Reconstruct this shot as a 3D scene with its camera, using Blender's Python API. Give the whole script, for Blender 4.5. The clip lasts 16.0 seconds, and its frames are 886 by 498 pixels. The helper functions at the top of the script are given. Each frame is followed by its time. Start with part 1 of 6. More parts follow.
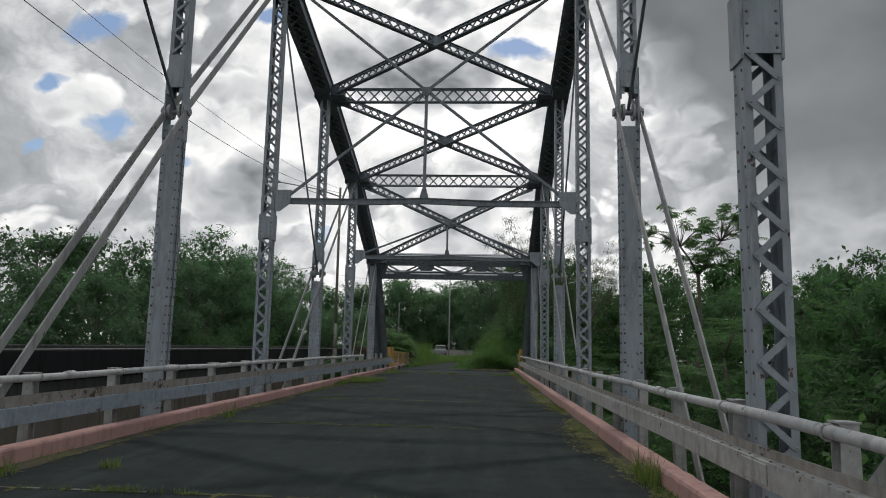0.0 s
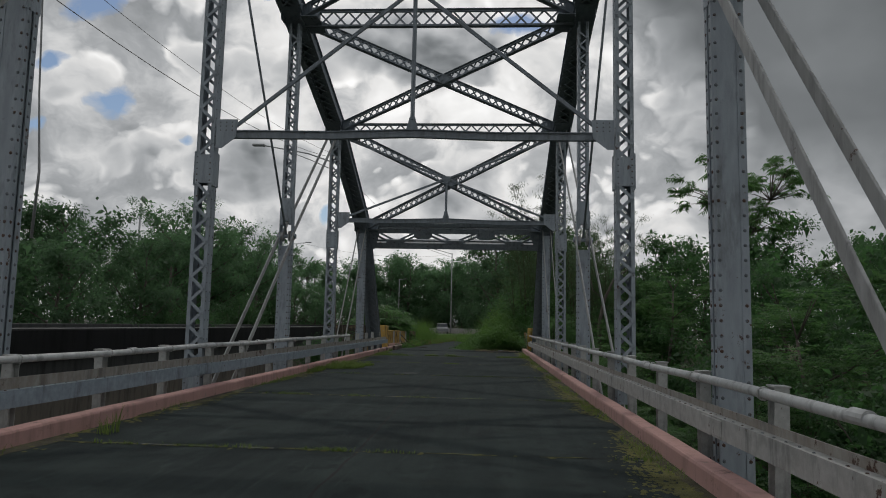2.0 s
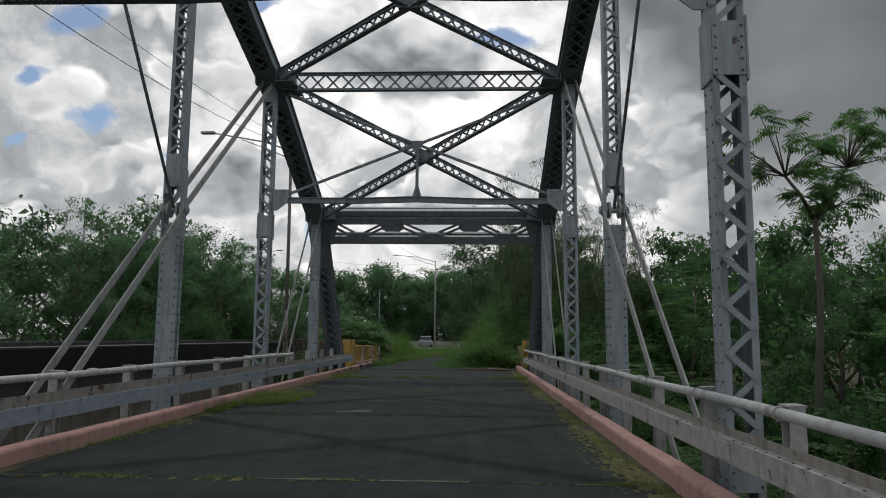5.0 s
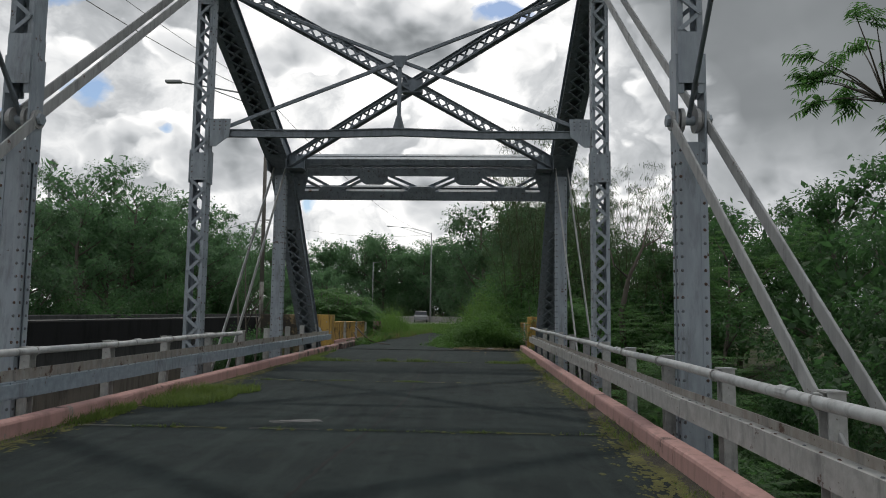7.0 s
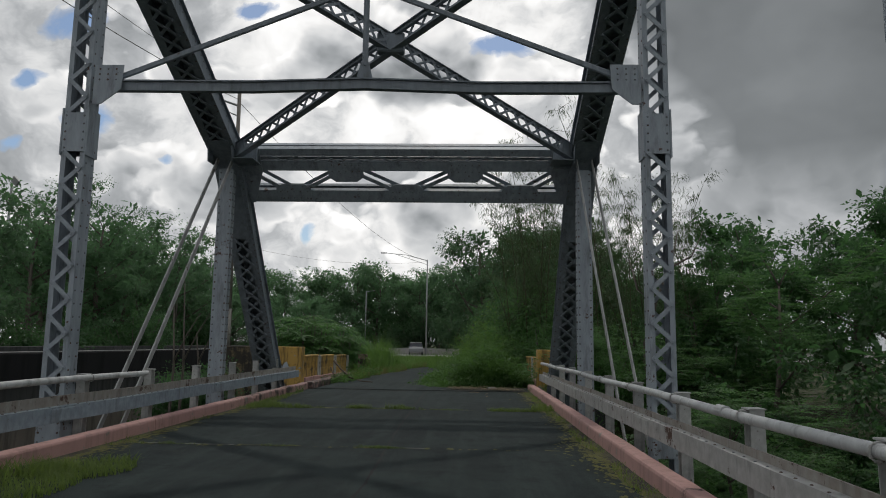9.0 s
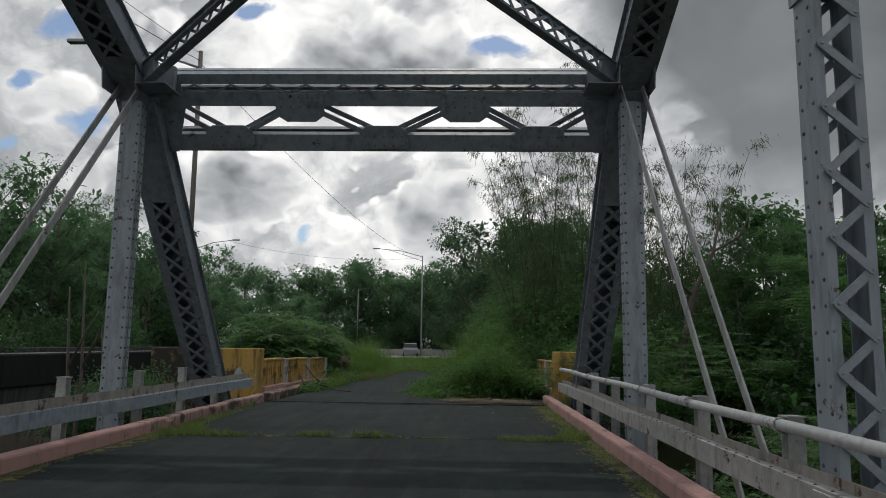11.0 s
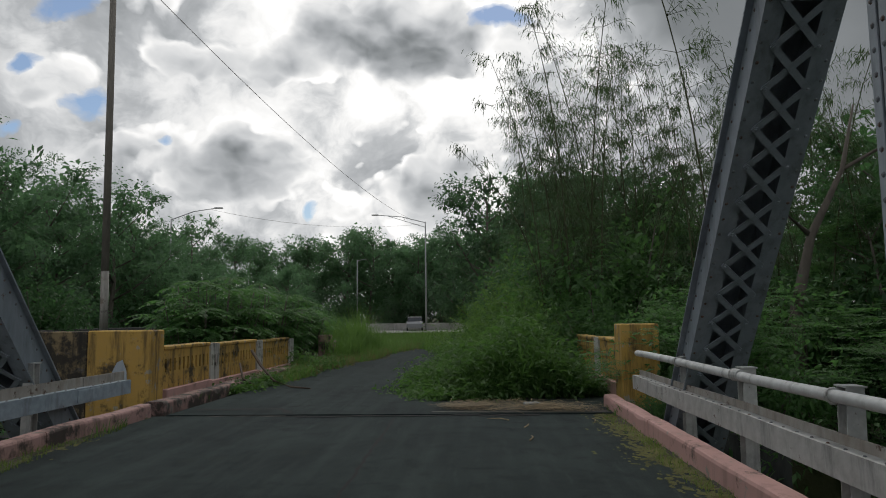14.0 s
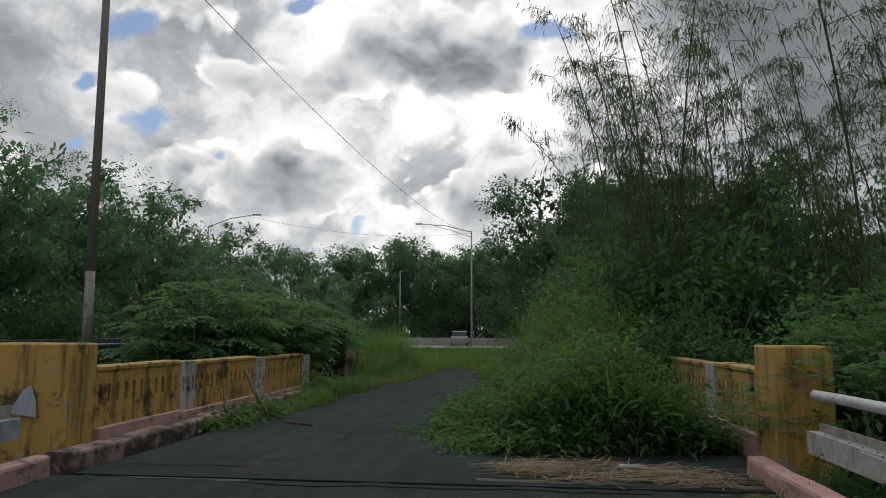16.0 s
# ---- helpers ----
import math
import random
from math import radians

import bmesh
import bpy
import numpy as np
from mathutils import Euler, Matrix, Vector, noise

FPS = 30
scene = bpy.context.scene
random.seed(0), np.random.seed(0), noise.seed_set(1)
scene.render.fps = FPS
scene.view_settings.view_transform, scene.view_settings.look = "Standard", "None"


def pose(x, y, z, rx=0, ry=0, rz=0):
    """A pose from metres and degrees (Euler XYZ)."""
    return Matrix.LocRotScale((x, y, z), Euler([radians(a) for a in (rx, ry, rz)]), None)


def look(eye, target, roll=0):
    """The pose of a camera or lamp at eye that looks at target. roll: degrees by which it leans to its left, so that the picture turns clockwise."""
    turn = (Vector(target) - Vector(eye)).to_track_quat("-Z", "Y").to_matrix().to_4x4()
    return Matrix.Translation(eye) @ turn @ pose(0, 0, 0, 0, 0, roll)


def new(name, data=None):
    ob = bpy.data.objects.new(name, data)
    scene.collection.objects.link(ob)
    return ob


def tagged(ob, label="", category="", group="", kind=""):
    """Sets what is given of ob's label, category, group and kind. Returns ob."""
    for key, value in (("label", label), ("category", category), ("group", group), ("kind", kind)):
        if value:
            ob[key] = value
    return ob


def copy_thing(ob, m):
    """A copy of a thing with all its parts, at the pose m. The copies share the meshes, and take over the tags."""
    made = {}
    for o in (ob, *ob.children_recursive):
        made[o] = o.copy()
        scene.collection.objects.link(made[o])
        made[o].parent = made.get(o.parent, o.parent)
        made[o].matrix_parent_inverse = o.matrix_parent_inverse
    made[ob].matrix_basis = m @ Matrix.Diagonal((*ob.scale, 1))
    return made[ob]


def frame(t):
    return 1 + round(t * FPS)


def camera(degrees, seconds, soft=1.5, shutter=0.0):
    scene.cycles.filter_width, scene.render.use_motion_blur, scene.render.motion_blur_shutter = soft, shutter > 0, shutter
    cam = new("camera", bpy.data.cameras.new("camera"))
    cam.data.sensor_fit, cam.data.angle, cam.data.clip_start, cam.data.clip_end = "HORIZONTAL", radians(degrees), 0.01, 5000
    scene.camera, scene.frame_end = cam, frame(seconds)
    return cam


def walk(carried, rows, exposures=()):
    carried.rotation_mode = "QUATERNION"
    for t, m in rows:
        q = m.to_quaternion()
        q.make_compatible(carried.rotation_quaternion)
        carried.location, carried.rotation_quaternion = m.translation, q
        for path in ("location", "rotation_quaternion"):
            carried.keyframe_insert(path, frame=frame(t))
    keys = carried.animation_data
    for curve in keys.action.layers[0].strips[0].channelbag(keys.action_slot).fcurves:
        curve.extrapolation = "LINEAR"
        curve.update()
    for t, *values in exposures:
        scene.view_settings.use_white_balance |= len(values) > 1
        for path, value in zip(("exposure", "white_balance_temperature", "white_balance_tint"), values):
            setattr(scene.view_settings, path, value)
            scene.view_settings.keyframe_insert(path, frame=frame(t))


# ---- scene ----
cam = camera(65.1, 16.0, soft=1.0)
PATH = [
    (0, (0.263, 1.454, 1.354), (-0.342, 11.338, 2.748), 1.25),
    (0.5, (0.234, 2.568, 1.361), (-0.325, 12.472, 2.628), 1.19),
    (1, (0.207, 3.676, 1.367), (-0.378, 13.583, 2.593), 1.22),
    (1.5, (0.185, 4.772, 1.374), (-0.441, 14.681, 2.568), 1.21),
    (2, (0.169, 5.852, 1.379), (-0.471, 15.773, 2.462), 1.21),
    (2.5, (0.160, 6.916, 1.385), (-0.492, 16.829, 2.534), 1.34),
    (3, (0.158, 7.967, 1.390), (-0.481, 17.872, 2.613), 1.24),
    (3.2, (0.159, 8.384, 1.392), (-0.499, 18.282, 2.660), 1.19),
    (5.3, (0.184, 12.770, 1.409), (-0.238, 22.682, 2.669), 0.47),
    (5.5, (0.184, 13.200, 1.410), (-0.243, 23.152, 2.285), 0.44),
    (6, (0.178, 14.289, 1.414), (-0.238, 24.255, 2.127), 0.58),
    (6.5, (0.169, 15.395, 1.417), (-0.221, 25.355, 2.221), 0.76),
    (7, (0.163, 16.510, 1.419), (-0.236, 26.460, 2.328), 0.76),
    (7.5, (0.163, 17.625, 1.422), (-0.210, 27.569, 2.413), 0.79),
    (8, (0.170, 18.739, 1.424), (-0.200, 28.670, 2.536), 0.80),
    (8.5, (0.178, 19.855, 1.425), (-0.238, 29.768, 2.679), 0.89),
    (9, (0.179, 20.978, 1.427), (-0.197, 30.878, 2.783), 0.84),
    (9.2, (0.177, 21.429, 1.427), (-0.212, 31.322, 2.835), 0.87),
    (11.3, (0.099, 26.209, 1.428), (-0.216, 36.113, 2.770), 0.83),
    (11.5, (0.091, 26.662, 1.428), (-0.233, 36.570, 2.745), 1.06),
    (12, (0.077, 27.792, 1.427), (-0.246, 37.705, 2.708), 0.89),
    (12.5, (0.069, 28.918, 1.426), (-0.251, 38.848, 2.569), 0.91),
    (13, (0.066, 30.043, 1.424), (-0.264, 39.963, 2.646), 0.67),
    (13.5, (0.065, 31.163, 1.422), (-0.279, 41.083, 2.639), -0.17),
    (14, (0.052, 32.241, 1.420), (-0.370, 42.184, 2.405), -0.64),
    (14.5, (0.014, 33.246, 1.417), (-0.529, 43.173, 2.495), -0.70),
    (15, (-0.041, 34.190, 1.415), (-0.810, 44.094, 2.557), -0.50),
    (15.5, (-0.103, 35.094, 1.412), (-0.949, 44.984, 2.628), 0.62),
    (16, (-0.168, 35.980, 1.410), (-1.254, 45.849, 2.605), 0.25),
]
walk(cam, [(t, look(eye, target, roll)) for t, eye, target, roll in PATH], exposures=[(0, -0.05), (0.6, -0.15), (1.0, -0.2), (1.5, -0.42), (3.0, -0.25), (5.5, -0.05), (6.0, 0.12), (7.5, 0.12), (8.5, 0.06), (9.0, -0.15), (11.5, -0.1), (12.0, 0.02), (12.5, 0.2), (13.2, 0.25), (14.0, -0.08), (16, -0.05)])

# ---- sky, clouds and sun ----
SUN_EL, SUN_AZ = radians(57.0), radians(0.0)          # the sun stands ahead, over the far end of the bridge
SUN_WAY = Vector((math.sin(SUN_AZ) * math.cos(SUN_EL), math.cos(SUN_AZ) * math.cos(SUN_EL), math.sin(SUN_EL)))
SUN_POWER, SKY_POWER = 0.75, 0.10


class Nodes:
    """A short way to write node trees."""

    def __init__(self, tree):
        self.tree = tree
        tree.nodes.clear()

    def add(self, kind, out=0, props=None, **inputs):
        node = self.tree.nodes.new(kind)
        for key, value in (props or {}).items():
            setattr(node, key, value)
        for key, value in inputs.items():
            spot = node.inputs[int(key[1:])] if key[0] == "i" and key[1:].isdigit() else node.inputs[key.replace("_", " ")]
            if isinstance(value, bpy.types.NodeSocket):
                self.tree.links.new(value, spot)
            else:
                spot.default_value = value
        return node.outputs[out] if len(node.outputs) else None

    def math(self, op, a, b=0.0, clamp=False):
        return self.add("ShaderNodeMath", props={"operation": op, "use_clamp": clamp}, i0=a, i1=b)

    def noise(self, vector, scale, detail=4.0, rough=0.55, distort=0.0):
        return self.add("ShaderNodeTexNoise", Vector=vector, Scale=scale, Detail=detail, Roughness=rough, Distortion=distort)

    def ramp(self, value, stops):
        node = self.tree.nodes.new("ShaderNodeValToRGB")
        self.tree.links.new(value, node.inputs[0])
        while len(node.color_ramp.elements) < len(stops):
            node.color_ramp.elements.new(0.5)
        for element, (place, colour) in zip(node.color_ramp.elements, stops):
            element.position = place
            element.color = (*colour, 1) if not isinstance(colour, (int, float)) else (colour, colour, colour, 1)
        return node.outputs[0]

    def mix(self, factor, a, b, blend="MIX"):
        node = self.tree.nodes.new("ShaderNodeMix")
        node.data_type, node.blend_type = "RGBA", blend
        for spot, value in ((node.inputs[0], factor), (node.inputs[6], a), (node.inputs[7], b)):
            if isinstance(value, bpy.types.NodeSocket):
                self.tree.links.new(value, spot)
            elif isinstance(value, (int, float)):
                spot.default_value = value
            else:
                spot.default_value = (*value, 1)
        return node.outputs[2]


def make_world():
    world = bpy.data.worlds.new("sky")
    scene.world = world
    world.use_nodes = True
    n = Nodes(world.node_tree)
    way = n.add("ShaderNodeTexCoord", 0)
    xyz = world.node_tree.nodes.new("ShaderNodeSeparateXYZ")
    world.node_tree.links.new(way, xyz.inputs[0])
    x, y, z = xyz.outputs
    place = n.add("ShaderNodeVectorMath", props={"operation": "MULTIPLY_ADD"}, i0=way, i1=(1.0, 1.0, 1.25), i2=CLOUD_SHIFT)
    warp = n.add("ShaderNodeTexNoise", 1, Vector=place, Scale=7.0, Detail=4.0, Roughness=0.52)
    bent = n.add("ShaderNodeVectorMath", props={"operation": "MULTIPLY_ADD"}, i0=warp, i1=(0.11, 0.11, 0.11), i2=place)

    # the cloud ahead: its thick hearts, bright gaps and blue rents, by slope to the side and upward
    flat = n.add("ShaderNodeVectorMath", props={"operation": "SUBTRACT"}, i0=bent, i1=tuple(CLOUD_SHIFT[i] + 0.055 for i in range(3)))
    parts = world.node_tree.nodes.new("ShaderNodeSeparateXYZ")
    world.node_tree.links.new(flat, parts.inputs[0])
    depth_ahead = n.math("MAXIMUM", parts.outputs[1], 0.2)
    slope_at = n.add("ShaderNodeCombineXYZ", X=n.math("DIVIDE", parts.outputs[0], depth_ahead), Y=n.math("DIVIDE", n.math("MULTIPLY", parts.outputs[2], 0.8), depth_ahead))
    ahead = n.ramp(y, [(0.35, 0.0), (0.65, 1.0)])

    def gather(places):
        """The sum of soft round places (side, up, half width, half height, amount)."""
        total = 0.0
        for u, v, wide, high, amount in places:
            off = n.add("ShaderNodeVectorMath", props={"operation": "MULTIPLY_ADD"}, i0=slope_at, i1=(1 / wide, 1 / high, 0), i2=(-u / wide, -v / high, 0))
            far = n.add("ShaderNodeVectorMath", 1, props={"operation": "DOT_PRODUCT"}, i0=off, i1=off)
            soft = n.math("EXPONENT", n.math("MULTIPLY", far, -1.0))
            total = n.add("ShaderNodeMath", props={"operation": "MULTIPLY_ADD"}, i0=soft, i1=amount, i2=total)
        return total

    thickness, opened = gather(CLOUD_HEARTS), gather(BLUE_RENTS)

    def heaps(vector):
        """Rounded heaps on heaps over a broad mass."""
        loose = n.noise(vector, 3.3, 2.0, 0.45)
        total = n.math("ADD", loose, n.math("MULTIPLY", ahead, n.math("ADD", n.math("MULTIPLY", n.math("SUBTRACT", 0.47, loose), 0.6), thickness)))
        for size, share in ((8.0, 0.22), (18.0, 0.15), (40.0, 0.075)):
            cell = n.add("ShaderNodeTexVoronoi", props={"feature": "SMOOTH_F1"}, Vector=vector, Scale=size, Smoothness=0.25)
            total = n.math("ADD", total, n.math("MULTIPLY", n.math("SUBTRACT", 0.5, cell), share))
        return n.math("ADD", total, n.math("MULTIPLY", n.math("SUBTRACT", n.noise(vector, 60.0, 3.0, 0.6), 0.5), 0.035))

    def up(vector, far):
        return n.add("ShaderNodeVectorMath", props={"operation": "ADD"}, i0=vector, i1=(0.0, 0.0, far))

    toward = n.add("ShaderNodeVectorMath", 1, props={"operation": "DOT_PRODUCT"}, i0=way, i1=GLOW_WAY)
    # a high torn sheet, and heaps before it: thin rims shine against the sun, thick hearts are grey
    sheet = n.noise(bent, 5.5, 6.0, 0.58)
    sheet_light = n.ramp(sheet, [(0.34, 0.34), (0.46, 0.50), (0.56, 0.80), (0.68, 1.0)])
    mass = heaps(bent)
    body = n.ramp(mass, [(0.485, 0.0), (0.535, 1.0)])
    slope = n.math("MULTIPLY", n.math("SUBTRACT", mass, heaps(up(bent, 0.03))), 4.5)
    depth = n.ramp(mass, [(0.46, 1.0), (0.52, 0.84), (0.58, 0.58), (0.68, 0.37), (0.84, 0.24)])
    heap_light = n.math("MAXIMUM", n.math("ADD", depth, n.math("MULTIPLY", slope, n.math("ADD", n.math("MULTIPLY", depth, 0.6), 0.25))), 0.16)
    grey = n.add("ShaderNodeMix", props={"data_type": "FLOAT"}, i0=body, i2=sheet_light, i3=heap_light)
    glow = n.ramp(n.math("ADD", n.math("MULTIPLY", toward, 0.5), 0.5), [(0.0, 0.95), (0.55, 0.88), (0.90, 0.90), (0.97, 1.02), (1.0, 1.22)])
    # a grey bank of rain cloud to the right of the road, lighter towards the horizon
    broad = n.noise(place, 3.0, 3.0, 0.5)
    edge = n.math("ADD", n.math("MULTIPLY", x, 0.7), n.math("ADD", n.math("MULTIPLY", z, 0.30), n.math("MULTIPLY", n.math("SUBTRACT", broad, 0.5), 0.55)))
    bank = n.ramp(edge, [(0.20, 0.0), (0.36, 1.0)])
    bank = n.math("MULTIPLY", bank, n.math("MULTIPLY", n.ramp(z, [(0.10, 0.15), (0.26, 1.0), (0.55, 1.0), (0.75, 0.0)]), n.ramp(y, [(0.25, 0.0), (0.6, 1.0)])))
    rain = n.math("ADD", 0.15, n.math("MULTIPLY", n.math("SUBTRACT", n.noise(bent, 3.0, 4.0, 0.5), 0.42), 0.36))
    rain = n.math("MAXIMUM", rain, 0.085)
    light = n.add("ShaderNodeMix", props={"data_type": "FLOAT"}, i0=bank, i2=n.math("MULTIPLY", grey, glow), i3=rain)
    cloud = n.ramp(light, [(0.0, (0.86, 0.95, 1.0)), (0.45, (0.93, 0.965, 1.0)), (0.9, (1.0, 0.995, 0.985))])
    cloud = n.mix(1.0, cloud, n.add("ShaderNodeCombineColor", Red=light, Green=light, Blue=light), "MULTIPLY")
    # rents of blue: a few ahead, more overhead
    torn = n.noise(bent, 7.0, 4.0, 0.55)
    rent = n.math("MULTIPLY", ahead, n.math("ADD", opened, n.math("MULTIPLY", n.math("SUBTRACT", n.noise(bent, 16.0, 6.0, 0.62), 0.5), 1.4)))
    rent = n.ramp(rent, [(0.34, 0.0), (0.46, 0.45), (0.72, 1.0)])
    overhead = n.math("MULTIPLY", n.ramp(torn, [(0.54, 0.0), (0.60, 1.0)]), n.ramp(z, [(0.55, 0.0), (0.70, 1.0)]))
    rent = n.math("MAXIMUM", rent, overhead)
    sky = n.add("ShaderNodeTexSky", props={"sky_type": "NISHITA", "sun_disc": False, "sun_elevation": SUN_EL, "sun_rotation": SUN_AZ, "dust_density": 0.6})
    clear = n.add("ShaderNodeBackground", Color=sky, Strength=SKY_POWER)
    clouds = n.add("ShaderNodeBackground", Color=cloud, Strength=CLOUD_POWER)
    both = n.add("ShaderNodeMixShader", i0=rent, i1=clouds, i2=clear)
    n.add("ShaderNodeOutputWorld", Surface=both)


CLOUD_SHIFT, CLOUD_POWER = (1.7, 4.4, 2.3), 1.08
CLOUD_HEARTS = [
    (-0.165, 0.405, 0.19, 0.065, 0.32), (-0.335, 0.216, 0.09, 0.045, 0.20), (-0.040, 0.200, 0.09, 0.05, 0.15), (-0.420, 0.400, 0.07, 0.04, 0.08),
    (-0.680, 0.345, 0.06, 0.02, 0.06), (-0.700, 0.440, 0.14, 0.07, -0.12), (-0.130, 0.270, 0.04, 0.02, 0.12), (-0.225, 0.262, 0.035, 0.025, 0.11),
    (-0.357, 0.445, 0.07, 0.045, -0.20), (-0.217, 0.325, 0.09, 0.035, -0.20), (-0.107, 0.228, 0.035, 0.035, -0.16), (0.011, 0.310, 0.08, 0.06, -0.20),
    (-0.258, 0.151, 0.05, 0.03, -0.14), (-0.504, 0.343, 0.11, 0.05, -0.16), (-0.643, 0.294, 0.10, 0.03, -0.16), (0.10, 0.46, 0.10, 0.04, -0.08)]
BLUE_RENTS = [
    (-0.600, 0.482, 0.045, 0.035, 1.0), (-0.585, 0.335, 0.032, 0.032, 1.0), (-0.660, 0.392, 0.030, 0.014, 0.9), (0.050, 0.440, 0.050, 0.022, 0.95),
    (-0.330, 0.500, 0.040, 0.020, 1.0), (-0.457, 0.269, 0.022, 0.012, 0.8), (-0.716, 0.309, 0.030, 0.015, 0.9), (-0.228, 0.150, 0.011, 0.020, 0.7)]
GLOW_WAY = (-0.02, 0.96, 0.27)          # where the cloud is thinnest before the sun
make_world()
sun = new("sun", bpy.data.lights.new("sun", "SUN"))
sun.data.energy, sun.data.angle, sun.data.color = SUN_POWER, radians(1.2), (1.0, 0.95, 0.86)
sun.matrix_world = look(SUN_WAY * 200, (0, 0, 0))

# ---- materials ----
def material(name, paint, gloss=None):
    m = bpy.data.materials.new(name)
    m.use_nodes = True
    n = Nodes(m.node_tree)
    place = n.add("ShaderNodeTexCoord", 3)
    colour, rough, relief, metal = paint(n, place)
    inputs = dict(Base_Color=colour, Roughness=rough, Metallic=metal)
    if relief is not None:
        height, strength, distance = relief
        inputs["Normal"] = n.add("ShaderNodeBump", Height=height, Strength=strength, Distance=distance)
    if gloss is not None:
        inputs["Specular_IOR_Level"] = gloss
    shader = n.add("ShaderNodeBsdfPrincipled", **inputs)
    n.add("ShaderNodeOutputMaterial", Surface=shader)
    return m


def steel(base, dark, rust_at, stretch=0.25):
    """Aluminium-grey bridge paint: chalked, streaked down its length, rust coming through."""
    def paint(n, place):
        long = n.add("ShaderNodeMapping", Vector=place, Scale=(1, 1, stretch))
        broad, streak, grain = n.noise(place, 1.3, 4), n.noise(long, 9, 5, 0.6), n.noise(place, 60, 3)
        c = n.mix(n.ramp(streak, [(0.35, 0.0), (0.7, 1.0)]), dark, base)
        c = n.mix(n.math("MULTIPLY", broad, 0.5), c, tuple(v * 0.8 for v in base))
        grime = n.noise(n.add("ShaderNodeMapping", Vector=place, Scale=(1.0, 1.0, 0.22)), 5.5, 7, 0.7)
        c = n.mix(n.math("MULTIPLY", n.ramp(grime, [(0.52, 0.0), (0.68, 1.0)]), 0.55), c, (0.075, 0.078, 0.076))
        rusty = n.ramp(n.math("ADD", n.math("MULTIPLY", n.noise(place, 7, 8, 0.7), 0.7), n.math("MULTIPLY", broad, 0.3)), [(rust_at, 0.0), (rust_at + 0.03, 1.0)])
        c = n.mix(rusty, c, n.mix(grain, (0.045, 0.024, 0.016), (0.13, 0.066, 0.042)))
        rough = n.math("ADD", n.math("MULTIPLY", streak, 0.25), 0.42)
        return c, rough, (n.math("ADD", grain, n.math("MULTIPLY", rusty, 1.5)), 0.25, 0.004), 0.0
    return paint


def concrete(base, dark, stain=0.5, scale=1.0):
    def paint(n, place):
        tall = n.add("ShaderNodeMapping", Vector=place, Scale=(1, 1, 0.18))
        broad, drip, grain = n.noise(place, 1.1 * scale, 5), n.noise(tall, 5 * scale, 6, 0.65), n.noise(place, 45 * scale, 4)
        c = n.mix(n.ramp(broad, [(0.3, 0.0), (0.7, 1.0)]), tuple(v * 0.85 for v in base), base)
        c = n.mix(n.math("MULTIPLY", n.ramp(drip, [(0.48, 0.0), (0.66, 1.0)]), stain), c, dark)
        c = n.mix(n.math("MULTIPLY", grain, 0.35), c, tuple(v * 0.6 for v in base))
        return c, 0.88, (grain, 0.4, 0.006), 0.0
    return paint


def chipped(paint_colour, under, mould, chip_at=0.60, mould_at=0.58, run=0.5):
    """Old masonry paint: chipped to the concrete, black mould in blotches and in runs down the face."""
    def paint(n, place):
        broad, blot, chip, grain = n.noise(place, 0.9, 4), n.noise(place, 2.4, 8, 0.7), n.noise(place, 4.5, 9, 0.72), n.noise(place, 50, 3)
        runs = n.noise(n.add("ShaderNodeMapping", Vector=place, Scale=(1, 1, 0.10)), 6.0, 7, 0.68)
        c = n.mix(broad, tuple(v * 0.72 for v in paint_colour), paint_colour)
        c = n.mix(n.math("MULTIPLY", n.noise(place, 9, 6, 0.7), 0.35), c, tuple(v * 0.6 for v in under))
        chips = n.ramp(chip, [(chip_at, 0.0), (chip_at + 0.02, 1.0)])
        c = n.mix(chips, c, under)
        c = n.mix(n.math("MULTIPLY", n.ramp(runs, [(0.50, 0.0), (0.64, 1.0)]), run), c, mould)
        c = n.mix(n.ramp(blot, [(mould_at, 0.0), (mould_at + 0.10, 0.92)]), c, mould)
        return c, 0.85, (n.math("SUBTRACT", grain, n.math("MULTIPLY", chips, 2.0)), 0.35, 0.004), 0.0
    return paint


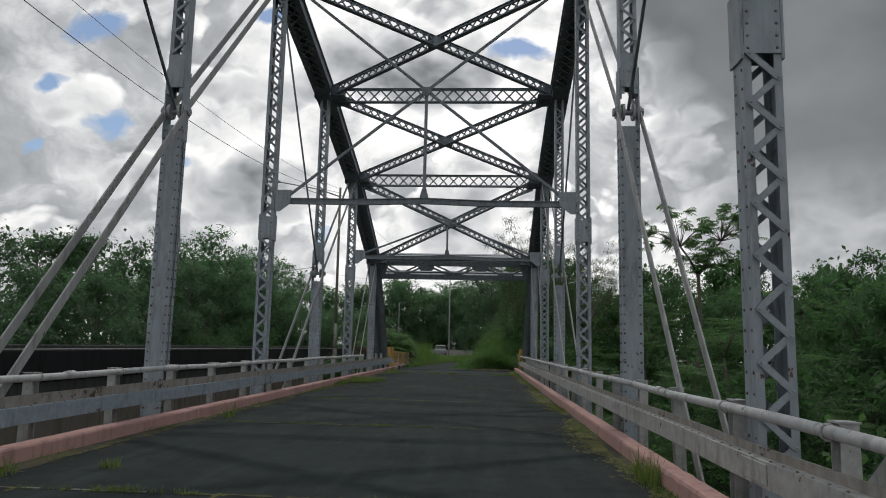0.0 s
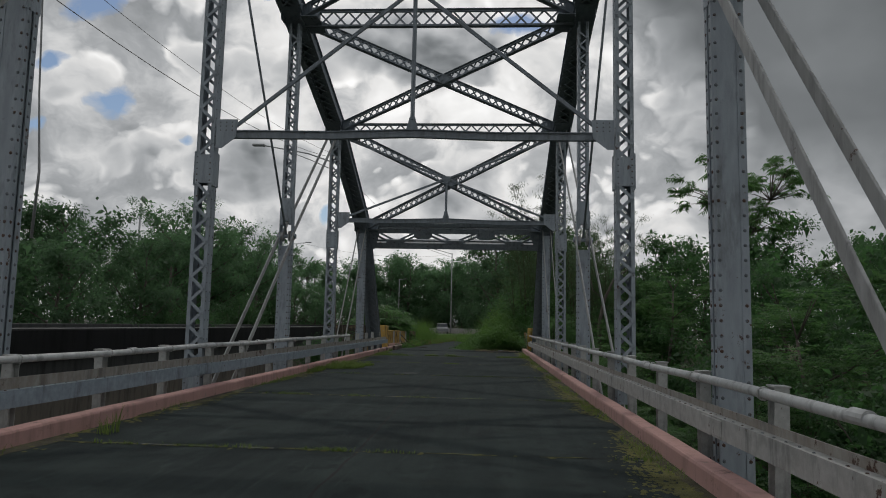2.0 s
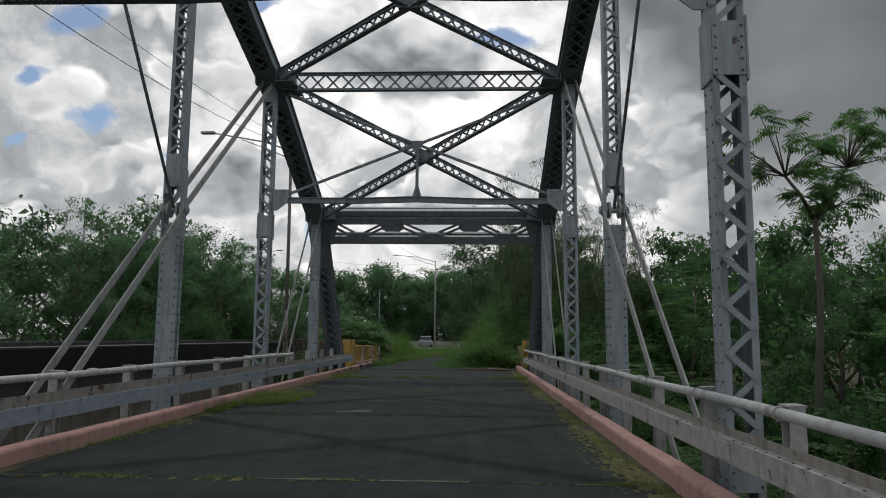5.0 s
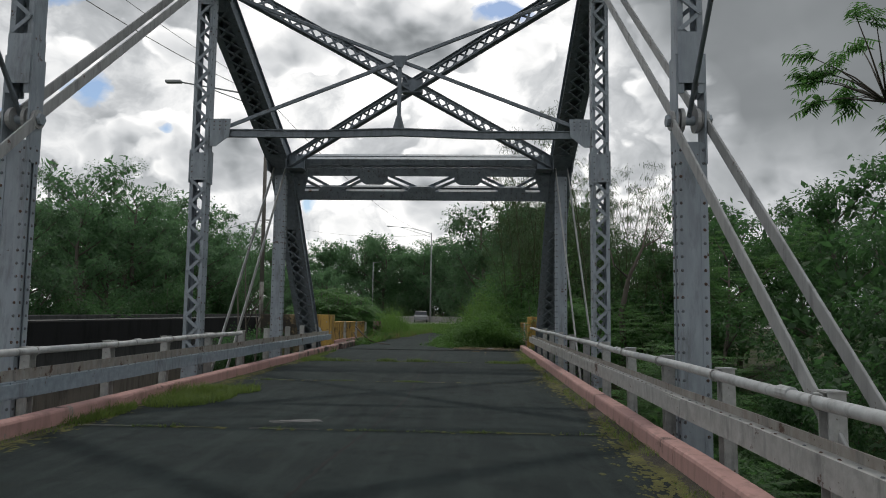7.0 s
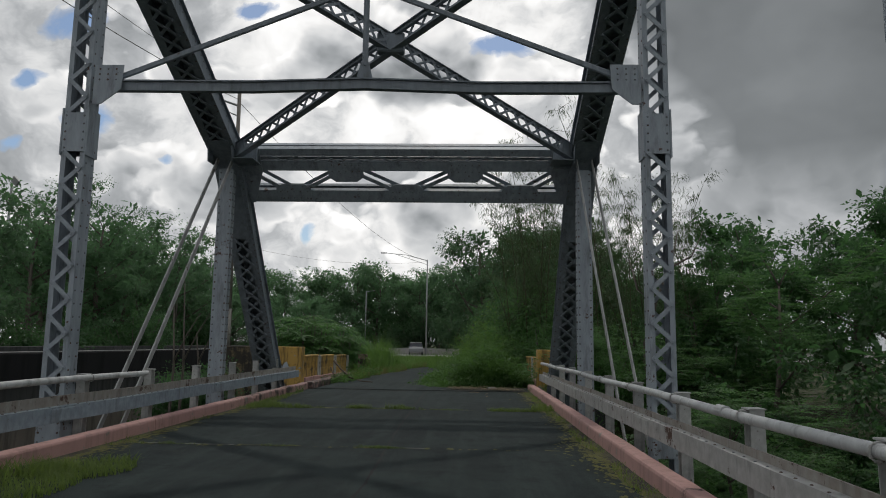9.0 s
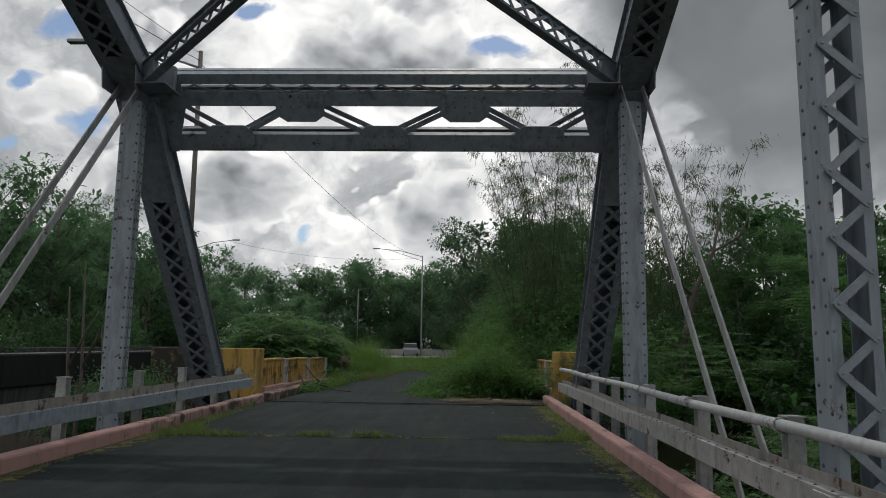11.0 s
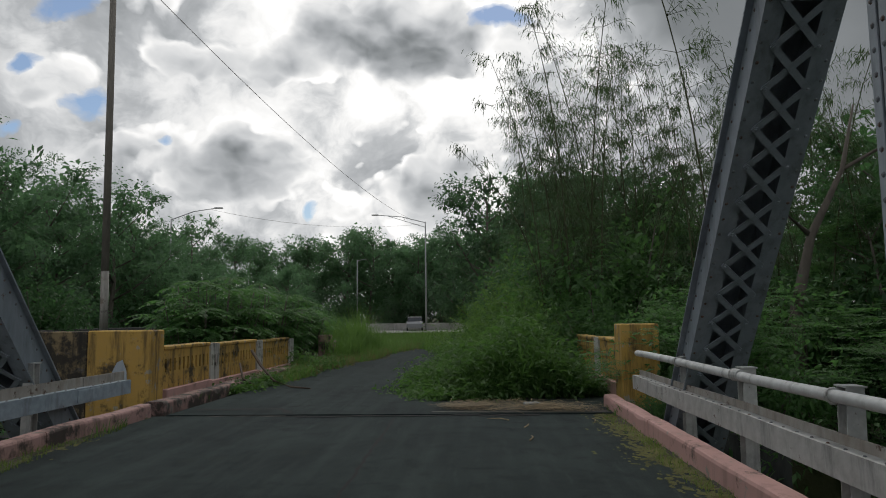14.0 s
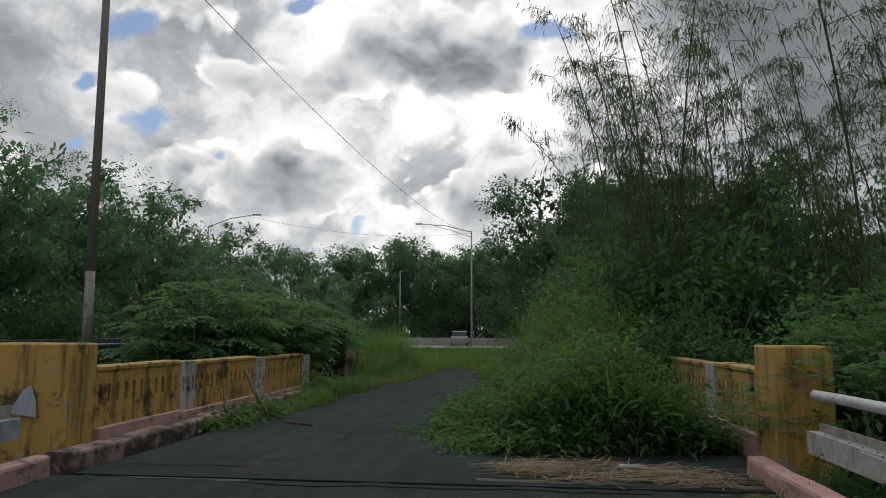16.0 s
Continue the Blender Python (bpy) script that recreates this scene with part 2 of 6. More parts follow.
def asphalt(n, place):
    """Old asphalt: broad patches, wheel tracks and drag marks along the road, stains, scuffs and grit."""
    broad, patch, grit = n.noise(place, 0.55, 6, 0.65), n.noise(place, 2.6, 7, 0.68), n.noise(place, 140, 3, 0.7)
    worn = n.noise(n.add("ShaderNodeMapping", Vector=place, Scale=(2.2, 0.16, 1)), 1.6, 5, 0.6)
    drag = n.noise(n.add("ShaderNodeMapping", Vector=place, Rotation=(0, 0, 0.5), Scale=(5.0, 0.5, 1)), 1.4, 6, 0.7, 0.6)
    c = n.mix(n.ramp(broad, [(0.36, 0.0), (0.62, 1.0)]), (0.0113, 0.0173, 0.0184), (0.0239, 0.0346, 0.0340))
    c = n.mix(n.math("MULTIPLY", n.ramp(worn, [(0.46, 0.0), (0.68, 1.0)]), 0.6), c, (0.0413, 0.0554, 0.0524))
    c = n.mix(n.math("MULTIPLY", n.ramp(patch, [(0.52, 0.0), (0.66, 1.0)]), 0.65), c, (0.0073, 0.0108, 0.0116))
    c = n.mix(n.math("MULTIPLY", n.ramp(drag, [(0.60, 0.0), (0.70, 1.0)]), 0.45), c, (0.0599, 0.0763, 0.0701))
    c = n.mix(n.math("MULTIPLY", n.ramp(n.noise(place, 1.3, 8, 0.72), [(0.60, 0.0), (0.66, 1.0)]), 0.35), c, (0.0486, 0.0590, 0.0496))
    c = n.mix(n.math("MULTIPLY", grit, 0.4), c, (0.0433, 0.0562, 0.0538))
    return c, n.math("ADD", n.math("MULTIPLY", patch, 0.2), 0.8), (n.math("ADD", grit, n.math("MULTIPLY", patch, 1.5)), 0.6, 0.008), 0.0


def leaf(dark, light, shine=0.45, through_leaf=0.45):
    def make(name):
        m = bpy.data.materials.new(name)
        m.use_nodes = True
        n = Nodes(m.node_tree)
        place = n.add("ShaderNodeTexCoord", 3)
        island = n.add("ShaderNodeNewGeometry", "Random Per Island")
        which = n.add("ShaderNodeObjectInfo", "Random")
        mixed = n.math("ADD", n.math("MULTIPLY", island, 0.6), n.math("MULTIPLY", n.noise(place, 0.5, 2), 0.4))
        c = n.mix(mixed, dark, light)
        c = n.mix(n.math("MULTIPLY", which, 0.4), c, tuple(v * 0.65 for v in dark))
        solid = n.add("ShaderNodeBsdfPrincipled", Base_Color=c, Roughness=shine + 0.18)
        thin = n.add("ShaderNodeBsdfTranslucent", Color=n.mix(0.7, c, tuple(min(1, v * g) for v, g in zip(light, (1.6, 1.75, 1.5)))))
        n.add("ShaderNodeOutputMaterial", Surface=n.add("ShaderNodeMixShader", i0=through_leaf, i1=solid, i2=thin))
        return m
    return make


def bark(base, dark):
    def paint(n, place):
        long = n.add("ShaderNodeMapping", Vector=place, Scale=(1, 1, 0.2))
        furrow = n.noise(long, 14, 6, 0.65)
        return n.mix(furrow, dark, base), 0.9, (furrow, 0.6, 0.02), 0.0
    return paint


def soil(n, place):
    broad, mid, fine = n.noise(place, 0.05, 5), n.noise(place, 0.6, 6, 0.6), n.noise(place, 9, 5, 0.7)
    c = n.mix(n.ramp(mid, [(0.35, 0.0), (0.65, 1.0)]), (0.030, 0.042, 0.014), (0.060, 0.075, 0.022))
    c = n.mix(n.math("MULTIPLY", n.ramp(broad, [(0.45, 0.0), (0.7, 1.0)]), 0.5), c, (0.085, 0.070, 0.040))
    c = n.mix(n.math("MULTIPLY", fine, 0.4), c, (0.02, 0.022, 0.010))
    return c, 0.95, (fine, 0.8, 0.05), 0.0


def moss(n, place):
    a, b = n.noise(place, 3.0, 6, 0.6), n.noise(place, 40, 4, 0.7)
    c = n.mix(n.ramp(a, [(0.35, 0.0), (0.65, 1.0)]), (0.060, 0.066, 0.018), (0.155, 0.155, 0.036))
    c = n.mix(n.math("MULTIPLY", b, 0.5), c, (0.085, 0.080, 0.030))
    return c, 0.95, (b, 0.9, 0.02), 0.0


def soil_mix(n, place):
    a, b = n.noise(place, 2.2, 6, 0.65), n.noise(place, 35, 4, 0.7)
    c = n.mix(n.ramp(a, [(0.40, 0.0), (0.62, 1.0)]), (0.034, 0.031, 0.024), (0.085, 0.078, 0.045))
    c = n.mix(n.math("MULTIPLY", n.ramp(n.noise(place, 1.1, 5, 0.6), [(0.5, 0.0), (0.65, 1.0)]), 0.5), c, (0.105, 0.115, 0.030))
    return n.mix(n.math("MULTIPLY", b, 0.5), c, (0.028, 0.026, 0.020)), 0.95, (b, 0.9, 0.015), 0.0


def plain(colour, rough=0.5, metal=0.0, vary=0.15):
    def paint(n, place):
        a, b = n.noise(place, 2.5, 5), n.noise(place, 40, 3)
        return n.mix(a, colour, tuple(v * (1 - vary * 2) for v in colour)), rough, (b, 0.15, 0.003), metal
    return paint


STEEL = material("bridge_paint", steel((0.375, 0.425, 0.470), (0.255, 0.290, 0.325), 0.60))
# bridge paint darkened: backlight shade put into the colour of the overhead members
CHORD = material("shaded_chord_paint", steel((0.265, 0.305, 0.345), (0.175, 0.202, 0.228), 0.62))
RAILING = material("rail_paint", steel((0.54, 0.545, 0.53), (0.33, 0.33, 0.315), 0.59, 1.0))
PINK = material("pink_kerb", chipped((0.62, 0.355, 0.325), (0.30, 0.27, 0.24), (0.040, 0.035, 0.030), 0.63, 0.60, 0.25))
WORN_PINK = material("worn_pink", chipped((0.52, 0.31, 0.285), (0.26, 0.23, 0.20), (0.034, 0.031, 0.026), 0.58, 0.50, 0.5))
MOULDY_PINK = material("mouldy_pink", chipped((0.40, 0.245, 0.22), (0.20, 0.18, 0.16), (0.028, 0.026, 0.022), 0.55, 0.44, 0.6))
YELLOW = material("yellow_wall", chipped((0.60, 0.36, 0.065), (0.36, 0.32, 0.25), (0.034, 0.030, 0.022), 0.60, 0.525, 0.7))
WHITE = material("white_post", chipped((0.58, 0.57, 0.54), (0.30, 0.28, 0.24), (0.040, 0.036, 0.03), 0.60, 0.56, 0.6))
ASPHALT = material("asphalt", asphalt, 0.15)
OLD_CONCRETE = material("mouldy_concrete", concrete((0.060, 0.062, 0.060), (0.014, 0.015, 0.014), 0.9))
BLACKENED = material("blackened_concrete", concrete((0.022, 0.023, 0.024), (0.009, 0.009, 0.009), 0.8, 0.6), 0.2)
PALE = material("pale_concrete", concrete((0.42, 0.41, 0.39), (0.12, 0.115, 0.10), 0.4))
SOIL = material("soil", soil)
MOSS = material("moss", moss)

MOULDY_WALL = material("mouldy_wall", chipped((0.30, 0.22, 0.11), (0.16, 0.14, 0.12), (0.018, 0.017, 0.015), 0.58, 0.40, 0.9))
RIVET = material("rivet_paint", steel((0.20, 0.225, 0.25), (0.085, 0.092, 0.098), 0.50))
EYEBAR = material("eyebar_paint", steel((0.47, 0.475, 0.47), (0.31, 0.31, 0.30), 0.61))

# ---- shaping ----
class Shape:
    """Collects vertices and faces for one mesh."""

    def __init__(self):
        self.v, self.f = [], []

    def take(self, verts, faces):
        k = len(self.v)
        self.v.extend(tuple(p) for p in verts)
        self.f.extend(tuple(i + k for i in face) for face in faces)
        return self

    def box(self, lo, hi, bevel=0.0, m=None):
        (x0, y0, z0), (x1, y1, z1) = lo, hi
        if bevel <= 0:
            v = [Vector(p) for p in ((x0, y0, z0), (x1, y0, z0), (x1, y1, z0), (x0, y1, z0), (x0, y0, z1), (x1, y0, z1), (x1, y1, z1), (x0, y1, z1))]
            f = [(3, 2, 1, 0), (4, 5, 6, 7), (0, 1, 5, 4), (1, 2, 6, 5), (2, 3, 7, 6), (3, 0, 4, 7)]
        else:
            v, f = chamfered(lo, hi, bevel)
        return self.take([m @ p for p in v] if m else v, f)

    def beam(self, a, b, wide, high, bevel=0.0, up=(0, 0, 1), shift=(0, 0)):
        """A bar from a to b; wide lies across, high along up; shift moves it across and up."""
        a, b = Vector(a), Vector(b)
        m, length = along(a, b, up)
        x, z = shift
        return self.box((x - wide / 2, 0, z - high / 2), (x + wide / 2, length, z + high / 2), bevel, m)

    def tube(self, a, b, r, r2=None, sides=10, caps=True):
        a, b = Vector(a), Vector(b)
        m, length = along(a, b, (0, 0, 1))
        r2 = r if r2 is None else r2
        ring = [(math.cos(2 * math.pi * i / sides), math.sin(2 * math.pi * i / sides)) for i in range(sides)]
        v = [m @ Vector((c * r, 0, s * r)) for c, s in ring] + [m @ Vector((c * r2, length, s * r2)) for c, s in ring]
        f = [(i, i + sides, (i + 1) % sides + sides, (i + 1) % sides) for i in range(sides)]
        if caps:
            f += [tuple(range(sides)), tuple(reversed(range(sides, 2 * sides)))]
        return self.take(v, f)

    def path(self, points, radii, sides=7):
        """A round limb through points."""
        points = [Vector(p) for p in points]
        rings = []
        for i, p in enumerate(points):
            way = (points[min(i + 1, len(points) - 1)] - points[max(i - 1, 0)]).normalized()
            side = way.orthogonal().normalized()
            other = way.cross(side)
            rings.append([p + (side * math.cos(2 * math.pi * j / sides) + other * math.sin(2 * math.pi * j / sides)) * radii[i] for j in range(sides)])
        v = [p for ring in rings for p in ring]
        f = [(i * sides + j, i * sides + (j + 1) % sides, (i + 1) * sides + (j + 1) % sides, (i + 1) * sides + j) for i in range(len(points) - 1) for j in range(sides)]
        f += [tuple(reversed(range(sides))), tuple(range((len(points) - 1) * sides, len(points) * sides))]
        return self.take(v, f)

    def dome(self, at, out, r):
        """A rivet head."""
        out = Vector(out).normalized()
        side = out.orthogonal().normalized()
        other = out.cross(side)
        at = Vector(at)
        v = [at + (side * math.cos(i * math.pi / 3) + other * math.sin(i * math.pi / 3)) * r for i in range(6)]
        v += [at + (side * math.cos(i * math.pi / 3) + other * math.sin(i * math.pi / 3)) * r * 0.55 + out * r * 0.5 for i in range(6)]
        return self.take(v, [(i, (i + 1) % 6, (i + 1) % 6 + 6, i + 6) for i in range(6)] + [(6, 7, 8, 9, 10, 11)])

    def prism(self, outline, m, depth):
        """A flat plate: an outline of (x, z) in m's plane, thickened along m's y."""
        k = len(outline)
        v = [m @ Vector((x, -depth / 2, z)) for x, z in outline] + [m @ Vector((x, depth / 2, z)) for x, z in outline]
        return self.take(v, [tuple(range(k)), tuple(reversed(range(k, 2 * k)))] + [(i + k, (i + 1) % k + k, (i + 1) % k, i) for i in range(k)])

    def extrude(self, outline, a, b, up=(0, 0, 1)):
        """A rolled section: an outline of (across, up) drawn from a to b."""
        m, length = along(Vector(a), Vector(b), up)
        k = len(outline)
        v = [m @ Vector((x, 0, z)) for x, z in outline] + [m @ Vector((x, length, z)) for x, z in outline]
        return self.take(v, [tuple(range(k)), tuple(reversed(range(k, 2 * k)))] + [((i + 1) % k, i, i + k, (i + 1) % k + k) for i in range(k)])

    def sweep(self, outline, points):
        """The same through several points, upright all the way."""
        k, points = len(outline), [Vector(p) for p in points]
        v = []
        for i, p in enumerate(points):
            way = points[min(i + 1, len(points) - 1)] - points[max(i - 1, 0)]
            side = Vector((way.y, -way.x, 0)).normalized()
            v += [p + side * x + Vector((0, 0, z)) for x, z in outline]
        n = len(points) - 1
        f = [(i * k + (j + 1) % k, i * k + j, (i + 1) * k + j, (i + 1) * k + (j + 1) % k) for i in range(n) for j in range(k)]
        return self.take(v, f + [tuple(range(k)), tuple(reversed(range(n * k, n * k + k)))])

    def cells(self, ys, zs, solid, x0, x1):
        """A slab between x0 and x1 made of the cells (i, j) that are solid, with open holes where they are not."""
        index = {}

        def corner(x, i, j):
            key = (x, i, j)
            if key not in index:
                index[key] = len(self.v)
                self.v.append((x, ys[i], zs[j]))
            return index[key]
        full = lambda i, j: 0 <= i < len(ys) - 1 and 0 <= j < len(zs) - 1 and solid(i, j)
        for i in range(len(ys) - 1):
            for j in range(len(zs) - 1):
                if not full(i, j):
                    continue
                ring = [(i, j), (i + 1, j), (i + 1, j + 1), (i, j + 1)]
                self.f.append(tuple(corner(x1, *c) for c in ring))
                self.f.append(tuple(corner(x0, *c) for c in reversed(ring)))
                for (p, q), (di, dj) in zip(((0, 1), (1, 2), (2, 3), (3, 0)), ((0, -1), (1, 0), (0, 1), (-1, 0))):
                    if not full(i + di, j + dj):
                        self.f.append((corner(x1, *ring[q]), corner(x1, *ring[p]), corner(x0, *ring[p]), corner(x0, *ring[q])))
        return self

    def mesh(self, name, mat, smooth=False):
        me = bpy.data.meshes.new(name)
        me.from_pydata([tuple(p) for p in self.v], [], self.f)
        me.materials.append(mat)
        if smooth:
            me.polygons.foreach_set("use_smooth", [True] * len(me.polygons))
        me.update()
        return me


def chamfered(lo, hi, b):
    """A box with its edges cut at 45 degrees."""
    bm = bmesh.new()
    bmesh.ops.create_cube(bm, size=1)
    for v in bm.verts:
        v.co = Vector(((lo[i] + hi[i]) / 2 + v.co[i] * (hi[i] - lo[i]) for i in range(3)))
    bmesh.ops.bevel(bm, geom=bm.edges[:], offset=b, segments=1, affect="EDGES")
    bm.verts.index_update()
    out = [v.co.copy() for v in bm.verts], [tuple(v.index for v in f.verts) for f in bm.faces]
    bm.free()
    return out


def along(a, b, up):
    """A pose at a whose y runs to b and whose z leans to up."""
    way = b - a
    length = way.length
    y = way.normalized()
    z = Vector(up) - y * y.dot(Vector(up))
    z = z.normalized() if z.length > 1e-4 else y.orthogonal().normalized()
    x = y.cross(z)
    m = Matrix((x, y, z)).transposed().to_4x4()
    m.translation = a
    return m, length


PLACES = {}


def thing(name, at, label, category, group="", kind=""):
    """A top-level Empty at a thing's base."""
    ob = new(name)
    ob.empty_display_size = 0.2
    ob.location = at
    PLACES[ob.name] = Matrix.Translation(at)
    return tagged(ob, label, category, group, kind)


def hang(name, mesh, parent, label="", m=None, kind=""):
    """A mesh as a part of parent; m is its pose in the world."""
    ob = new(name, mesh)
    ob.parent = parent
    ob.matrix_parent_inverse = PLACES[parent.name].inverted()
    ob.matrix_basis = m or Matrix()
    PLACES[ob.name] = m or Matrix()
    return tagged(ob, label, kind=kind)


def part(name, shape, mat, parent, label="", smooth=False, kind=""):
    return hang(name, shape.mesh(name, mat, smooth), parent, label, kind=kind)


def piece(name, shape, mat, label, category="", group="", kind="", smooth=False):
    """A thing that is one mesh."""
    ob = new(name, shape.mesh(name, mat, smooth))
    PLACES[ob.name] = Matrix()
    return tagged(ob, label, category, group, kind)


def centred(ob):
    """Moves a one-mesh thing's origin to its own base."""
    lo = [min(v.co[i] for v in ob.data.vertices) for i in range(3)]
    hi = [max(v.co[i] for v in ob.data.vertices) for i in range(3)]
    at = Vector(((lo[0] + hi[0]) / 2, (lo[1] + hi[1]) / 2, lo[2]))
    ob.data.transform(Matrix.Translation(-at))
    ob.location = at
    return ob

# ---- the steel bridge ----
LEFT_X, RIGHT_X, MID_X = -5.43, 2.75, -1.34
PANEL, LOW_Z = 5.69, -0.80
POST_Y = (41.75, 36.5, 30.45, 24.75, 19.08, 13.42, 7.73, 2.04, -3.65, -9.7, -14.95)
TOP_Z = {0: LOW_Z, 1: 5.72, 2: 8.45, 3: 10.12, 4: 11.4, 5: 11.9, 6: 11.4, 7: 10.12, 8: 8.45, 9: 5.72, 10: LOW_Z}
KERB_L, KERB_R = -4.73, 2.07


def post_y(k):
    return POST_Y[k]


def bar_mesh(length, wide, thick):
    """A flat lacing bar with rounded ends, along y, with a rivet head at each end."""
    s = Shape()
    r = wide / 2
    outline = [(-r, 0), (-r * 0.6, -r * 0.8), (r * 0.6, -r * 0.8), (r, 0), (r, length), (r * 0.6, length + r * 0.8), (-r * 0.6, length + r * 0.8), (-r, length)]
    k = len(outline)
    s.take([(x, y, -thick / 2) for x, y in outline] + [(x, y, thick / 2) for x, y in outline],
           [tuple(reversed(range(k))), tuple(range(k, 2 * k))] + [(i, (i + 1) % k, (i + 1) % k + k, i + k) for i in range(k)])
    s.dome((0, 0, thick / 2), (0, 0, 1), r * 0.5)
    s.dome((0, length, thick / 2), (0, 0, 1), r * 0.5)
    return s


def lacing(parent, a, b, half, normal, step, wide, mat, crossed=False, pieces=True, thick=0.012):
    """Zigzag bars between two edges that run beside the line a-b at half its width, on the face that looks along normal."""
    a, b, normal = Vector(a), Vector(b), Vector(normal).normalized()
    way = (b - a).normalized()
    side = normal.cross(way).normalized()
    count = max(2, round((b - a).length / step))
    step = (b - a).length / count
    length = math.hypot(2 * half, step)
    shape = bar_mesh(length, wide, thick)
    data = shape.mesh("lacing_bar", mat) if pieces else None
    rest = Shape()
    for turn in ((1, -1) if crossed else (1,)):
        for i in range(count):
            s = turn if i % 2 == 0 or crossed else -turn
            p = a + way * (step * i) + side * (half * s)
            q = a + way * (step * (i + 1)) - side * (half * s)
            lift = normal * (0.013 if (crossed and turn < 0) or (not crossed and i % 2) else 0.0)
            m, _ = along(p + lift, q + lift, normal)
            if pieces:
                hang("lacing_bar", data, parent, m=m)
            else:
                rest.take([m @ Vector(v) for v in shape.v], shape.f)
    if not pieces:
        part("lacing", rest, mat, parent, kind="stuff")


def rivet_line(shape, a, b, out, step=0.16, r=0.017):
    a, b = Vector(a), Vector(b)
    count = max(1, int((b - a).length / step))
    for i in range(count + 1):
        shape.dome(a.lerp(b, i / count), out, r)


def channel_pair(parent, x, y, z0, z1, wide, deep, mat, name="channel"):
    """Two upright rolled channels, webs to the road and to the river, flanges turned in."""
    t, lip = 0.014, 0.07
    for s in (-1, 1):
        w, d = s * wide / 2, deep / 2
        outline = [(w, -d), (w, d), (w - s * lip, d), (w - s * lip, d - t), (w - s * t, d - t), (w - s * t, -d + t), (w - s * lip, -d + t), (w - s * lip, -d)]
        part(name, Shape().extrude(outline if s > 0 else outline[::-1], (x, y, z0), (x, y, z1), up=(0, 1, 0)), mat, parent)


def laced_post(truss, x, k, z1, wide=0.34, deep=0.26, z0=LOW_Z - 0.1, pieces=True):
    y = post_y(k)
    post = part("vertical_post", Shape().box((x - wide / 2, y - deep / 2, z0), (x + wide / 2, y + deep / 2, z0 + 0.35)), STEEL, truss, "tall post of two laced steel channels")
    channel_pair(post, x, y, z0, z1, wide, deep, STEEL)
    studs = Shape()
    for lo, hi in ((0.0, 0.35), (4.05, 4.62), (z1 - 0.45, z1)):
        for e in (-1, 1):
            f = y + e * (deep / 2 + 0.010)
            part("batten_plate", Shape().box((x - wide / 2 + 0.005, f - 0.008, lo), (x + wide / 2 - 0.005, f + 0.008, hi)), STEEL, post)
            for s in (-1, 1):
                rivet_line(studs, (x + s * (wide / 2 - 0.04), f + e * 0.008, lo + 0.05), (x + s * (wide / 2 - 0.04), f + e * 0.008, hi - 0.05), (0, e, 0), 0.10)
    for s in (-1, 1):   # splice plates stand proud of the webs
        part("splice_plate", Shape().box((x + s * (wide / 2 + 0.012) - 0.012, y - deep / 2 - 0.02, 4.0), (x + s * (wide / 2 + 0.012) + 0.012, y + deep / 2 + 0.02, 4.68)), STEEL, post)
        for e in (-1, 1):
            rivet_line(studs, (x + s * (wide / 2), y + e * (deep / 2 - 0.05), 0.1), (x + s * (wide / 2), y + e * (deep / 2 - 0.05), z1), (s, 0, 0), 0.18, 0.017)
    for e in (-1, 1):
        f = y + e * (deep / 2 + 0.010)
        for lo, hi in ((0.35, 4.05), (4.62, z1 - 0.45)):
            lacing(post, (x, f, lo), (x, f, hi), wide / 2 - 0.045, (0, e, 0), 0.235, 0.06, STEEL, pieces=pieces)
    part("rivet_heads", studs, RIVET, post, kind="stuff")
    return post


def plated_post(truss, x, k, z1, wide=0.35, deep=0.22, z0=LOW_Z - 0.1):
    """A closed riveted post: two plates with angles at the corners."""
    y = post_y(k)
    post = part("hanger_post", Shape().box((x - wide / 2 + 0.03, y - deep / 2 + 0.03, z0), (x + wide / 2 - 0.03, y + deep / 2 - 0.03, z1)), STEEL, truss, "plated post with rows of rivet heads")
    studs = Shape()
    for e in (-1, 1):
        f = y + e * (deep / 2 - 0.02)
        part("cover_plate", Shape().box((x - wide / 2 + 0.05, f - 0.012, z0), (x + wide / 2 - 0.05, f + 0.012, z1)), STEEL, post)
        for s in (-1, 1):
            w, d, t, lip = s * wide / 2, e * deep / 2, 0.012, 0.085
            outline = [(w, d), (w - s * lip, d), (w - s * lip, d - e * t), (w - s * t, d - e * t), (w - s * t, d - e * lip), (w, d - e * lip)]
            part("corner_angle", Shape().extrude(outline[::-1] if s * e > 0 else outline, (x, y, z0), (x, y, z1 - 0.02), up=(0, 1, 0)), STEEL, post)
            rivet_line(studs, (x + w - s * 0.042, y + d, 0.05), (x + w - s * 0.042, y + d, z1 - 0.1), (0, e, 0), 0.155, 0.021)
            rivet_line(studs, (x + w, y + d - e * 0.045, 0.05), (x + w, y + d - e * 0.045, z1 - 0.1), (s, 0, 0), 0.155, 0.021)
    part("rivet_heads", studs, RIVET, post, kind="stuff")
    return post


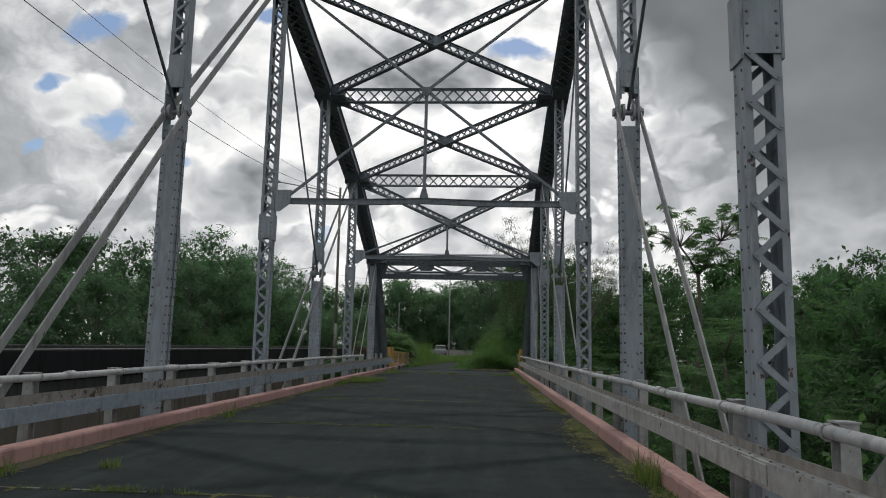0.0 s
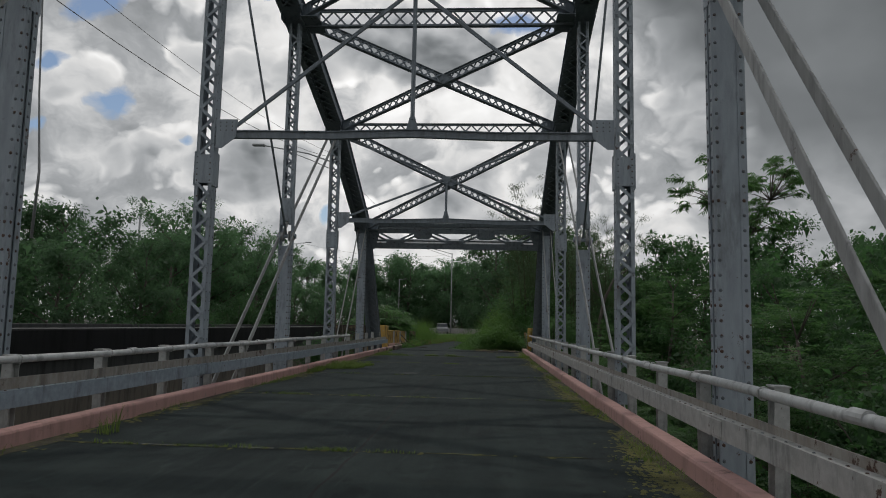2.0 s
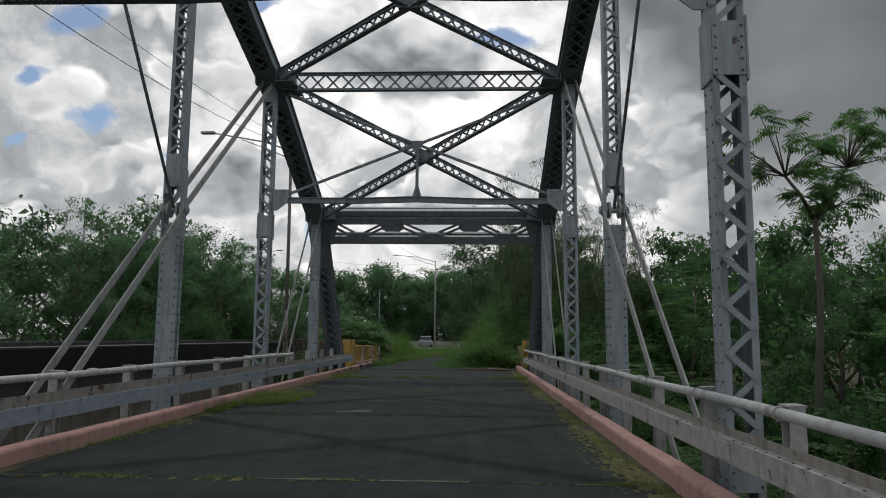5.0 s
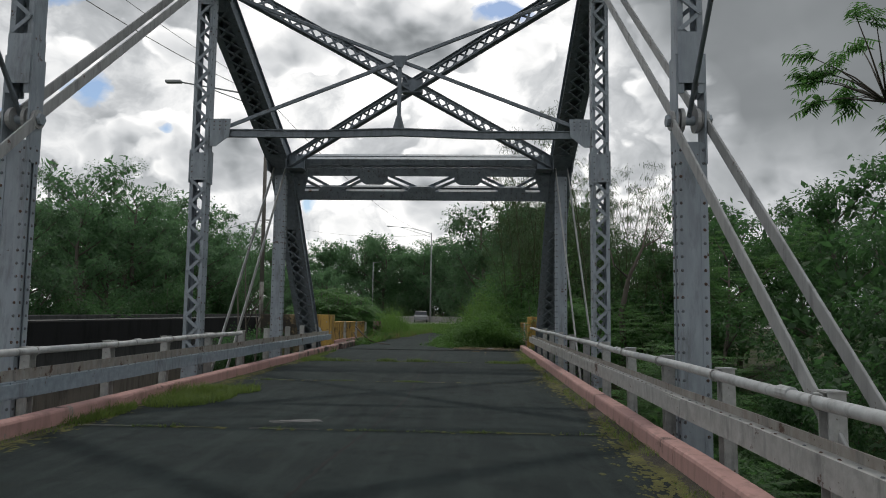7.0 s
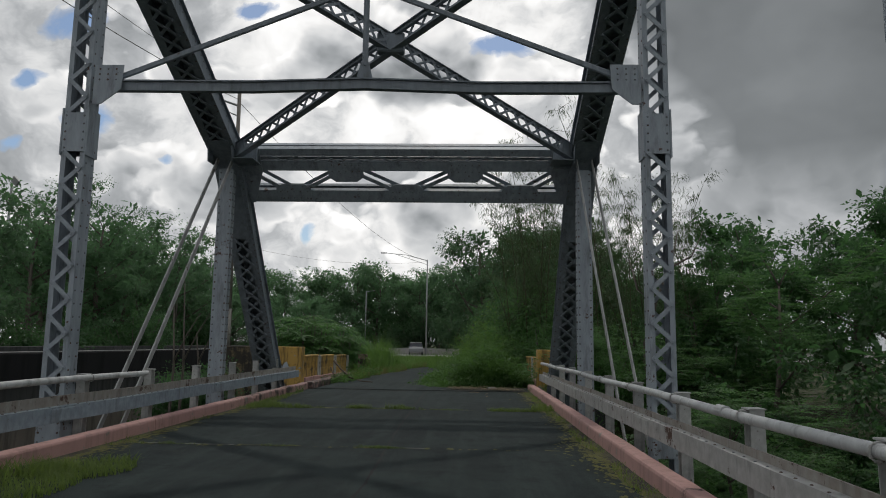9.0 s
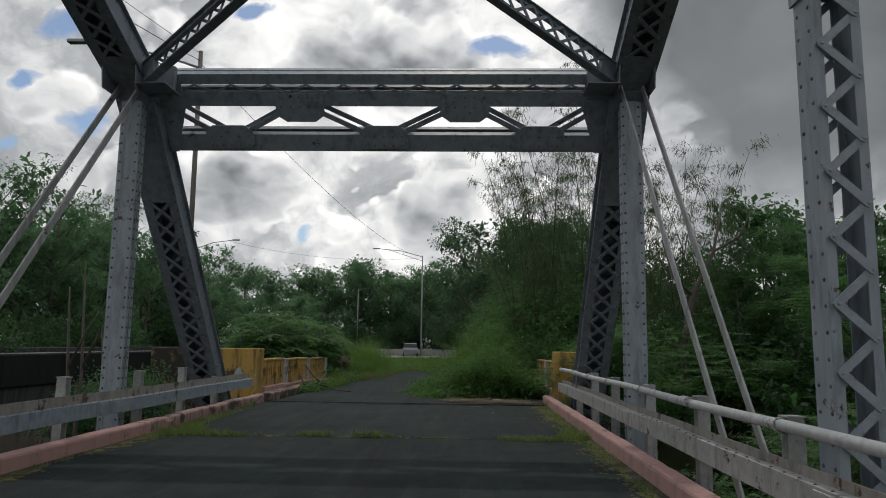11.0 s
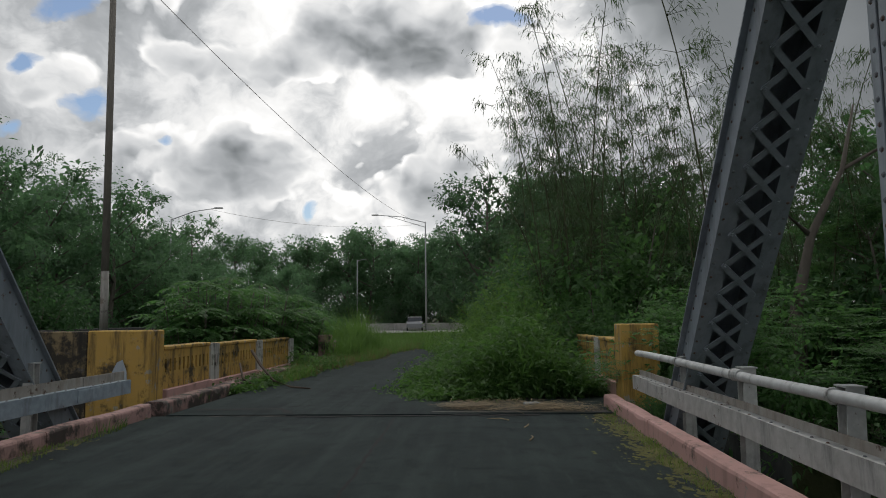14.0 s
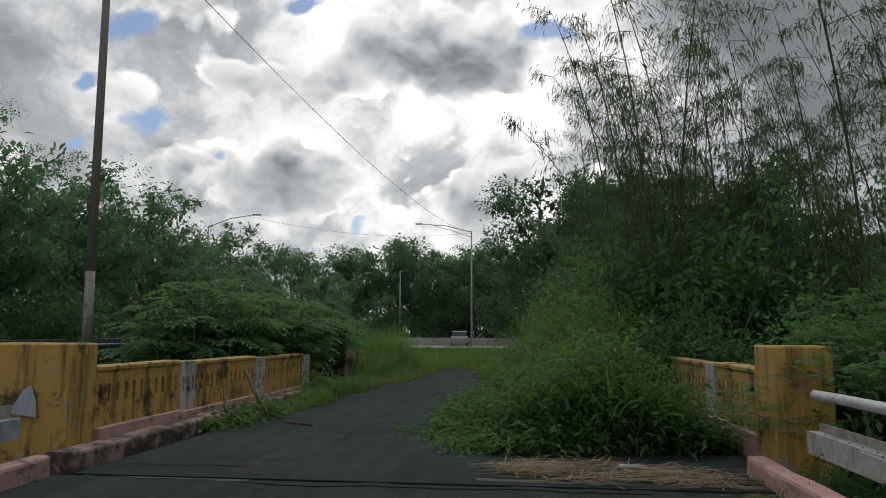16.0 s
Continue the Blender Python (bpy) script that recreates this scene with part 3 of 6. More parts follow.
def pin_joint(truss, x, k, z):
    """The pin half way up a sub-post, where the eyebars meet."""
    y = post_y(k)
    joint = part("pin", Shape().tube((x - 0.235, y, z), (x + 0.235, y, z), 0.055, sides=14), STEEL, truss, "thick steel pin with a nut on each end")
    for s in (-1, 1):
        part("eye_head", Shape().tube((x + s * 0.07, y, z), (x + s * 0.115, y, z), 0.15, sides=18), EYEBAR, joint)
    for s in (-1, 1):
        part("nut", Shape().tube((x + s * 0.225, y, z), (x + s * 0.265, y, z), 0.075, sides=6), STEEL, joint)
        part("cheek_plate", Shape().box((x + s * 0.165 - 0.012, y - 0.13, z - 0.55), (x + s * 0.165 + 0.012, y + 0.13, z + 0.78)), STEEL, joint)
    return joint


def sub_post(truss, x, k, pin_z, pieces=True):
    """Plated below the pin, slim and laced above it."""
    y, z1 = post_y(k), TOP_Z[k] - 0.25
    plated_post(truss, x, k, pin_z - 0.28)
    pin_joint(truss, x, k, pin_z)
    wide, deep, z0 = 0.30, 0.26, pin_z + 0.30
    post = part("upper_post", Shape().box((x - wide / 2, y - deep / 2 - 0.012, z0 + 0.12), (x + wide / 2, y - deep / 2, z0 + 0.75)), STEEL, truss, "slim upper post with double lacing")
    part("batten_plate", Shape().box((x - wide / 2, y + deep / 2, z0 + 0.12), (x + wide / 2, y + deep / 2 + 0.012, z0 + 0.75)), STEEL, post)
    channel_pair(post, x, y, z0, z1, wide, deep, STEEL)
    for e in (-1, 1):
        f = y + e * (deep / 2 + 0.008)
        lacing(post, (x, f, z0 + 0.78), (x, f, z1 - 0.3), wide / 2 - 0.035, (0, e, 0), 0.20, 0.05, STEEL, pieces=pieces)
    return post


def box_member(truss, a, b, name, label, pieces=True, plate_ends=(0.7, 0.7), wide=0.50, deep=0.42):
    """Top chord or end post: webs and a cover plate, open below and laced."""
    a, b = Vector(a), Vector(b)
    m, length = along(a, b, (0, 0, 1))
    w, d, t, lip = wide / 2, deep / 2, 0.03, 0.07
    outline = [(-w - lip, -d), (-w - lip, -d + 0.015), (-w, -d + 0.015), (-w, d), (w, d), (w, -d + 0.015), (w + lip, -d + 0.015), (w + lip, -d),
               (w - t - lip, -d), (w - t - lip, -d + 0.015), (w - t, -d + 0.015), (w - t, d - t), (-w + t, d - t), (-w + t, -d + 0.015), (-w + t + lip, -d + 0.015), (-w + t + lip, -d)]
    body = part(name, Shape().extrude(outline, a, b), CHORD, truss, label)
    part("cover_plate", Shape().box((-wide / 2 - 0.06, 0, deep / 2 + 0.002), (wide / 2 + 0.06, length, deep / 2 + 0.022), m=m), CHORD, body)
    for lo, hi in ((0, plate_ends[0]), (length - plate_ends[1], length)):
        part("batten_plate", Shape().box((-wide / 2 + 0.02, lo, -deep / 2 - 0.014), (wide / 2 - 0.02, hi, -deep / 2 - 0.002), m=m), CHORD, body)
    studs = Shape()
    out = m.to_3x3() @ Vector((0, 0, -1))
    for s in (-1, 1):
        rivet_line(studs, m @ Vector((s * (wide / 2 + 0.035), 0.1, -deep / 2)), m @ Vector((s * (wide / 2 + 0.035), length - 0.1, -deep / 2)), out, 0.17, 0.017)
        rivet_line(studs, m @ Vector((s * wide / 2, 0.1, deep / 2 - 0.06)), m @ Vector((s * wide / 2, length - 0.1, deep / 2 - 0.06)), m.to_3x3() @ Vector((s, 0, 0)), 0.17, 0.017)
    part("rivet_heads", studs, RIVET, body, kind="stuff")
    p, q = m @ Vector((0, plate_ends[0], -deep / 2 - 0.006)), m @ Vector((0, length - plate_ends[1], -deep / 2 - 0.006))
    lacing(body, p, q, wide / 2 - 0.07, out, 0.36, 0.06, CHORD, crossed=True, pieces=pieces)
    return body


def eyebars(truss, x, a, b, apart=0.30, deep=0.14, thick=0.028, name="diagonal_eyebar"):
    """A pair of flat bars with round eyes from (y, z) to (y, z)."""
    for s in (-1, 1):
        px = x + s * apart / 2
        p, q = Vector((px, *a)), Vector((px, *b))
        bar = Shape().beam(p, q, thick, deep, 0.006)
        for e in (p, q):
            bar.tube(e - Vector((thick / 2 + 0.004, 0, 0)), e + Vector((thick / 2 + 0.004, 0, 0)), deep * 0.85, sides=14)
        part(name, bar, EYEBAR, truss, "flat steel tension bar")


def truss_side(x, label):
    truss = thing("bridge_truss", (x, post_y(10), LOW_Z), label, "truss", "bridge trusses")
    # chord, end posts
    for k in range(1, 9):
        box_member(truss, (x, post_y(k + 1), TOP_Z[k + 1]), (x, post_y(k), TOP_Z[k]), "top_chord", "heavy riveted box chord", pieces=k <= 3, plate_ends=(0.75, 0.75))
    box_member(truss, (x, post_y(1), TOP_Z[1]), (x, post_y(0), LOW_Z), "end_post", "inclined end post with crossed lacing", plate_ends=(2.15, 0.7))
    box_member(truss, (x, post_y(9), TOP_Z[9]), (x, post_y(10), LOW_Z), "end_post", "inclined end post with crossed lacing", pieces=False)
    for k in range(1, 10):
        y, z = post_y(k), TOP_Z[k]
        for s in (-1, 1):
            m = pose(x + s * 0.272, y, z, 0, 0, 90)
            part("gusset", Shape().prism([(-0.55, -0.30), (0.55, -0.30), (0.62, 0.12), (0.25, 0.24), (-0.25, 0.24), (-0.62, 0.12)], m, 0.02), CHORD, truss)
    # posts
    for k in (2, 4, 6, 8):
        laced_post(truss, x, k, TOP_Z[k] - 0.22, pieces=k <= 6)
    mid = {3: 3.74, 5: 5.52, 7: 3.74}
    for k in (3, 5, 7):
        sub_post(truss, x, k, mid[k], pieces=k <= 5)
    for k in (1, 9):
        plated_post(truss, x, k, TOP_Z[k] - 0.35, wide=0.33, deep=0.20)
    # tension bars
    for top, pin, foot in ((2, 3, 4), (4, 5, 6), (8, 7, 6)):
        eyebars(truss, x, (post_y(top), TOP_Z[top] + 0.05), (post_y(pin), mid[pin]))
        eyebars(truss, x, (post_y(pin), mid[pin]), (post_y(foot) + (0.5 if pin == 3 else -0.3 if pin == 7 else 0.15 if x < 0 else 0.75), LOW_Z), apart=0.40)
    for top, foot in ((1, 2), (9, 8)):
        eyebars(truss, x, (post_y(top), TOP_Z[top] + 0.08), (post_y(foot) + 0.85, LOW_Z), apart=0.34, deep=0.11)
    for pin, top in ((3, 4), (5, 6), (7, 6)):
        part("counter_rod", Shape().tube((x, post_y(pin), mid[pin]), (x, post_y(top), TOP_Z[top] - 0.3), 0.03, sides=8), STEEL, truss, "thin round counter rod", smooth=True)
    for k in range(0, 10):
        for s in (-1, 1):
            part("bottom_chord", Shape().beam((x + s * 0.12, post_y(k), LOW_Z), (x + s * 0.12, post_y(k + 1), LOW_Z), 0.03, 0.18), STEEL, truss)
    return truss


truss_side(LEFT_X, "grey painted steel bridge truss with laced posts")
truss_side(RIGHT_X, "grey painted steel bridge truss with laced posts")


def laced_strut(ob, a, b, deep, name="flange", step=0.34, pieces=True, up=(0, 0, 1), thick=0.16):
    """Two angle flanges above one another with crossed lacing between."""
    a, b = Vector(a), Vector(b)
    m, length = along(a, b, up)
    for s in (-1, 1):
        d, h = s * deep / 2, thick / 2
        outline = [(-h, d), (h, d), (h, d - s * 0.016), (0.036, d - s * 0.016), (0.036, d - s * 0.075), (-0.036, d - s * 0.075), (-0.036, d - s * 0.016), (-h, d - s * 0.016)]
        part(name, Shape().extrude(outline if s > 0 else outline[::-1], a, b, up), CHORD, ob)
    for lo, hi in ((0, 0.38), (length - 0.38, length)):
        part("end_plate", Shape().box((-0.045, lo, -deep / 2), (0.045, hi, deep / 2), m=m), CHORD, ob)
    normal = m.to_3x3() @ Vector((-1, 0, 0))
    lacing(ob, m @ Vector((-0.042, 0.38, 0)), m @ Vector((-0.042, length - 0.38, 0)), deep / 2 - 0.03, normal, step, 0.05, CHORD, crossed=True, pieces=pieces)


IN_L, IN_R = LEFT_X + 0.26, RIGHT_X - 0.26
for k in range(2, 9):
    strut = thing("top_strut", (MID_X, post_y(k), TOP_Z[k]), "latticed steel strut between the top chords", "strut", "top struts")
    laced_strut(strut, (IN_L, post_y(k), TOP_Z[k] - 0.06), (IN_R, post_y(k), TOP_Z[k] - 0.06), 0.52, step=0.42, pieces=2 <= k <= 4)
for k in range(1, 9):
    brace = thing("lateral_brace", (MID_X, (post_y(k) + post_y(k + 1)) / 2, (TOP_Z[k] + TOP_Z[k + 1]) / 2), "crossed latticed steel bracing between the top chords", "brace", "lateral braces")
    z0, z1 = TOP_Z[k] - 0.02, TOP_Z[k + 1] - 0.02
    a0, a1 = Vector((IN_L, post_y(k) - 0.3, z0)), Vector((IN_R, post_y(k + 1) + 0.3, z1))
    b0, b1 = Vector((IN_R, post_y(k) - 0.3, z0)), Vector((IN_L, post_y(k + 1) + 0.3, z1))
    laced_strut(brace, a0, a1, 0.34, step=0.30, pieces=k <= 3)
    laced_strut(brace, b0, b1, 0.335, step=0.30, pieces=k <= 3)
    heart = (a0 + a1) / 2
    part("centre_gusset", Shape().box((heart.x - 0.26, heart.y - 0.10, heart.z - 0.19), (heart.x + 0.26, heart.y + 0.10, heart.z + 0.19), 0.02), CHORD, brace)
    for px, s in ((IN_L, 1), (IN_R, -1)):
        for kk, e in ((k, -1), (k + 1, 1)):
            corner = Shape().box((min(px, px + s * 0.5), post_y(kk) + min(0, e * 0.6), TOP_Z[kk] - 0.24), (max(px, px + s * 0.5), post_y(kk) + max(0, e * 0.6), TOP_Z[kk] - 0.225))
            corner.box((min(px, px + s * 0.42), post_y(kk) - 0.05 + e * 0.05, TOP_Z[kk] - 0.30), (max(px, px + s * 0.42), post_y(kk) + 0.05 + e * 0.05, TOP_Z[kk] + 0.24))
            part("corner_gusset", corner, CHORD, brace)

SWAY_Z = 5.06
for k in (2, 4, 6, 8):
    y = post_y(k)
    sway = thing("sway_frame", (MID_X, y, SWAY_Z), "steel cross frame with a low strut and crossed bars", "brace", "sway frames")
    inner_l, inner_r = LEFT_X + 0.2, RIGHT_X - 0.2
    # the low strut sags a little: a plate on edge between two angles, lapped in the middle
    pts = [(inner_l, 0.0), (MID_X - 1.6, -0.015), (MID_X, 0.03), (MID_X + 1.7, -0.03), (inner_r, -0.03)]
    section = [(-0.085, 0.075), (0.085, 0.075), (0.085, 0.055), (0.052, 0.055), (0.052, -0.075), (-0.052, -0.075), (-0.052, 0.055), (-0.085, 0.055)]
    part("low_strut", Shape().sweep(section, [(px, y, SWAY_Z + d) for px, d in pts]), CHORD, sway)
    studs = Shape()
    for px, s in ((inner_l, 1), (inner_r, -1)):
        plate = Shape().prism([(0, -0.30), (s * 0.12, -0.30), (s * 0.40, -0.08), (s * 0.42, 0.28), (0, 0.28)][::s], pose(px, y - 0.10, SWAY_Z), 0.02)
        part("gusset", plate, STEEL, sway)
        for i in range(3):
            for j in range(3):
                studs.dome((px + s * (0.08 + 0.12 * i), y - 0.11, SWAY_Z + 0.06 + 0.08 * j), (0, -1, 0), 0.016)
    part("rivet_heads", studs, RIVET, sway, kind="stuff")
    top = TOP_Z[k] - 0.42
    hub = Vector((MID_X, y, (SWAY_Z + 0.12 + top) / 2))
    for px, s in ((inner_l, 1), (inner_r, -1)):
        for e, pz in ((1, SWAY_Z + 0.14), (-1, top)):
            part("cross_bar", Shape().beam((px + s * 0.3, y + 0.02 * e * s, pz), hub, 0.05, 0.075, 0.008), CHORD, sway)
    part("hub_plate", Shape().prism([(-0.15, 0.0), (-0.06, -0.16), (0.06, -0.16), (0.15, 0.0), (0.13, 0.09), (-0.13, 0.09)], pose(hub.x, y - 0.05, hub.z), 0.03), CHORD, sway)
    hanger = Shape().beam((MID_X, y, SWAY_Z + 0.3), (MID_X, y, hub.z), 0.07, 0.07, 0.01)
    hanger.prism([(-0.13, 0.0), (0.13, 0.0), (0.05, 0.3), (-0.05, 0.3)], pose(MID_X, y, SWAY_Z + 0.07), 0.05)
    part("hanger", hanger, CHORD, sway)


def portal(k_top, k_foot):
    """The lattice girder that ties the two end posts, in their sloping plane."""
    top, foot = Vector((MID_X, post_y(k_top), TOP_Z[k_top])), Vector((MID_X, post_y(k_foot), LOW_Z))
    down = (foot - top).normalized()
    face = Vector((1, 0, 0)).cross(down).normalized()
    if face.y > 0:
        face = -face
    m = Matrix((Vector((1, 0, 0)), -face, -down)).transposed().to_4x4()   # x across, y away from the road, z up the slope
    m.translation = top - face * 0.16
    m = m @ Matrix.Diagonal((1, 1, 1.12, 1))
    gate = thing("portal_girder", tuple(top), "riveted lattice portal girder across the bridge end", "girder", "portal girders")
    half = (RIGHT_X - LEFT_X) / 2 - 0.27
    def rolled_chord(name, lo, hi, reach, depth):
        t = 0.02
        e = 1 if reach < 0 else -1
        outline = [(0, lo), (0, hi), (reach, hi), (reach, hi - t), (e * -t, hi - t), (e * -t, lo + t), (reach, lo + t), (reach, lo)]
        a, b = m @ Vector((-half, depth, 0)), m @ Vector((half, depth, 0))
        part(name, Shape().extrude(outline, a, b, up=-down * 1.0), STEEL, gate)

    for lo, hi, reach in ((-0.08, 0.08, 0.16), (-0.42, -0.20, 0.12), (-1.16, -0.88, 0.14)):
        rolled_chord("girder_chord", lo * 1.12, hi * 1.12, -reach, 0.0)
    for lo, hi, reach in ((-0.13, 0.08, 0.12), (-0.42, -0.18, 0.12), (-1.16, -0.86, 0.12)):
        rolled_chord("rear_chord", lo * 1.12, hi * 1.12, reach, 0.34)
    n = 24
    small = bar_mesh(math.hypot(2 * half / n, 0.12), 0.035, 0.01).mesh("lacing_bar", STEEL)
    for i in range(n):
        z0, z1 = (-0.20, -0.08) if i % 2 else (-0.08, -0.20)
        p, q = m @ Vector((-half + 2 * half * i / n, -0.015, z0)), m @ Vector((-half + 2 * half * (i + 1) / n, -0.015, z1))
        hang("lacing_bar", small, gate, m=along(p, q, face)[0])
    low = [-half + 2 * half * f for f in (0.145, 0.5, 0.855)]
    high = [-half + 2 * half * f for f in (0.0, 0.315, 0.685, 1.0)]
    order = [high[0], low[0], high[1], low[1], high[2], low[2], high[3]]
    for i, (x0, x1) in enumerate(zip(order, order[1:])):
        z0, z1 = (-0.36, -0.98) if i % 2 == 0 else (-0.98, -0.36)
        d = Shape().beam(m @ Vector((x0, -0.02, z0)), m @ Vector((x1, -0.02, z1)), 0.09, 0.014, up=face)
        d.beam(m @ Vector((x0, 0.03, z0)), m @ Vector((x1, 0.03, z1)), 0.014, 0.08, up=face)
        d.beam(m @ Vector((x0, 0.32, z0)), m @ Vector((x1, 0.32, z1)), 0.09, 0.014, up=face)
        part("girder_diagonal", d, STEEL, gate)
    studs = Shape()
    plate = lambda outline, x0, thick: part("gusset", Shape().prism(outline, m @ Matrix.Translation((x0, -0.033, 0)), thick), STEEL, gate)
    for x0 in high[1:3]:
        plate([(-0.42, -0.21), (0.42, -0.21), (0.42, -0.55), (0.25, -0.66), (-0.25, -0.66), (-0.42, -0.55)][::-1], x0, 0.014)
    for x0 in low:
        plate([(-0.42, -1.10), (0.42, -1.10), (0.42, -0.82), (0.28, -0.72), (-0.28, -0.72), (-0.42, -0.82)], x0, 0.014)
    for x0, s in ((-half, 1), (half, -1)):
        plate([(0, 0.08), (s * 0.42, 0.08), (s * 0.42, -0.45), (s * 0.14, -1.16), (0, -1.16)][::-s], x0, 0.016)
    for x0 in high[1:3] + low:
        for i in range(5):
            for z0 in ((-0.27, -0.42) if x0 in high else (-0.90, -1.05)):
                studs.dome(m @ Vector((x0 - 0.32 + 0.16 * i, -0.04, z0)), face, 0.017)
    part("rivet_heads", studs, RIVET, gate, kind="stuff")


portal(1, 0)
portal(9, 10)

# ---- deck ----
DECK_FAR, DECK_NEAR = 42.601, -15.6
deck = Shape().box((-5.20, DECK_NEAR, -0.28), (2.40, DECK_FAR, 0.0))
piece("road_deck", deck, ASPHALT, "worn dark asphalt bridge deck", "road", kind="structure")
for k in range(0, 11):
    y = post_y(k) - (0.12 if k == 0 else -0.12 if k == 10 else 0)
    s = Shape().box((LEFT_X + 0.24, y - 0.012, -0.95), (RIGHT_X - 0.24, y + 0.012, -0.284))
    for z in (-0.965, -0.30):
        s.box((LEFT_X + 0.24, y - 0.14, z - 0.015), (RIGHT_X - 0.24, y + 0.14, z + 0.014))
    tagged(centred(piece("floor_beam", s, STEEL, "steel floor beam under the deck", "beam", "floor beams")))


def kerb_run(x0, x1, y0, y1, step, seed, mat, high, name, label, rough=1.0):
    """A kerb cast in lengths with rounded shoulders; here and there a bite is out of its edge."""
    rnd = random.Random(seed)
    y = y0
    run = thing(name, ((x0 + x1) / 2, y0, 0), label, "kerb", kind="structure")
    while y < y1 - 0.1:
        end = min(y + step * rnd.uniform(0.8, 1.2), y1)
        n = max(2, int((end - y) / 0.22))
        rows = []
        off = rnd.uniform(-0.004, 0.004) * rough
        for i in range(n + 1):
            yy = y + 0.003 + (end - y - 0.006) * i / n
            wave = 0.006 * noise.noise(Vector((seed, yy * 0.7, 0))) * rough
            top = high + 0.010 * noise.noise(Vector((seed, yy * 0.9, 4))) * rough
            bite = rnd.uniform(0.012, 0.03) * rough if rnd.random() < 0.035 * rough else 0.0
            c = 0.035 + 0.004 * noise.noise(Vector((seed, yy * 3, 9))) + bite
            a, b = x0 + off + wave, x1 + off + wave
            rows.append([(a, yy, -0.02), (a + 0.006, yy, top - c), (a + 0.006 + c * 0.3, yy, top - c * 0.3), (a + 0.006 + c, yy, top), (b - c, yy, top), (b - c * 0.3, yy, top - c * 0.3), (b, yy, top - c), (b, yy, -0.02)])
        k = len(rows[0])
        v = [p for r in rows for p in r]
        f = [(i * k + j, i * k + j + 1, i * k + j + k + 1, i * k + j + k) for i in range(n) for j in range(k - 1)]
        f += [tuple(reversed(range(k))), tuple(range(n * k, n * k + k))]
        part("kerb_stone", Shape().take(v, f), mat, run)
        y = end
    return run


kerb_run(KERB_L - 0.21, KERB_L, DECK_NEAR, 36.4, 5.6, 5, PINK, 0.20, "kerb_left", "pink painted concrete kerb, chipped and mouldy")
kerb_run(KERB_L - 0.21, KERB_L, 36.41, 42.5, 3.0, 15, WORN_PINK, 0.20, "kerb_end", "pink kerb blackened by mould and broken", 1.8)
kerb_run(KERB_R, KERB_R + 0.21, DECK_NEAR, 43.4, 5.6, 6, PINK, 0.20, "kerb_right", "pink painted concrete kerb, chipped and mouldy")


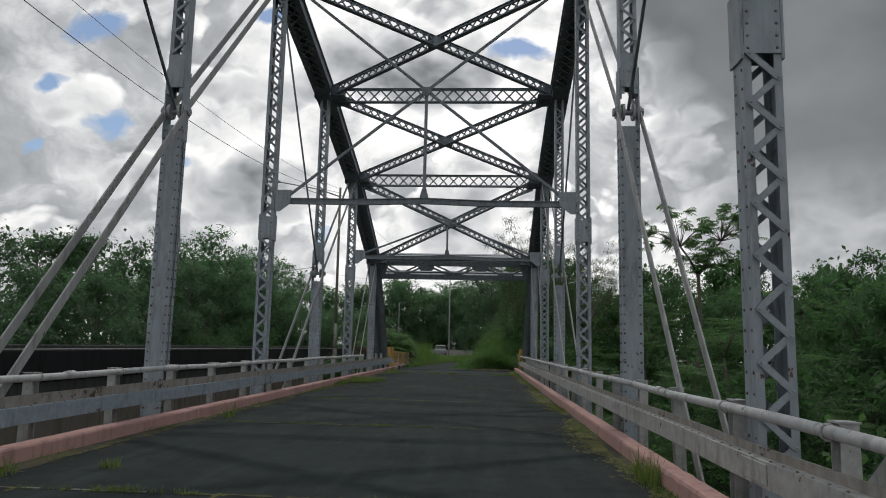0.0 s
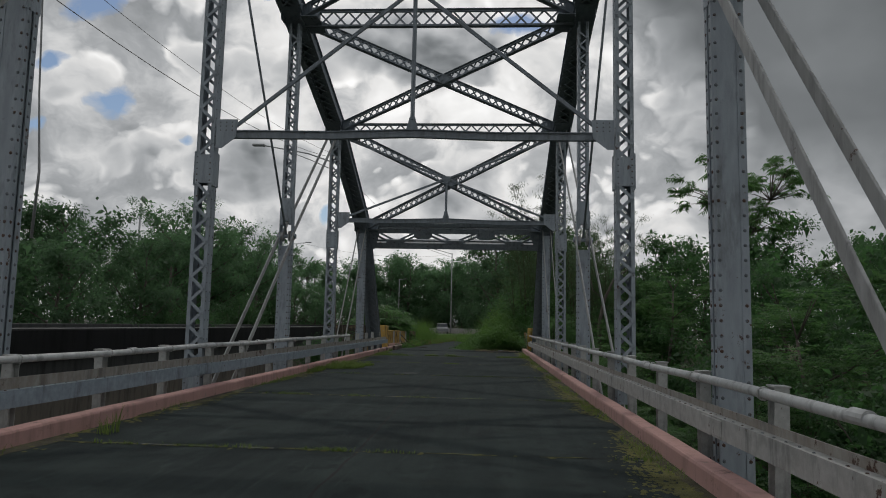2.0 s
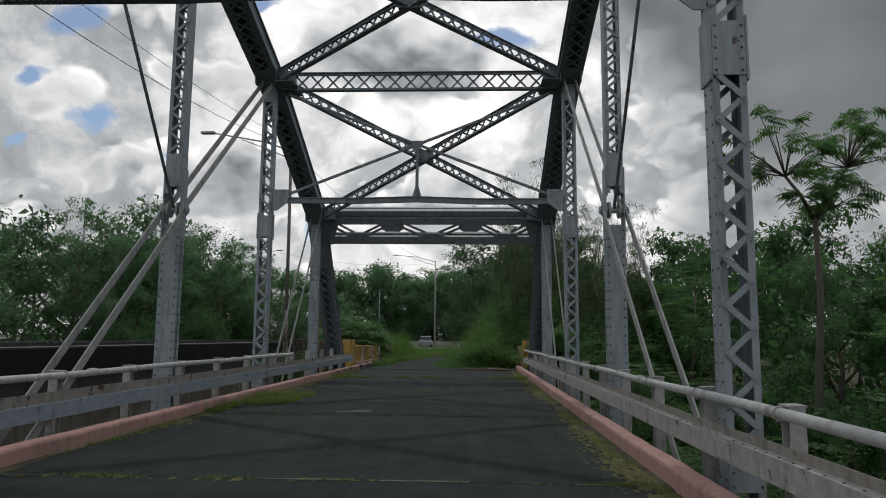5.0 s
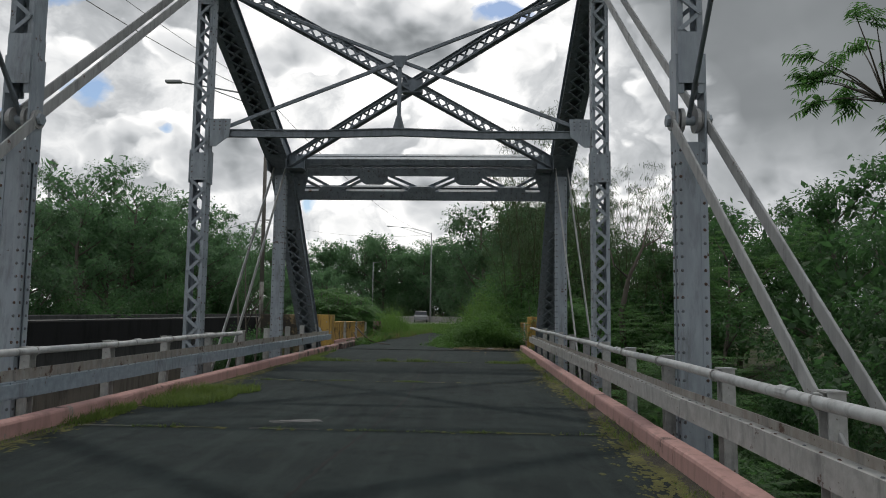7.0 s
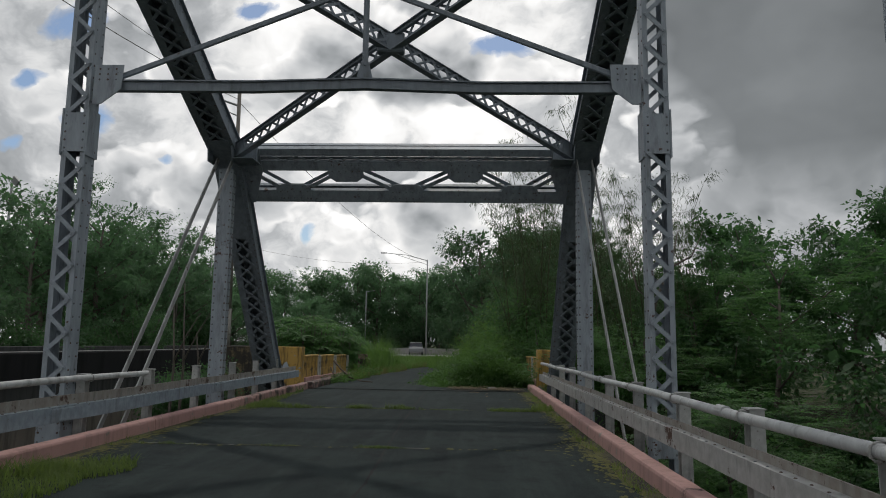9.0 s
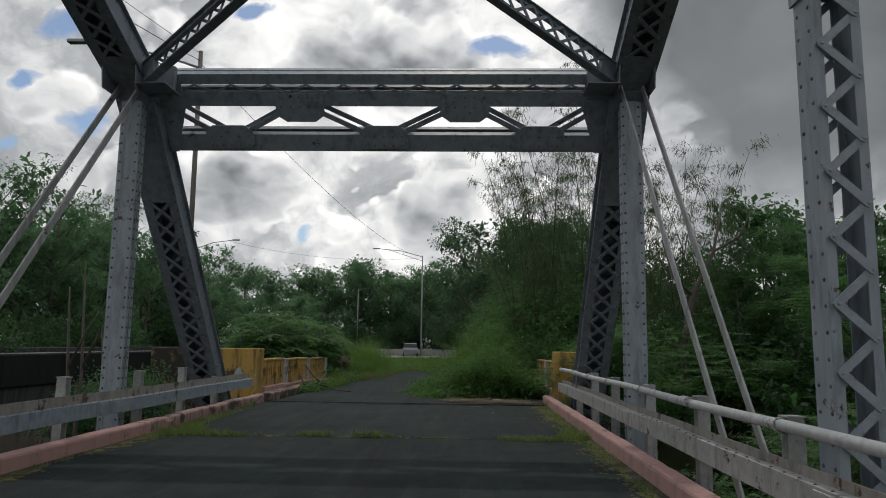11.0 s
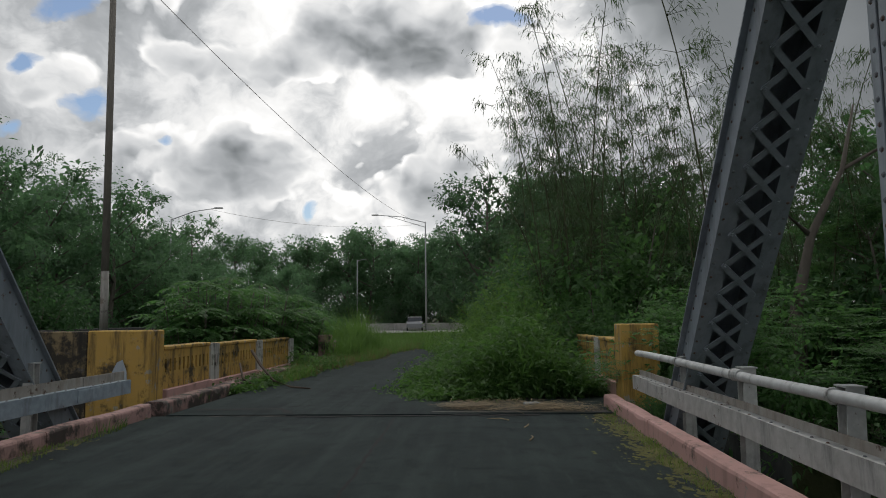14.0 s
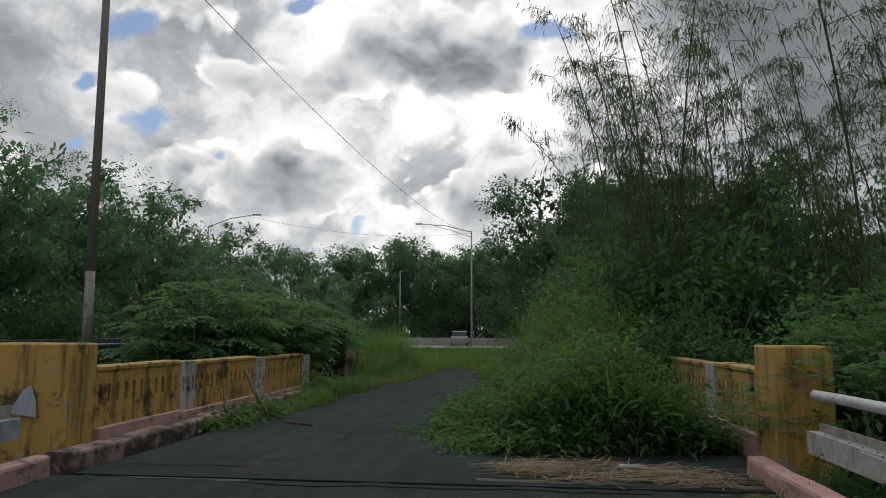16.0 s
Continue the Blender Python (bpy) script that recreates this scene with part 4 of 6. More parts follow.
# ---- guard rails ----
def guard_rail(x, s, y0, y1, pipe_end, bend, pipe_z, plate_top, channel_mat, node_shift):
    """s points from the road to the river. Posts, a back plate on their road side with a proud channel below it, a pipe strapped to their tops."""
    rail = thing("guard_rail", (x, y0, 0), "grey steel guard rail with a pipe along the top", "guard rail", "bridge guard rails")
    out = lambda y: x + s * (max(0.0, y - bend) ** 2) * -0.012 if bend else x
    posts = []
    for k in range(9, 0, -1):
        a, b = POST_Y[k], POST_Y[k - 1]
        posts += [a + (b - a) * i / 3 + node_shift + (0.15 * (3 - k) if k < 3 else 0) for i in range(3)]
    posts = [y for y in posts if y < y1 - 0.2]
    body = Shape()      # a rolled H section under a small cap
    body.box((-0.060, -0.066, -0.70), (0.060, -0.056, 0.93))
    body.box((-0.060, 0.056, -0.70), (0.060, 0.066, 0.93))
    body.box((-0.006, -0.056, -0.70), (0.006, 0.056, 0.93))
    body.box((-0.070, -0.078, 0.931), (0.070, 0.078, 0.943))
    data = body.mesh("rail_post", RAILING)
    arc = [math.pi * (-0.75 + 1.5 * i / 8) for i in range(9)]
    strap = Shape().path([(math.cos(q) * 0.052, 0, math.sin(q) * 0.052) for q in arc], [0.009] * 9, 6)
    hoop = strap.mesh("strap", RAILING)
    rnd = random.Random(int(x * 10) + 3)
    for y in posts:
        lean = pose(out(y) + s * 0.10, y, 0, rnd.uniform(-1.2, 1.2), rnd.uniform(-1.0, 1.0), rnd.uniform(-2, 2))
        p = hang("rail_post", data, rail, m=lean)
        if y < pipe_end:
            hang("strap", hoop, p, m=pose(out(y) - s * 0.015, y - 0.03, pipe_z, 0, 0, 180 if s > 0 else 0))

    def rolled(name, outline, a, b, mat, label, n=6):
        rows = []
        for i in range(n + 1):
            yy = a + 0.01 + (b - a - 0.02) * i / n
            dz = 0.004 * math.sin(yy * 1.1 + x) + 0.002 * math.sin(yy * 5.1)
            rows.append([(out(yy) + s * qx + 0.005 * math.sin(yy * 2.3), yy, qz + dz) for qx, qz in outline])
        k = len(outline)
        v = [p for r in rows for p in r]
        f = [(i * k + j, (i + 1) * k + j, (i + 1) * k + (j + 1) % k, i * k + (j + 1) % k) for i in range(n) for j in range(k)]
        f += [tuple(range(k)), tuple(reversed(range(n * k, n * k + k)))]
        if s < 0:
            f = [tuple(reversed(q)) for q in f]
        return part(name, Shape().take(v, f), mat, rail, label)

    ys = list(np.arange(y0, y1, PANEL)) + [y1]
    low, high = 0.37, 0.565
    front, back = -0.085, 0.018
    for a, b in zip(ys, ys[1:]):
        rolled("channel_rail", [(front, low), (front, high), (back, high), (back, high - 0.014), (front + 0.014, high - 0.014), (front + 0.014, low + 0.014), (back, low + 0.014), (back, low)], a, b, channel_mat, "deep steel channel, rust-stained")
        rolled("back_plate", [(0.020, 0.42), (0.020, plate_top), (0.036, plate_top), (0.036, 0.42)], a, b, RUSTY_RAIL, "rust-streaked plate behind the channel")
        bolts = Shape()
        for i in range(int((b - a) / 0.22)):
            yy = a + 0.12 + 0.22 * i
            bolts.dome((out(yy) + s * (front + 0.03), yy, high + 0.004 * math.sin(yy * 1.1 + x) + 0.002), (0, 0, 1), 0.014)
        part("rivet_heads", bolts, RIVET, rail, kind="stuff")
        if b < y1:
            part("splice_plate", Shape().box((min(out(b) + s * (front - 0.012), out(b) + s * front), b - 0.30, low + 0.02), (max(out(b) + s * (front - 0.012), out(b) + s * front), b + 0.30, high - 0.02), 0.004), channel_mat, rail)
    pts, y = [], y0
    while y < pipe_end:
        pts.append((out(y) - s * 0.012, y, pipe_z + 0.008 * math.sin(y * 1.1)))
        y += 0.9
    pts.append((out(pipe_end) - s * 0.012, pipe_end, pipe_z))
    part("pipe", Shape().path(pts, [0.044] * len(pts), 12), PIPE, rail, "light grey round pipe", smooth=True)
    yy = y0 + 3.1
    while yy < pipe_end - 1:
        part("sleeve", Shape().tube((out(yy) - s * 0.012, yy - 0.09, pipe_z + 0.004), (out(yy) - s * 0.012, yy + 0.09, pipe_z + 0.004), 0.051, sides=12), PIPE, rail)
        yy += PANEL
    return rail


PIPE = material("pipe_paint", steel((0.60, 0.62, 0.62), (0.42, 0.43, 0.43), 0.63, 1.0))
BLUE_RAIL = material("blue_grey_rail_paint", steel((0.34, 0.41, 0.47), (0.20, 0.25, 0.29), 0.60, 1.0))
RUSTY_RAIL = material("rust_stained_paint", steel((0.40, 0.38, 0.35), (0.24, 0.20, 0.165), 0.57, 0.5))
guard_rail(-5.08, -1, DECK_NEAR, 42.4, 32.3, None, 0.89, 0.69, BLUE_RAIL, 0.03)
guard_rail(2.44, 1, DECK_NEAR, 42.6, 42.55, None, 0.875, 0.635, RAILING, 0.25)

# ---- land ----
def smooth(a, b, v):
    v = min(1.0, max(0.0, (v - a) / (b - a)))
    return v * v * (3 - 2 * v)


def land(x, y):
    """The river's gorge under the bridge, level ground past its end, far hills of no height."""
    gorge = -5.5 * (1 - smooth(41.5, 47.0, y)) * (1 - smooth(60, 110, abs(x + 1) - 0.25 * max(0, -y)))
    side = -1.6 * smooth(3.0, 9.0, x) * (1 - smooth(60, 95, y)) * smooth(42, 48, y)
    left = -1.2 * smooth(-6.0, -9.0, x) * (1 - smooth(60, 80, y)) * smooth(42, 48, y)
    bumps = 0.12 * math.sin(x * 0.7 + 1.3) * math.sin(y * 0.55) if abs(x + 1.5) > 5 else 0.0
    return -0.10 + gorge + side + left + bumps


def grid_axis(fine0, fine1, step, far):
    inner = list(np.arange(fine0, fine1 + step / 2, step))
    lo, hi, d = [], [], step
    a, b = fine0, fine1
    while a > -far or b < far:
        d *= 1.35
        a, b = a - d, b + d
        lo.append(max(a, -far)), hi.append(min(b, far))
    return sorted(set(round(float(v), 3) for v in lo + inner + hi))


def make_ground():
    xs, ys = grid_axis(-24, 24, 1.5, 2500), grid_axis(-20, 112, 1.5, 2500)
    v = [(x, y, land(x, y)) for y in ys for x in xs]
    k = len(xs)
    f = [(j * k + i, j * k + i + 1, (j + 1) * k + i + 1, (j + 1) * k + i) for j in range(len(ys) - 1) for i in range(k - 1)]
    piece("ground", Shape().take(v, f), SOIL, "weedy ground falling to the river gorge", "ground", kind="structure", smooth=True)


make_ground()


def strip(edges, z, mat, name, label, category="road", thick=0.06):
    """A paved strip between left and right edges: rows of (left x, right x, y)."""
    v, f = [], []
    for a, b, y in edges:
        v += [(a, y, z), (b, y, z), (b, y, z - thick), (a, y, z - thick)]
    for i in range(len(edges) - 1):
        p, q = i * 4, i * 4 + 4
        f += [(p, p + 1, q + 1, q), (p + 1, p + 2, q + 2, q + 1), (p + 3, p, q, q + 3), (p + 2, p + 3, q + 3, q + 2)]
    f += [(3, 2, 1, 0), tuple(len(edges) * 4 - 4 + i for i in range(4))]
    return piece(name, Shape().take(v, f), mat, label, category, kind="structure")


strip([(-4.55, 2.2, 42.605), (-4.45, 2.4, 46.5), (-4.9, 2.6, 50), (-4.6, 2.8, 55), (-4.2, 2.6, 60), (-3.9, 1.2, 66), (-3.4, -0.8, 72), (-3.0, -1.8, 80)], 0.018, ASPHALT, "approach_road", "worn asphalt approach narrowed by weeds", thick=0.3)
strip([(-90, 70, 98.5), (-90, 70, 110)], 0.06, PALE, "far_road", "pale grey highway crossing beyond the trees")

# abutment under the bridge end
piece("abutment", Shape().box((-8.6, 42.7, -6), (4.6, 43.36, -0.32)), OLD_CONCRETE, "mouldy concrete abutment below the bridge end", "wall", kind="structure")


# ---- yellow end walls with slotted parapets ----
def slotted_panel(x, y0, y1, z0, z1, thick, slots, lo, hi, shape):
    """A wall slab along y with upright slots cut right through it."""
    step = (y1 - y0) / slots
    gap = step * 0.36
    ys = [y0] + [y0 + step * (i + 0.5) + e * gap / 2 for i in range(slots) for e in (-1, 1)] + [y1]
    shape.cells(ys, [z0, lo, hi, z1], lambda i, j: not (j == 1 and i % 2 == 1), x - thick / 2, x + thick / 2)


def parapet(x, y0, runs, top0, fall, name_label):
    wall = thing("slotted_parapet", (x, y0, 0), name_label, "parapet", "slotted parapets")
    y = y0
    for i, (mat, length, slots) in enumerate(runs):
        z1 = top0 - fall * (y - y0)
        low = z1 - 0.72
        s = Shape()
        thick = 0.20 if mat is YELLOW else 0.27
        slotted_panel(x, y, y + length, low, z1 - (0.07 if mat is YELLOW else 0), thick, slots, low + 0.28, z1 - 0.22, s)
        p = part("panel" if mat is YELLOW else "pillar", s, mat, wall, "yellow painted slotted panel" if mat is YELLOW else "white painted pillar with three slots")
        if mat is YELLOW:
            part("coping", Shape().box((x - 0.13, y + 0.002, z1 - 0.068), (x + 0.13, y + length - 0.002, z1), 0.015), mat, p, "mould-stained coping")
        part("plinth", Shape().box((x - 0.17, y + 0.003, -0.05), (x + 0.17, y + length - 0.003, low - 0.003), 0.012), PINK, p, "pink painted plinth")
        y += length
    return wall


parapet(-5.30, 43.9, [(YELLOW, 2.05, 11), (WHITE, 0.46, 3), (YELLOW, 2.5, 13), (WHITE, 0.46, 3), (YELLOW, 2.5, 13), (WHITE, 0.46, 3)], 0.99, 0.014, "yellow slotted concrete parapet with white pillars")
parapet(2.58, 44.1, [(YELLOW, 1.75, 9), (WHITE, 0.46, 3), (YELLOW, 2.5, 13)], 1.03, 0.014, "yellow slotted concrete parapet, half overgrown")


def end_pier(x0, x1, y0, y1, top, label):
    ob = thing("end_pier", ((x0 + x1) / 2, y0, 0), label, "pier", "end piers")
    part("block", Shape().box((x0, y0, -0.3), (x1, y1, top), 0.02), YELLOW, ob)
    return ob


pier = end_pier(-6.25, -5.18, 43.4, 43.88, 1.27, "yellow painted concrete end pier with mould")
wing = Shape().box((-8.0, 43.42, -0.6), (-6.255, 43.8, 1.26), 0.015)
tagged(centred(piece("wing_wall", wing, MOULDY_WALL, "black-stained concrete wing wall beside the yellow pier", "wall")))
end_pier(2.40, 3.00, 43.5, 44.05, 1.29, "yellow painted concrete end pier in the bushes")
kerb_run(-4.95, -4.64, 42.7, 50.5, 1.6, 11, MOULDY_PINK, 0.19, "kerb_far", "broken mouldy kerb past the bridge end", 2.5)
walkway = Shape().box((-5.13, 42.64, -0.2), (-4.955, 52.0, 0.13))
piece("walkway", walkway, OLD_CONCRETE, "narrow mouldy concrete walkway", "pavement", kind="structure")
ruin = Shape().box((-5.5, 57.0, -0.2), (-5.05, 57.45, 0.86), 0.05).box((-5.45, 57.5, -0.2), (-5.1, 58.6, 0.62), 0.06)
tagged(centred(piece("broken_pillar", ruin, MOULDY_PINK, "broken mouldy pink concrete pillar in the grass", "pillar")))


# ---- the road bridge beside ----
def barrier(x, y0, y1, z0, z1, mat, name, label, thick=0.25):
    s = Shape().box((x - thick / 2, y0, z0), (x + thick / 2, y1, z1), 0.03)
    return tagged(centred(piece(name, s, mat, label, "barrier", kind="structure")))


piece("highway_deck", Shape().box((-20.2, -60, -0.55), (-10.95, 99, 0.30)), OLD_CONCRETE, "dark concrete highway bridge running alongside", "road", kind="structure")
piece("highway_surface", Shape().box((-19.9, -60, 0.304), (-11.2, 99, 0.33)), ASPHALT, "asphalt of the highway alongside", "road", kind="structure")
barrier(-11.0, -60, 62, 0.25, 1.06, BLACKENED, "barrier_near", "mould-black concrete highway barrier")
tagged(centred(piece("barrier_cap", Shape().box((-11.1, -60, 1.064), (-10.9, 62, 1.085)), PALE, "thin pale strip along the top of the barrier", "trim", kind="structure")))
barrier(-20.1, -60, 98, 0.2, 1.05, OLD_CONCRETE, "barrier_far", "dark mouldy concrete highway barrier")
GIRDER = material("brown_stained_girder", concrete((0.25, 0.22, 0.185), (0.07, 0.06, 0.05), 0.7))
for x in (-19.6, -16.8, -14.0, -11.25):
    beam = Shape().extrude([(-0.28, -1.75), (0.28, -1.75), (0.28, -1.55), (0.10, -1.40), (0.10, -0.75), (0.25, -0.56), (-0.25, -0.56), (-0.10, -0.75), (-0.10, -1.40), (-0.28, -1.55)], (x, -60, 0), (x, 62, 0))
    tagged(centred(piece("highway_girder", beam, GIRDER, "brown-stained concrete girder under the highway", "girder", "highway girders")))
for y in range(-20, 61, 20):
    pierleg = Shape().box((-20, y - 0.6, -6), (-11, y + 0.6, -1.754), 0.05)
    tagged(centred(piece("highway_pier", pierleg, OLD_CONCRETE, "dark concrete pier under the highway", "pier", "highway piers")))

# ---- plants ----
LEAF = leaf((0.050, 0.100, 0.054), (0.088, 0.160, 0.080), 0.5, 0.5)("broad_leaf")
LEAF_DARK = leaf((0.034, 0.084, 0.034), (0.066, 0.142, 0.052), 0.45, 0.5)("deep_green_leaf")
FROND = leaf((0.042, 0.105, 0.034), (0.090, 0.185, 0.056), 0.45, 0.5)("feather_leaf")
BAMBOO_LEAF = leaf((0.036, 0.070, 0.028), (0.075, 0.122, 0.046), 0.5, 0.3)("bamboo_leaf")
GRASS = leaf((0.034, 0.085, 0.020), (0.092, 0.180, 0.042), 0.5)("grass_blade")
TALL_GRASS = leaf((0.055, 0.100, 0.020), (0.165, 0.220, 0.055), 0.5)("tall_grass_blade")
# leaves of the distant trees: haze put into the colour, paler than broad_leaf
HAZED_LEAF = leaf((0.070, 0.140, 0.076), (0.120, 0.215, 0.108), 0.5, 0.5)("pale_leaf")
FIELD_GRASS = leaf((0.055, 0.120, 0.024), (0.135, 0.235, 0.052), 0.5)("field_grass_blade")
BARK = material("bark", bark((0.17, 0.15, 0.125), (0.055, 0.045, 0.038)))
CULM = material("bamboo_culm", bark((0.085, 0.095, 0.040), (0.035, 0.042, 0.020)))


def quick_mesh(name, verts, faces, mat):
    """A mesh from arrays; faces all have the same number of corners."""
    verts, faces = np.asarray(verts, np.float32), np.asarray(faces, np.int32)
    me = bpy.data.meshes.new(name)
    me.vertices.add(len(verts))
    me.vertices.foreach_set("co", verts.ravel())
    k = faces.shape[1]
    me.loops.add(faces.size)
    me.loops.foreach_set("vertex_index", faces.ravel())
    me.polygons.add(len(faces))
    me.polygons.foreach_set("loop_start", np.arange(len(faces), dtype=np.int32) * k)
    me.update(calc_edges=True)
    me.materials.append(mat)
    return me


def unit(v):
    return v / np.maximum(np.linalg.norm(v, axis=-1, keepdims=True), 1e-6)


def leaf_quads(at, way, face, length, wide, droop=0.15):
    """Pointed leaves: four corners each, tips drooping."""
    way, face = unit(way), unit(face)
    side = unit(np.cross(way, face))
    length, wide = np.asarray(length)[:, None], np.asarray(wide)[:, None]
    mid = at + way * length * 0.45
    tip = at + way * length - np.array((0, 0, 1.0)) * length * droop
    v = np.stack([at, mid + side * wide / 2, tip, mid - side * wide / 2], 1).reshape(-1, 3)
    f = np.arange(len(at) * 4).reshape(-1, 4)
    return v, f


def limbs(rng, height, spread, trunk_r, lean=0.3, forks=7, start=0.35, up=0.55):
    """Trunk, limbs and twigs: returns the wood and the twig ends with their directions."""
    wood = Shape()
    bend = rng.normal(0, lean, (4, 2))
    trunk = [Vector((0, 0, -0.3))]
    for i in range(1, 5):
        trunk.append(Vector((bend[:i, 0].sum() * height * 0.05, bend[:i, 1].sum() * height * 0.05, height * 0.8 * i / 4)))
    wood.path(trunk, [trunk_r * (1 - 0.19 * i) for i in range(5)], 8)
    ends = []
    for i in range(forks):
        f = start + (0.98 - start) * (i + rng.uniform(0, 0.6)) / forks
        k = min(3, int(f * 4))
        base = trunk[k].lerp(trunk[k + 1], f * 4 - k)
        a = i * 2.4 + rng.uniform(-0.5, 0.5)
        reach = spread * rng.uniform(0.65, 1.05) * (1.15 - 0.55 * f)
        out = Vector((math.cos(a), math.sin(a), up * rng.uniform(0.5, 1.5) + 0.5 * f))
        p1 = base + out * reach * 0.5 + Vector((0, 0, -0.05 * reach))
        p2 = base + out * reach
        r = trunk_r * (0.5 - 0.28 * f)
        wood.path([base, p1, p2], [r, r * 0.65, r * 0.25], 6)
        for j in range(5):
            g = 0.35 + 0.65 * j / 4
            q = base.lerp(p2, g)
            b = a + rng.uniform(-1.5, 1.5)
            q2 = q + Vector((math.cos(b), math.sin(b), rng.uniform(0.0, 0.9))) * reach * rng.uniform(0.22, 0.5)
            wood.path([q, q.lerp(q2, 0.5) + Vector((0, 0, 0.05)), q2], [r * 0.3, r * 0.2, r * 0.08], 4)
            ends.append((q2, q))
            ends.append((q.lerp(q2, 0.55), q))
        ends.append((p2, p1))
    top = trunk[-1]
    for j in range(4):
        b = rng.uniform(0, 6.28)
        q2 = top + Vector((math.cos(b) * 0.35, math.sin(b) * 0.35, 0.6)) * spread * rng.uniform(0.3, 0.6)
        wood.path([top, q2], [trunk_r * 0.2, trunk_r * 0.05], 4)
        ends.append((q2, top))
    return wood, ends


def broad_tree(seed, height, spread, per=62, size=0.30, clump=0.75, mat=None, forks=8, start=0.3, name="tree", label="leafy broad-crowned tree"):
    rng = np.random.default_rng(seed)
    wood, ends = limbs(rng, height, spread, height * 0.017 + 0.03, forks=forks, start=start)
    ps, ws = [], []
    for end, root in ends:
        k = int(per * rng.uniform(0.5, 1.4))
        r = clump * rng.uniform(0.6, 1.3)
        c = np.array(end) + np.array((0, 0, 0.1))
        d = unit(rng.normal(0, 1, (k, 3))) * (rng.uniform(0, 1, (k, 1)) ** 0.45) * (r, r, r * 0.62)
        ps.append(c + d)
        ws.append(unit(d + np.array((0, 0, -0.15)) + rng.normal(0, 0.35, (k, 3))))
    # larger, older leaves inside the crown close it against the sky
    inner = np.array([np.array(end) * (0.55, 0.55, 1.0) + np.array(root) * (0.25, 0.25, 0.0) for end, root in ends])
    ps.append(np.repeat(inner, 6, 0) + rng.normal(0, clump * 0.55, (len(inner) * 6, 3)))
    ws.append(unit(rng.normal(0, 1, (len(inner) * 6, 3))))
    at, way = np.concatenate(ps), np.concatenate(ws)
    n = len(at)
    big = np.ones(n)
    big[-len(inner) * 6:] = 0.55 / size
    face = np.array((0, 0, 1.0)) + rng.normal(0, 0.45, (n, 3))
    v, f = leaf_quads(at, way, face, size * big * rng.uniform(0.6, 1.3, n), size * big * 0.55 * rng.uniform(0.7, 1.2, n), 0.2)
    return wood, quick_mesh("crown", v, f, mat or LEAF)


def feather_tree(seed, height, spread, fronds=9, size=0.55, forks=7, start=0.4, mat=None):
    """A legume tree: flat sprays of fine leaflets in layers."""
    rng = np.random.default_rng(seed)
    wood, ends = limbs(rng, height, spread, height * 0.011 + 0.03, forks=forks, start=start, up=0.35)
    base, way, face, length = [], [], [], []
    for end, root in ends:
        for _ in range(int(fronds * rng.uniform(0.6, 1.4))):
            a = rng.uniform(0, 6.28)
            d = np.array((math.cos(a), math.sin(a), rng.uniform(-0.15, 0.35)))
            start_at = np.array(end) + rng.normal(0, 0.12, 3)
            ln = size * rng.uniform(0.7, 1.3)
            for p in range(4):                      # pinnae along the stalk
                for s in (-1, 1):
                    q = start_at + d * ln * (0.25 + 0.25 * p)
                    side = np.array((-d[1], d[0], 0)) * s
                    w = unit(side * 0.9 + d * 0.55 + np.array((0, 0, -0.12)))
                    pl = ln * 0.55 * (1 - 0.12 * p)
                    for j in range(4):              # leaflets, in narrow blades
                        base.append(q + w * pl * (0.1 + 0.24 * j))
                        cross = np.array((-w[1], w[0], 0)) * (1 if j % 2 else -1)
                        way.append(unit(w * 0.8 + cross * 0.6))
                        face.append(np.array((0, 0, 1.0)) + rng.normal(0, 0.25, 3))
                        length.append(pl * 0.38)
    length = np.array(length)
    v, f = leaf_quads(np.array(base), np.array(way), np.array(face), length, length * 0.42, 0.15)
    return wood, quick_mesh("crown", v, f, mat or FROND)


def bush(seed, wide, high, count, size, mat, stems=7):
    rng = np.random.default_rng(seed)
    wood = Shape()
    ps = []
    for i in range(stems):
        a = rng.uniform(0, 6.28)
        r = wide * rng.uniform(0.1, 0.85)
        top = Vector((math.cos(a) * r, math.sin(a) * r, high * rng.uniform(0.5, 0.95)))
        wood.path([(top.x * 0.2, top.y * 0.2, -0.3), top * 0.55, top], [0.03, 0.02, 0.008], 5)
        for _ in range(5):
            ps.append(np.array(top) * rng.uniform(0.5, 1.05) + rng.normal(0, 0.15 * wide, 3) * (1, 1, 0.6))
    ps = np.array(ps)
    k = count // len(ps)
    d = unit(rng.normal(0, 1, (len(ps), k, 3))) * rng.uniform(0, 1, (len(ps), k, 1)) ** 0.5 * (wide * 0.3, wide * 0.3, high * 0.22)
    at = (ps[:, None] + d).reshape(-1, 3)
    at[:, 2] = np.abs(at[:, 2])
    way = unit(d.reshape(-1, 3) + rng.normal(0, 0.2, at.shape) + (0, 0, -0.05))
    n = len(at)
    v, f = leaf_quads(at, way, np.array((0, 0, 1.0)) + rng.normal(0, 0.4, (n, 3)), size * rng.uniform(0.6, 1.3, n), size * 0.5 * rng.uniform(0.7, 1.2, n), 0.25)
    return wood, quick_mesh("foliage", v, f, mat)


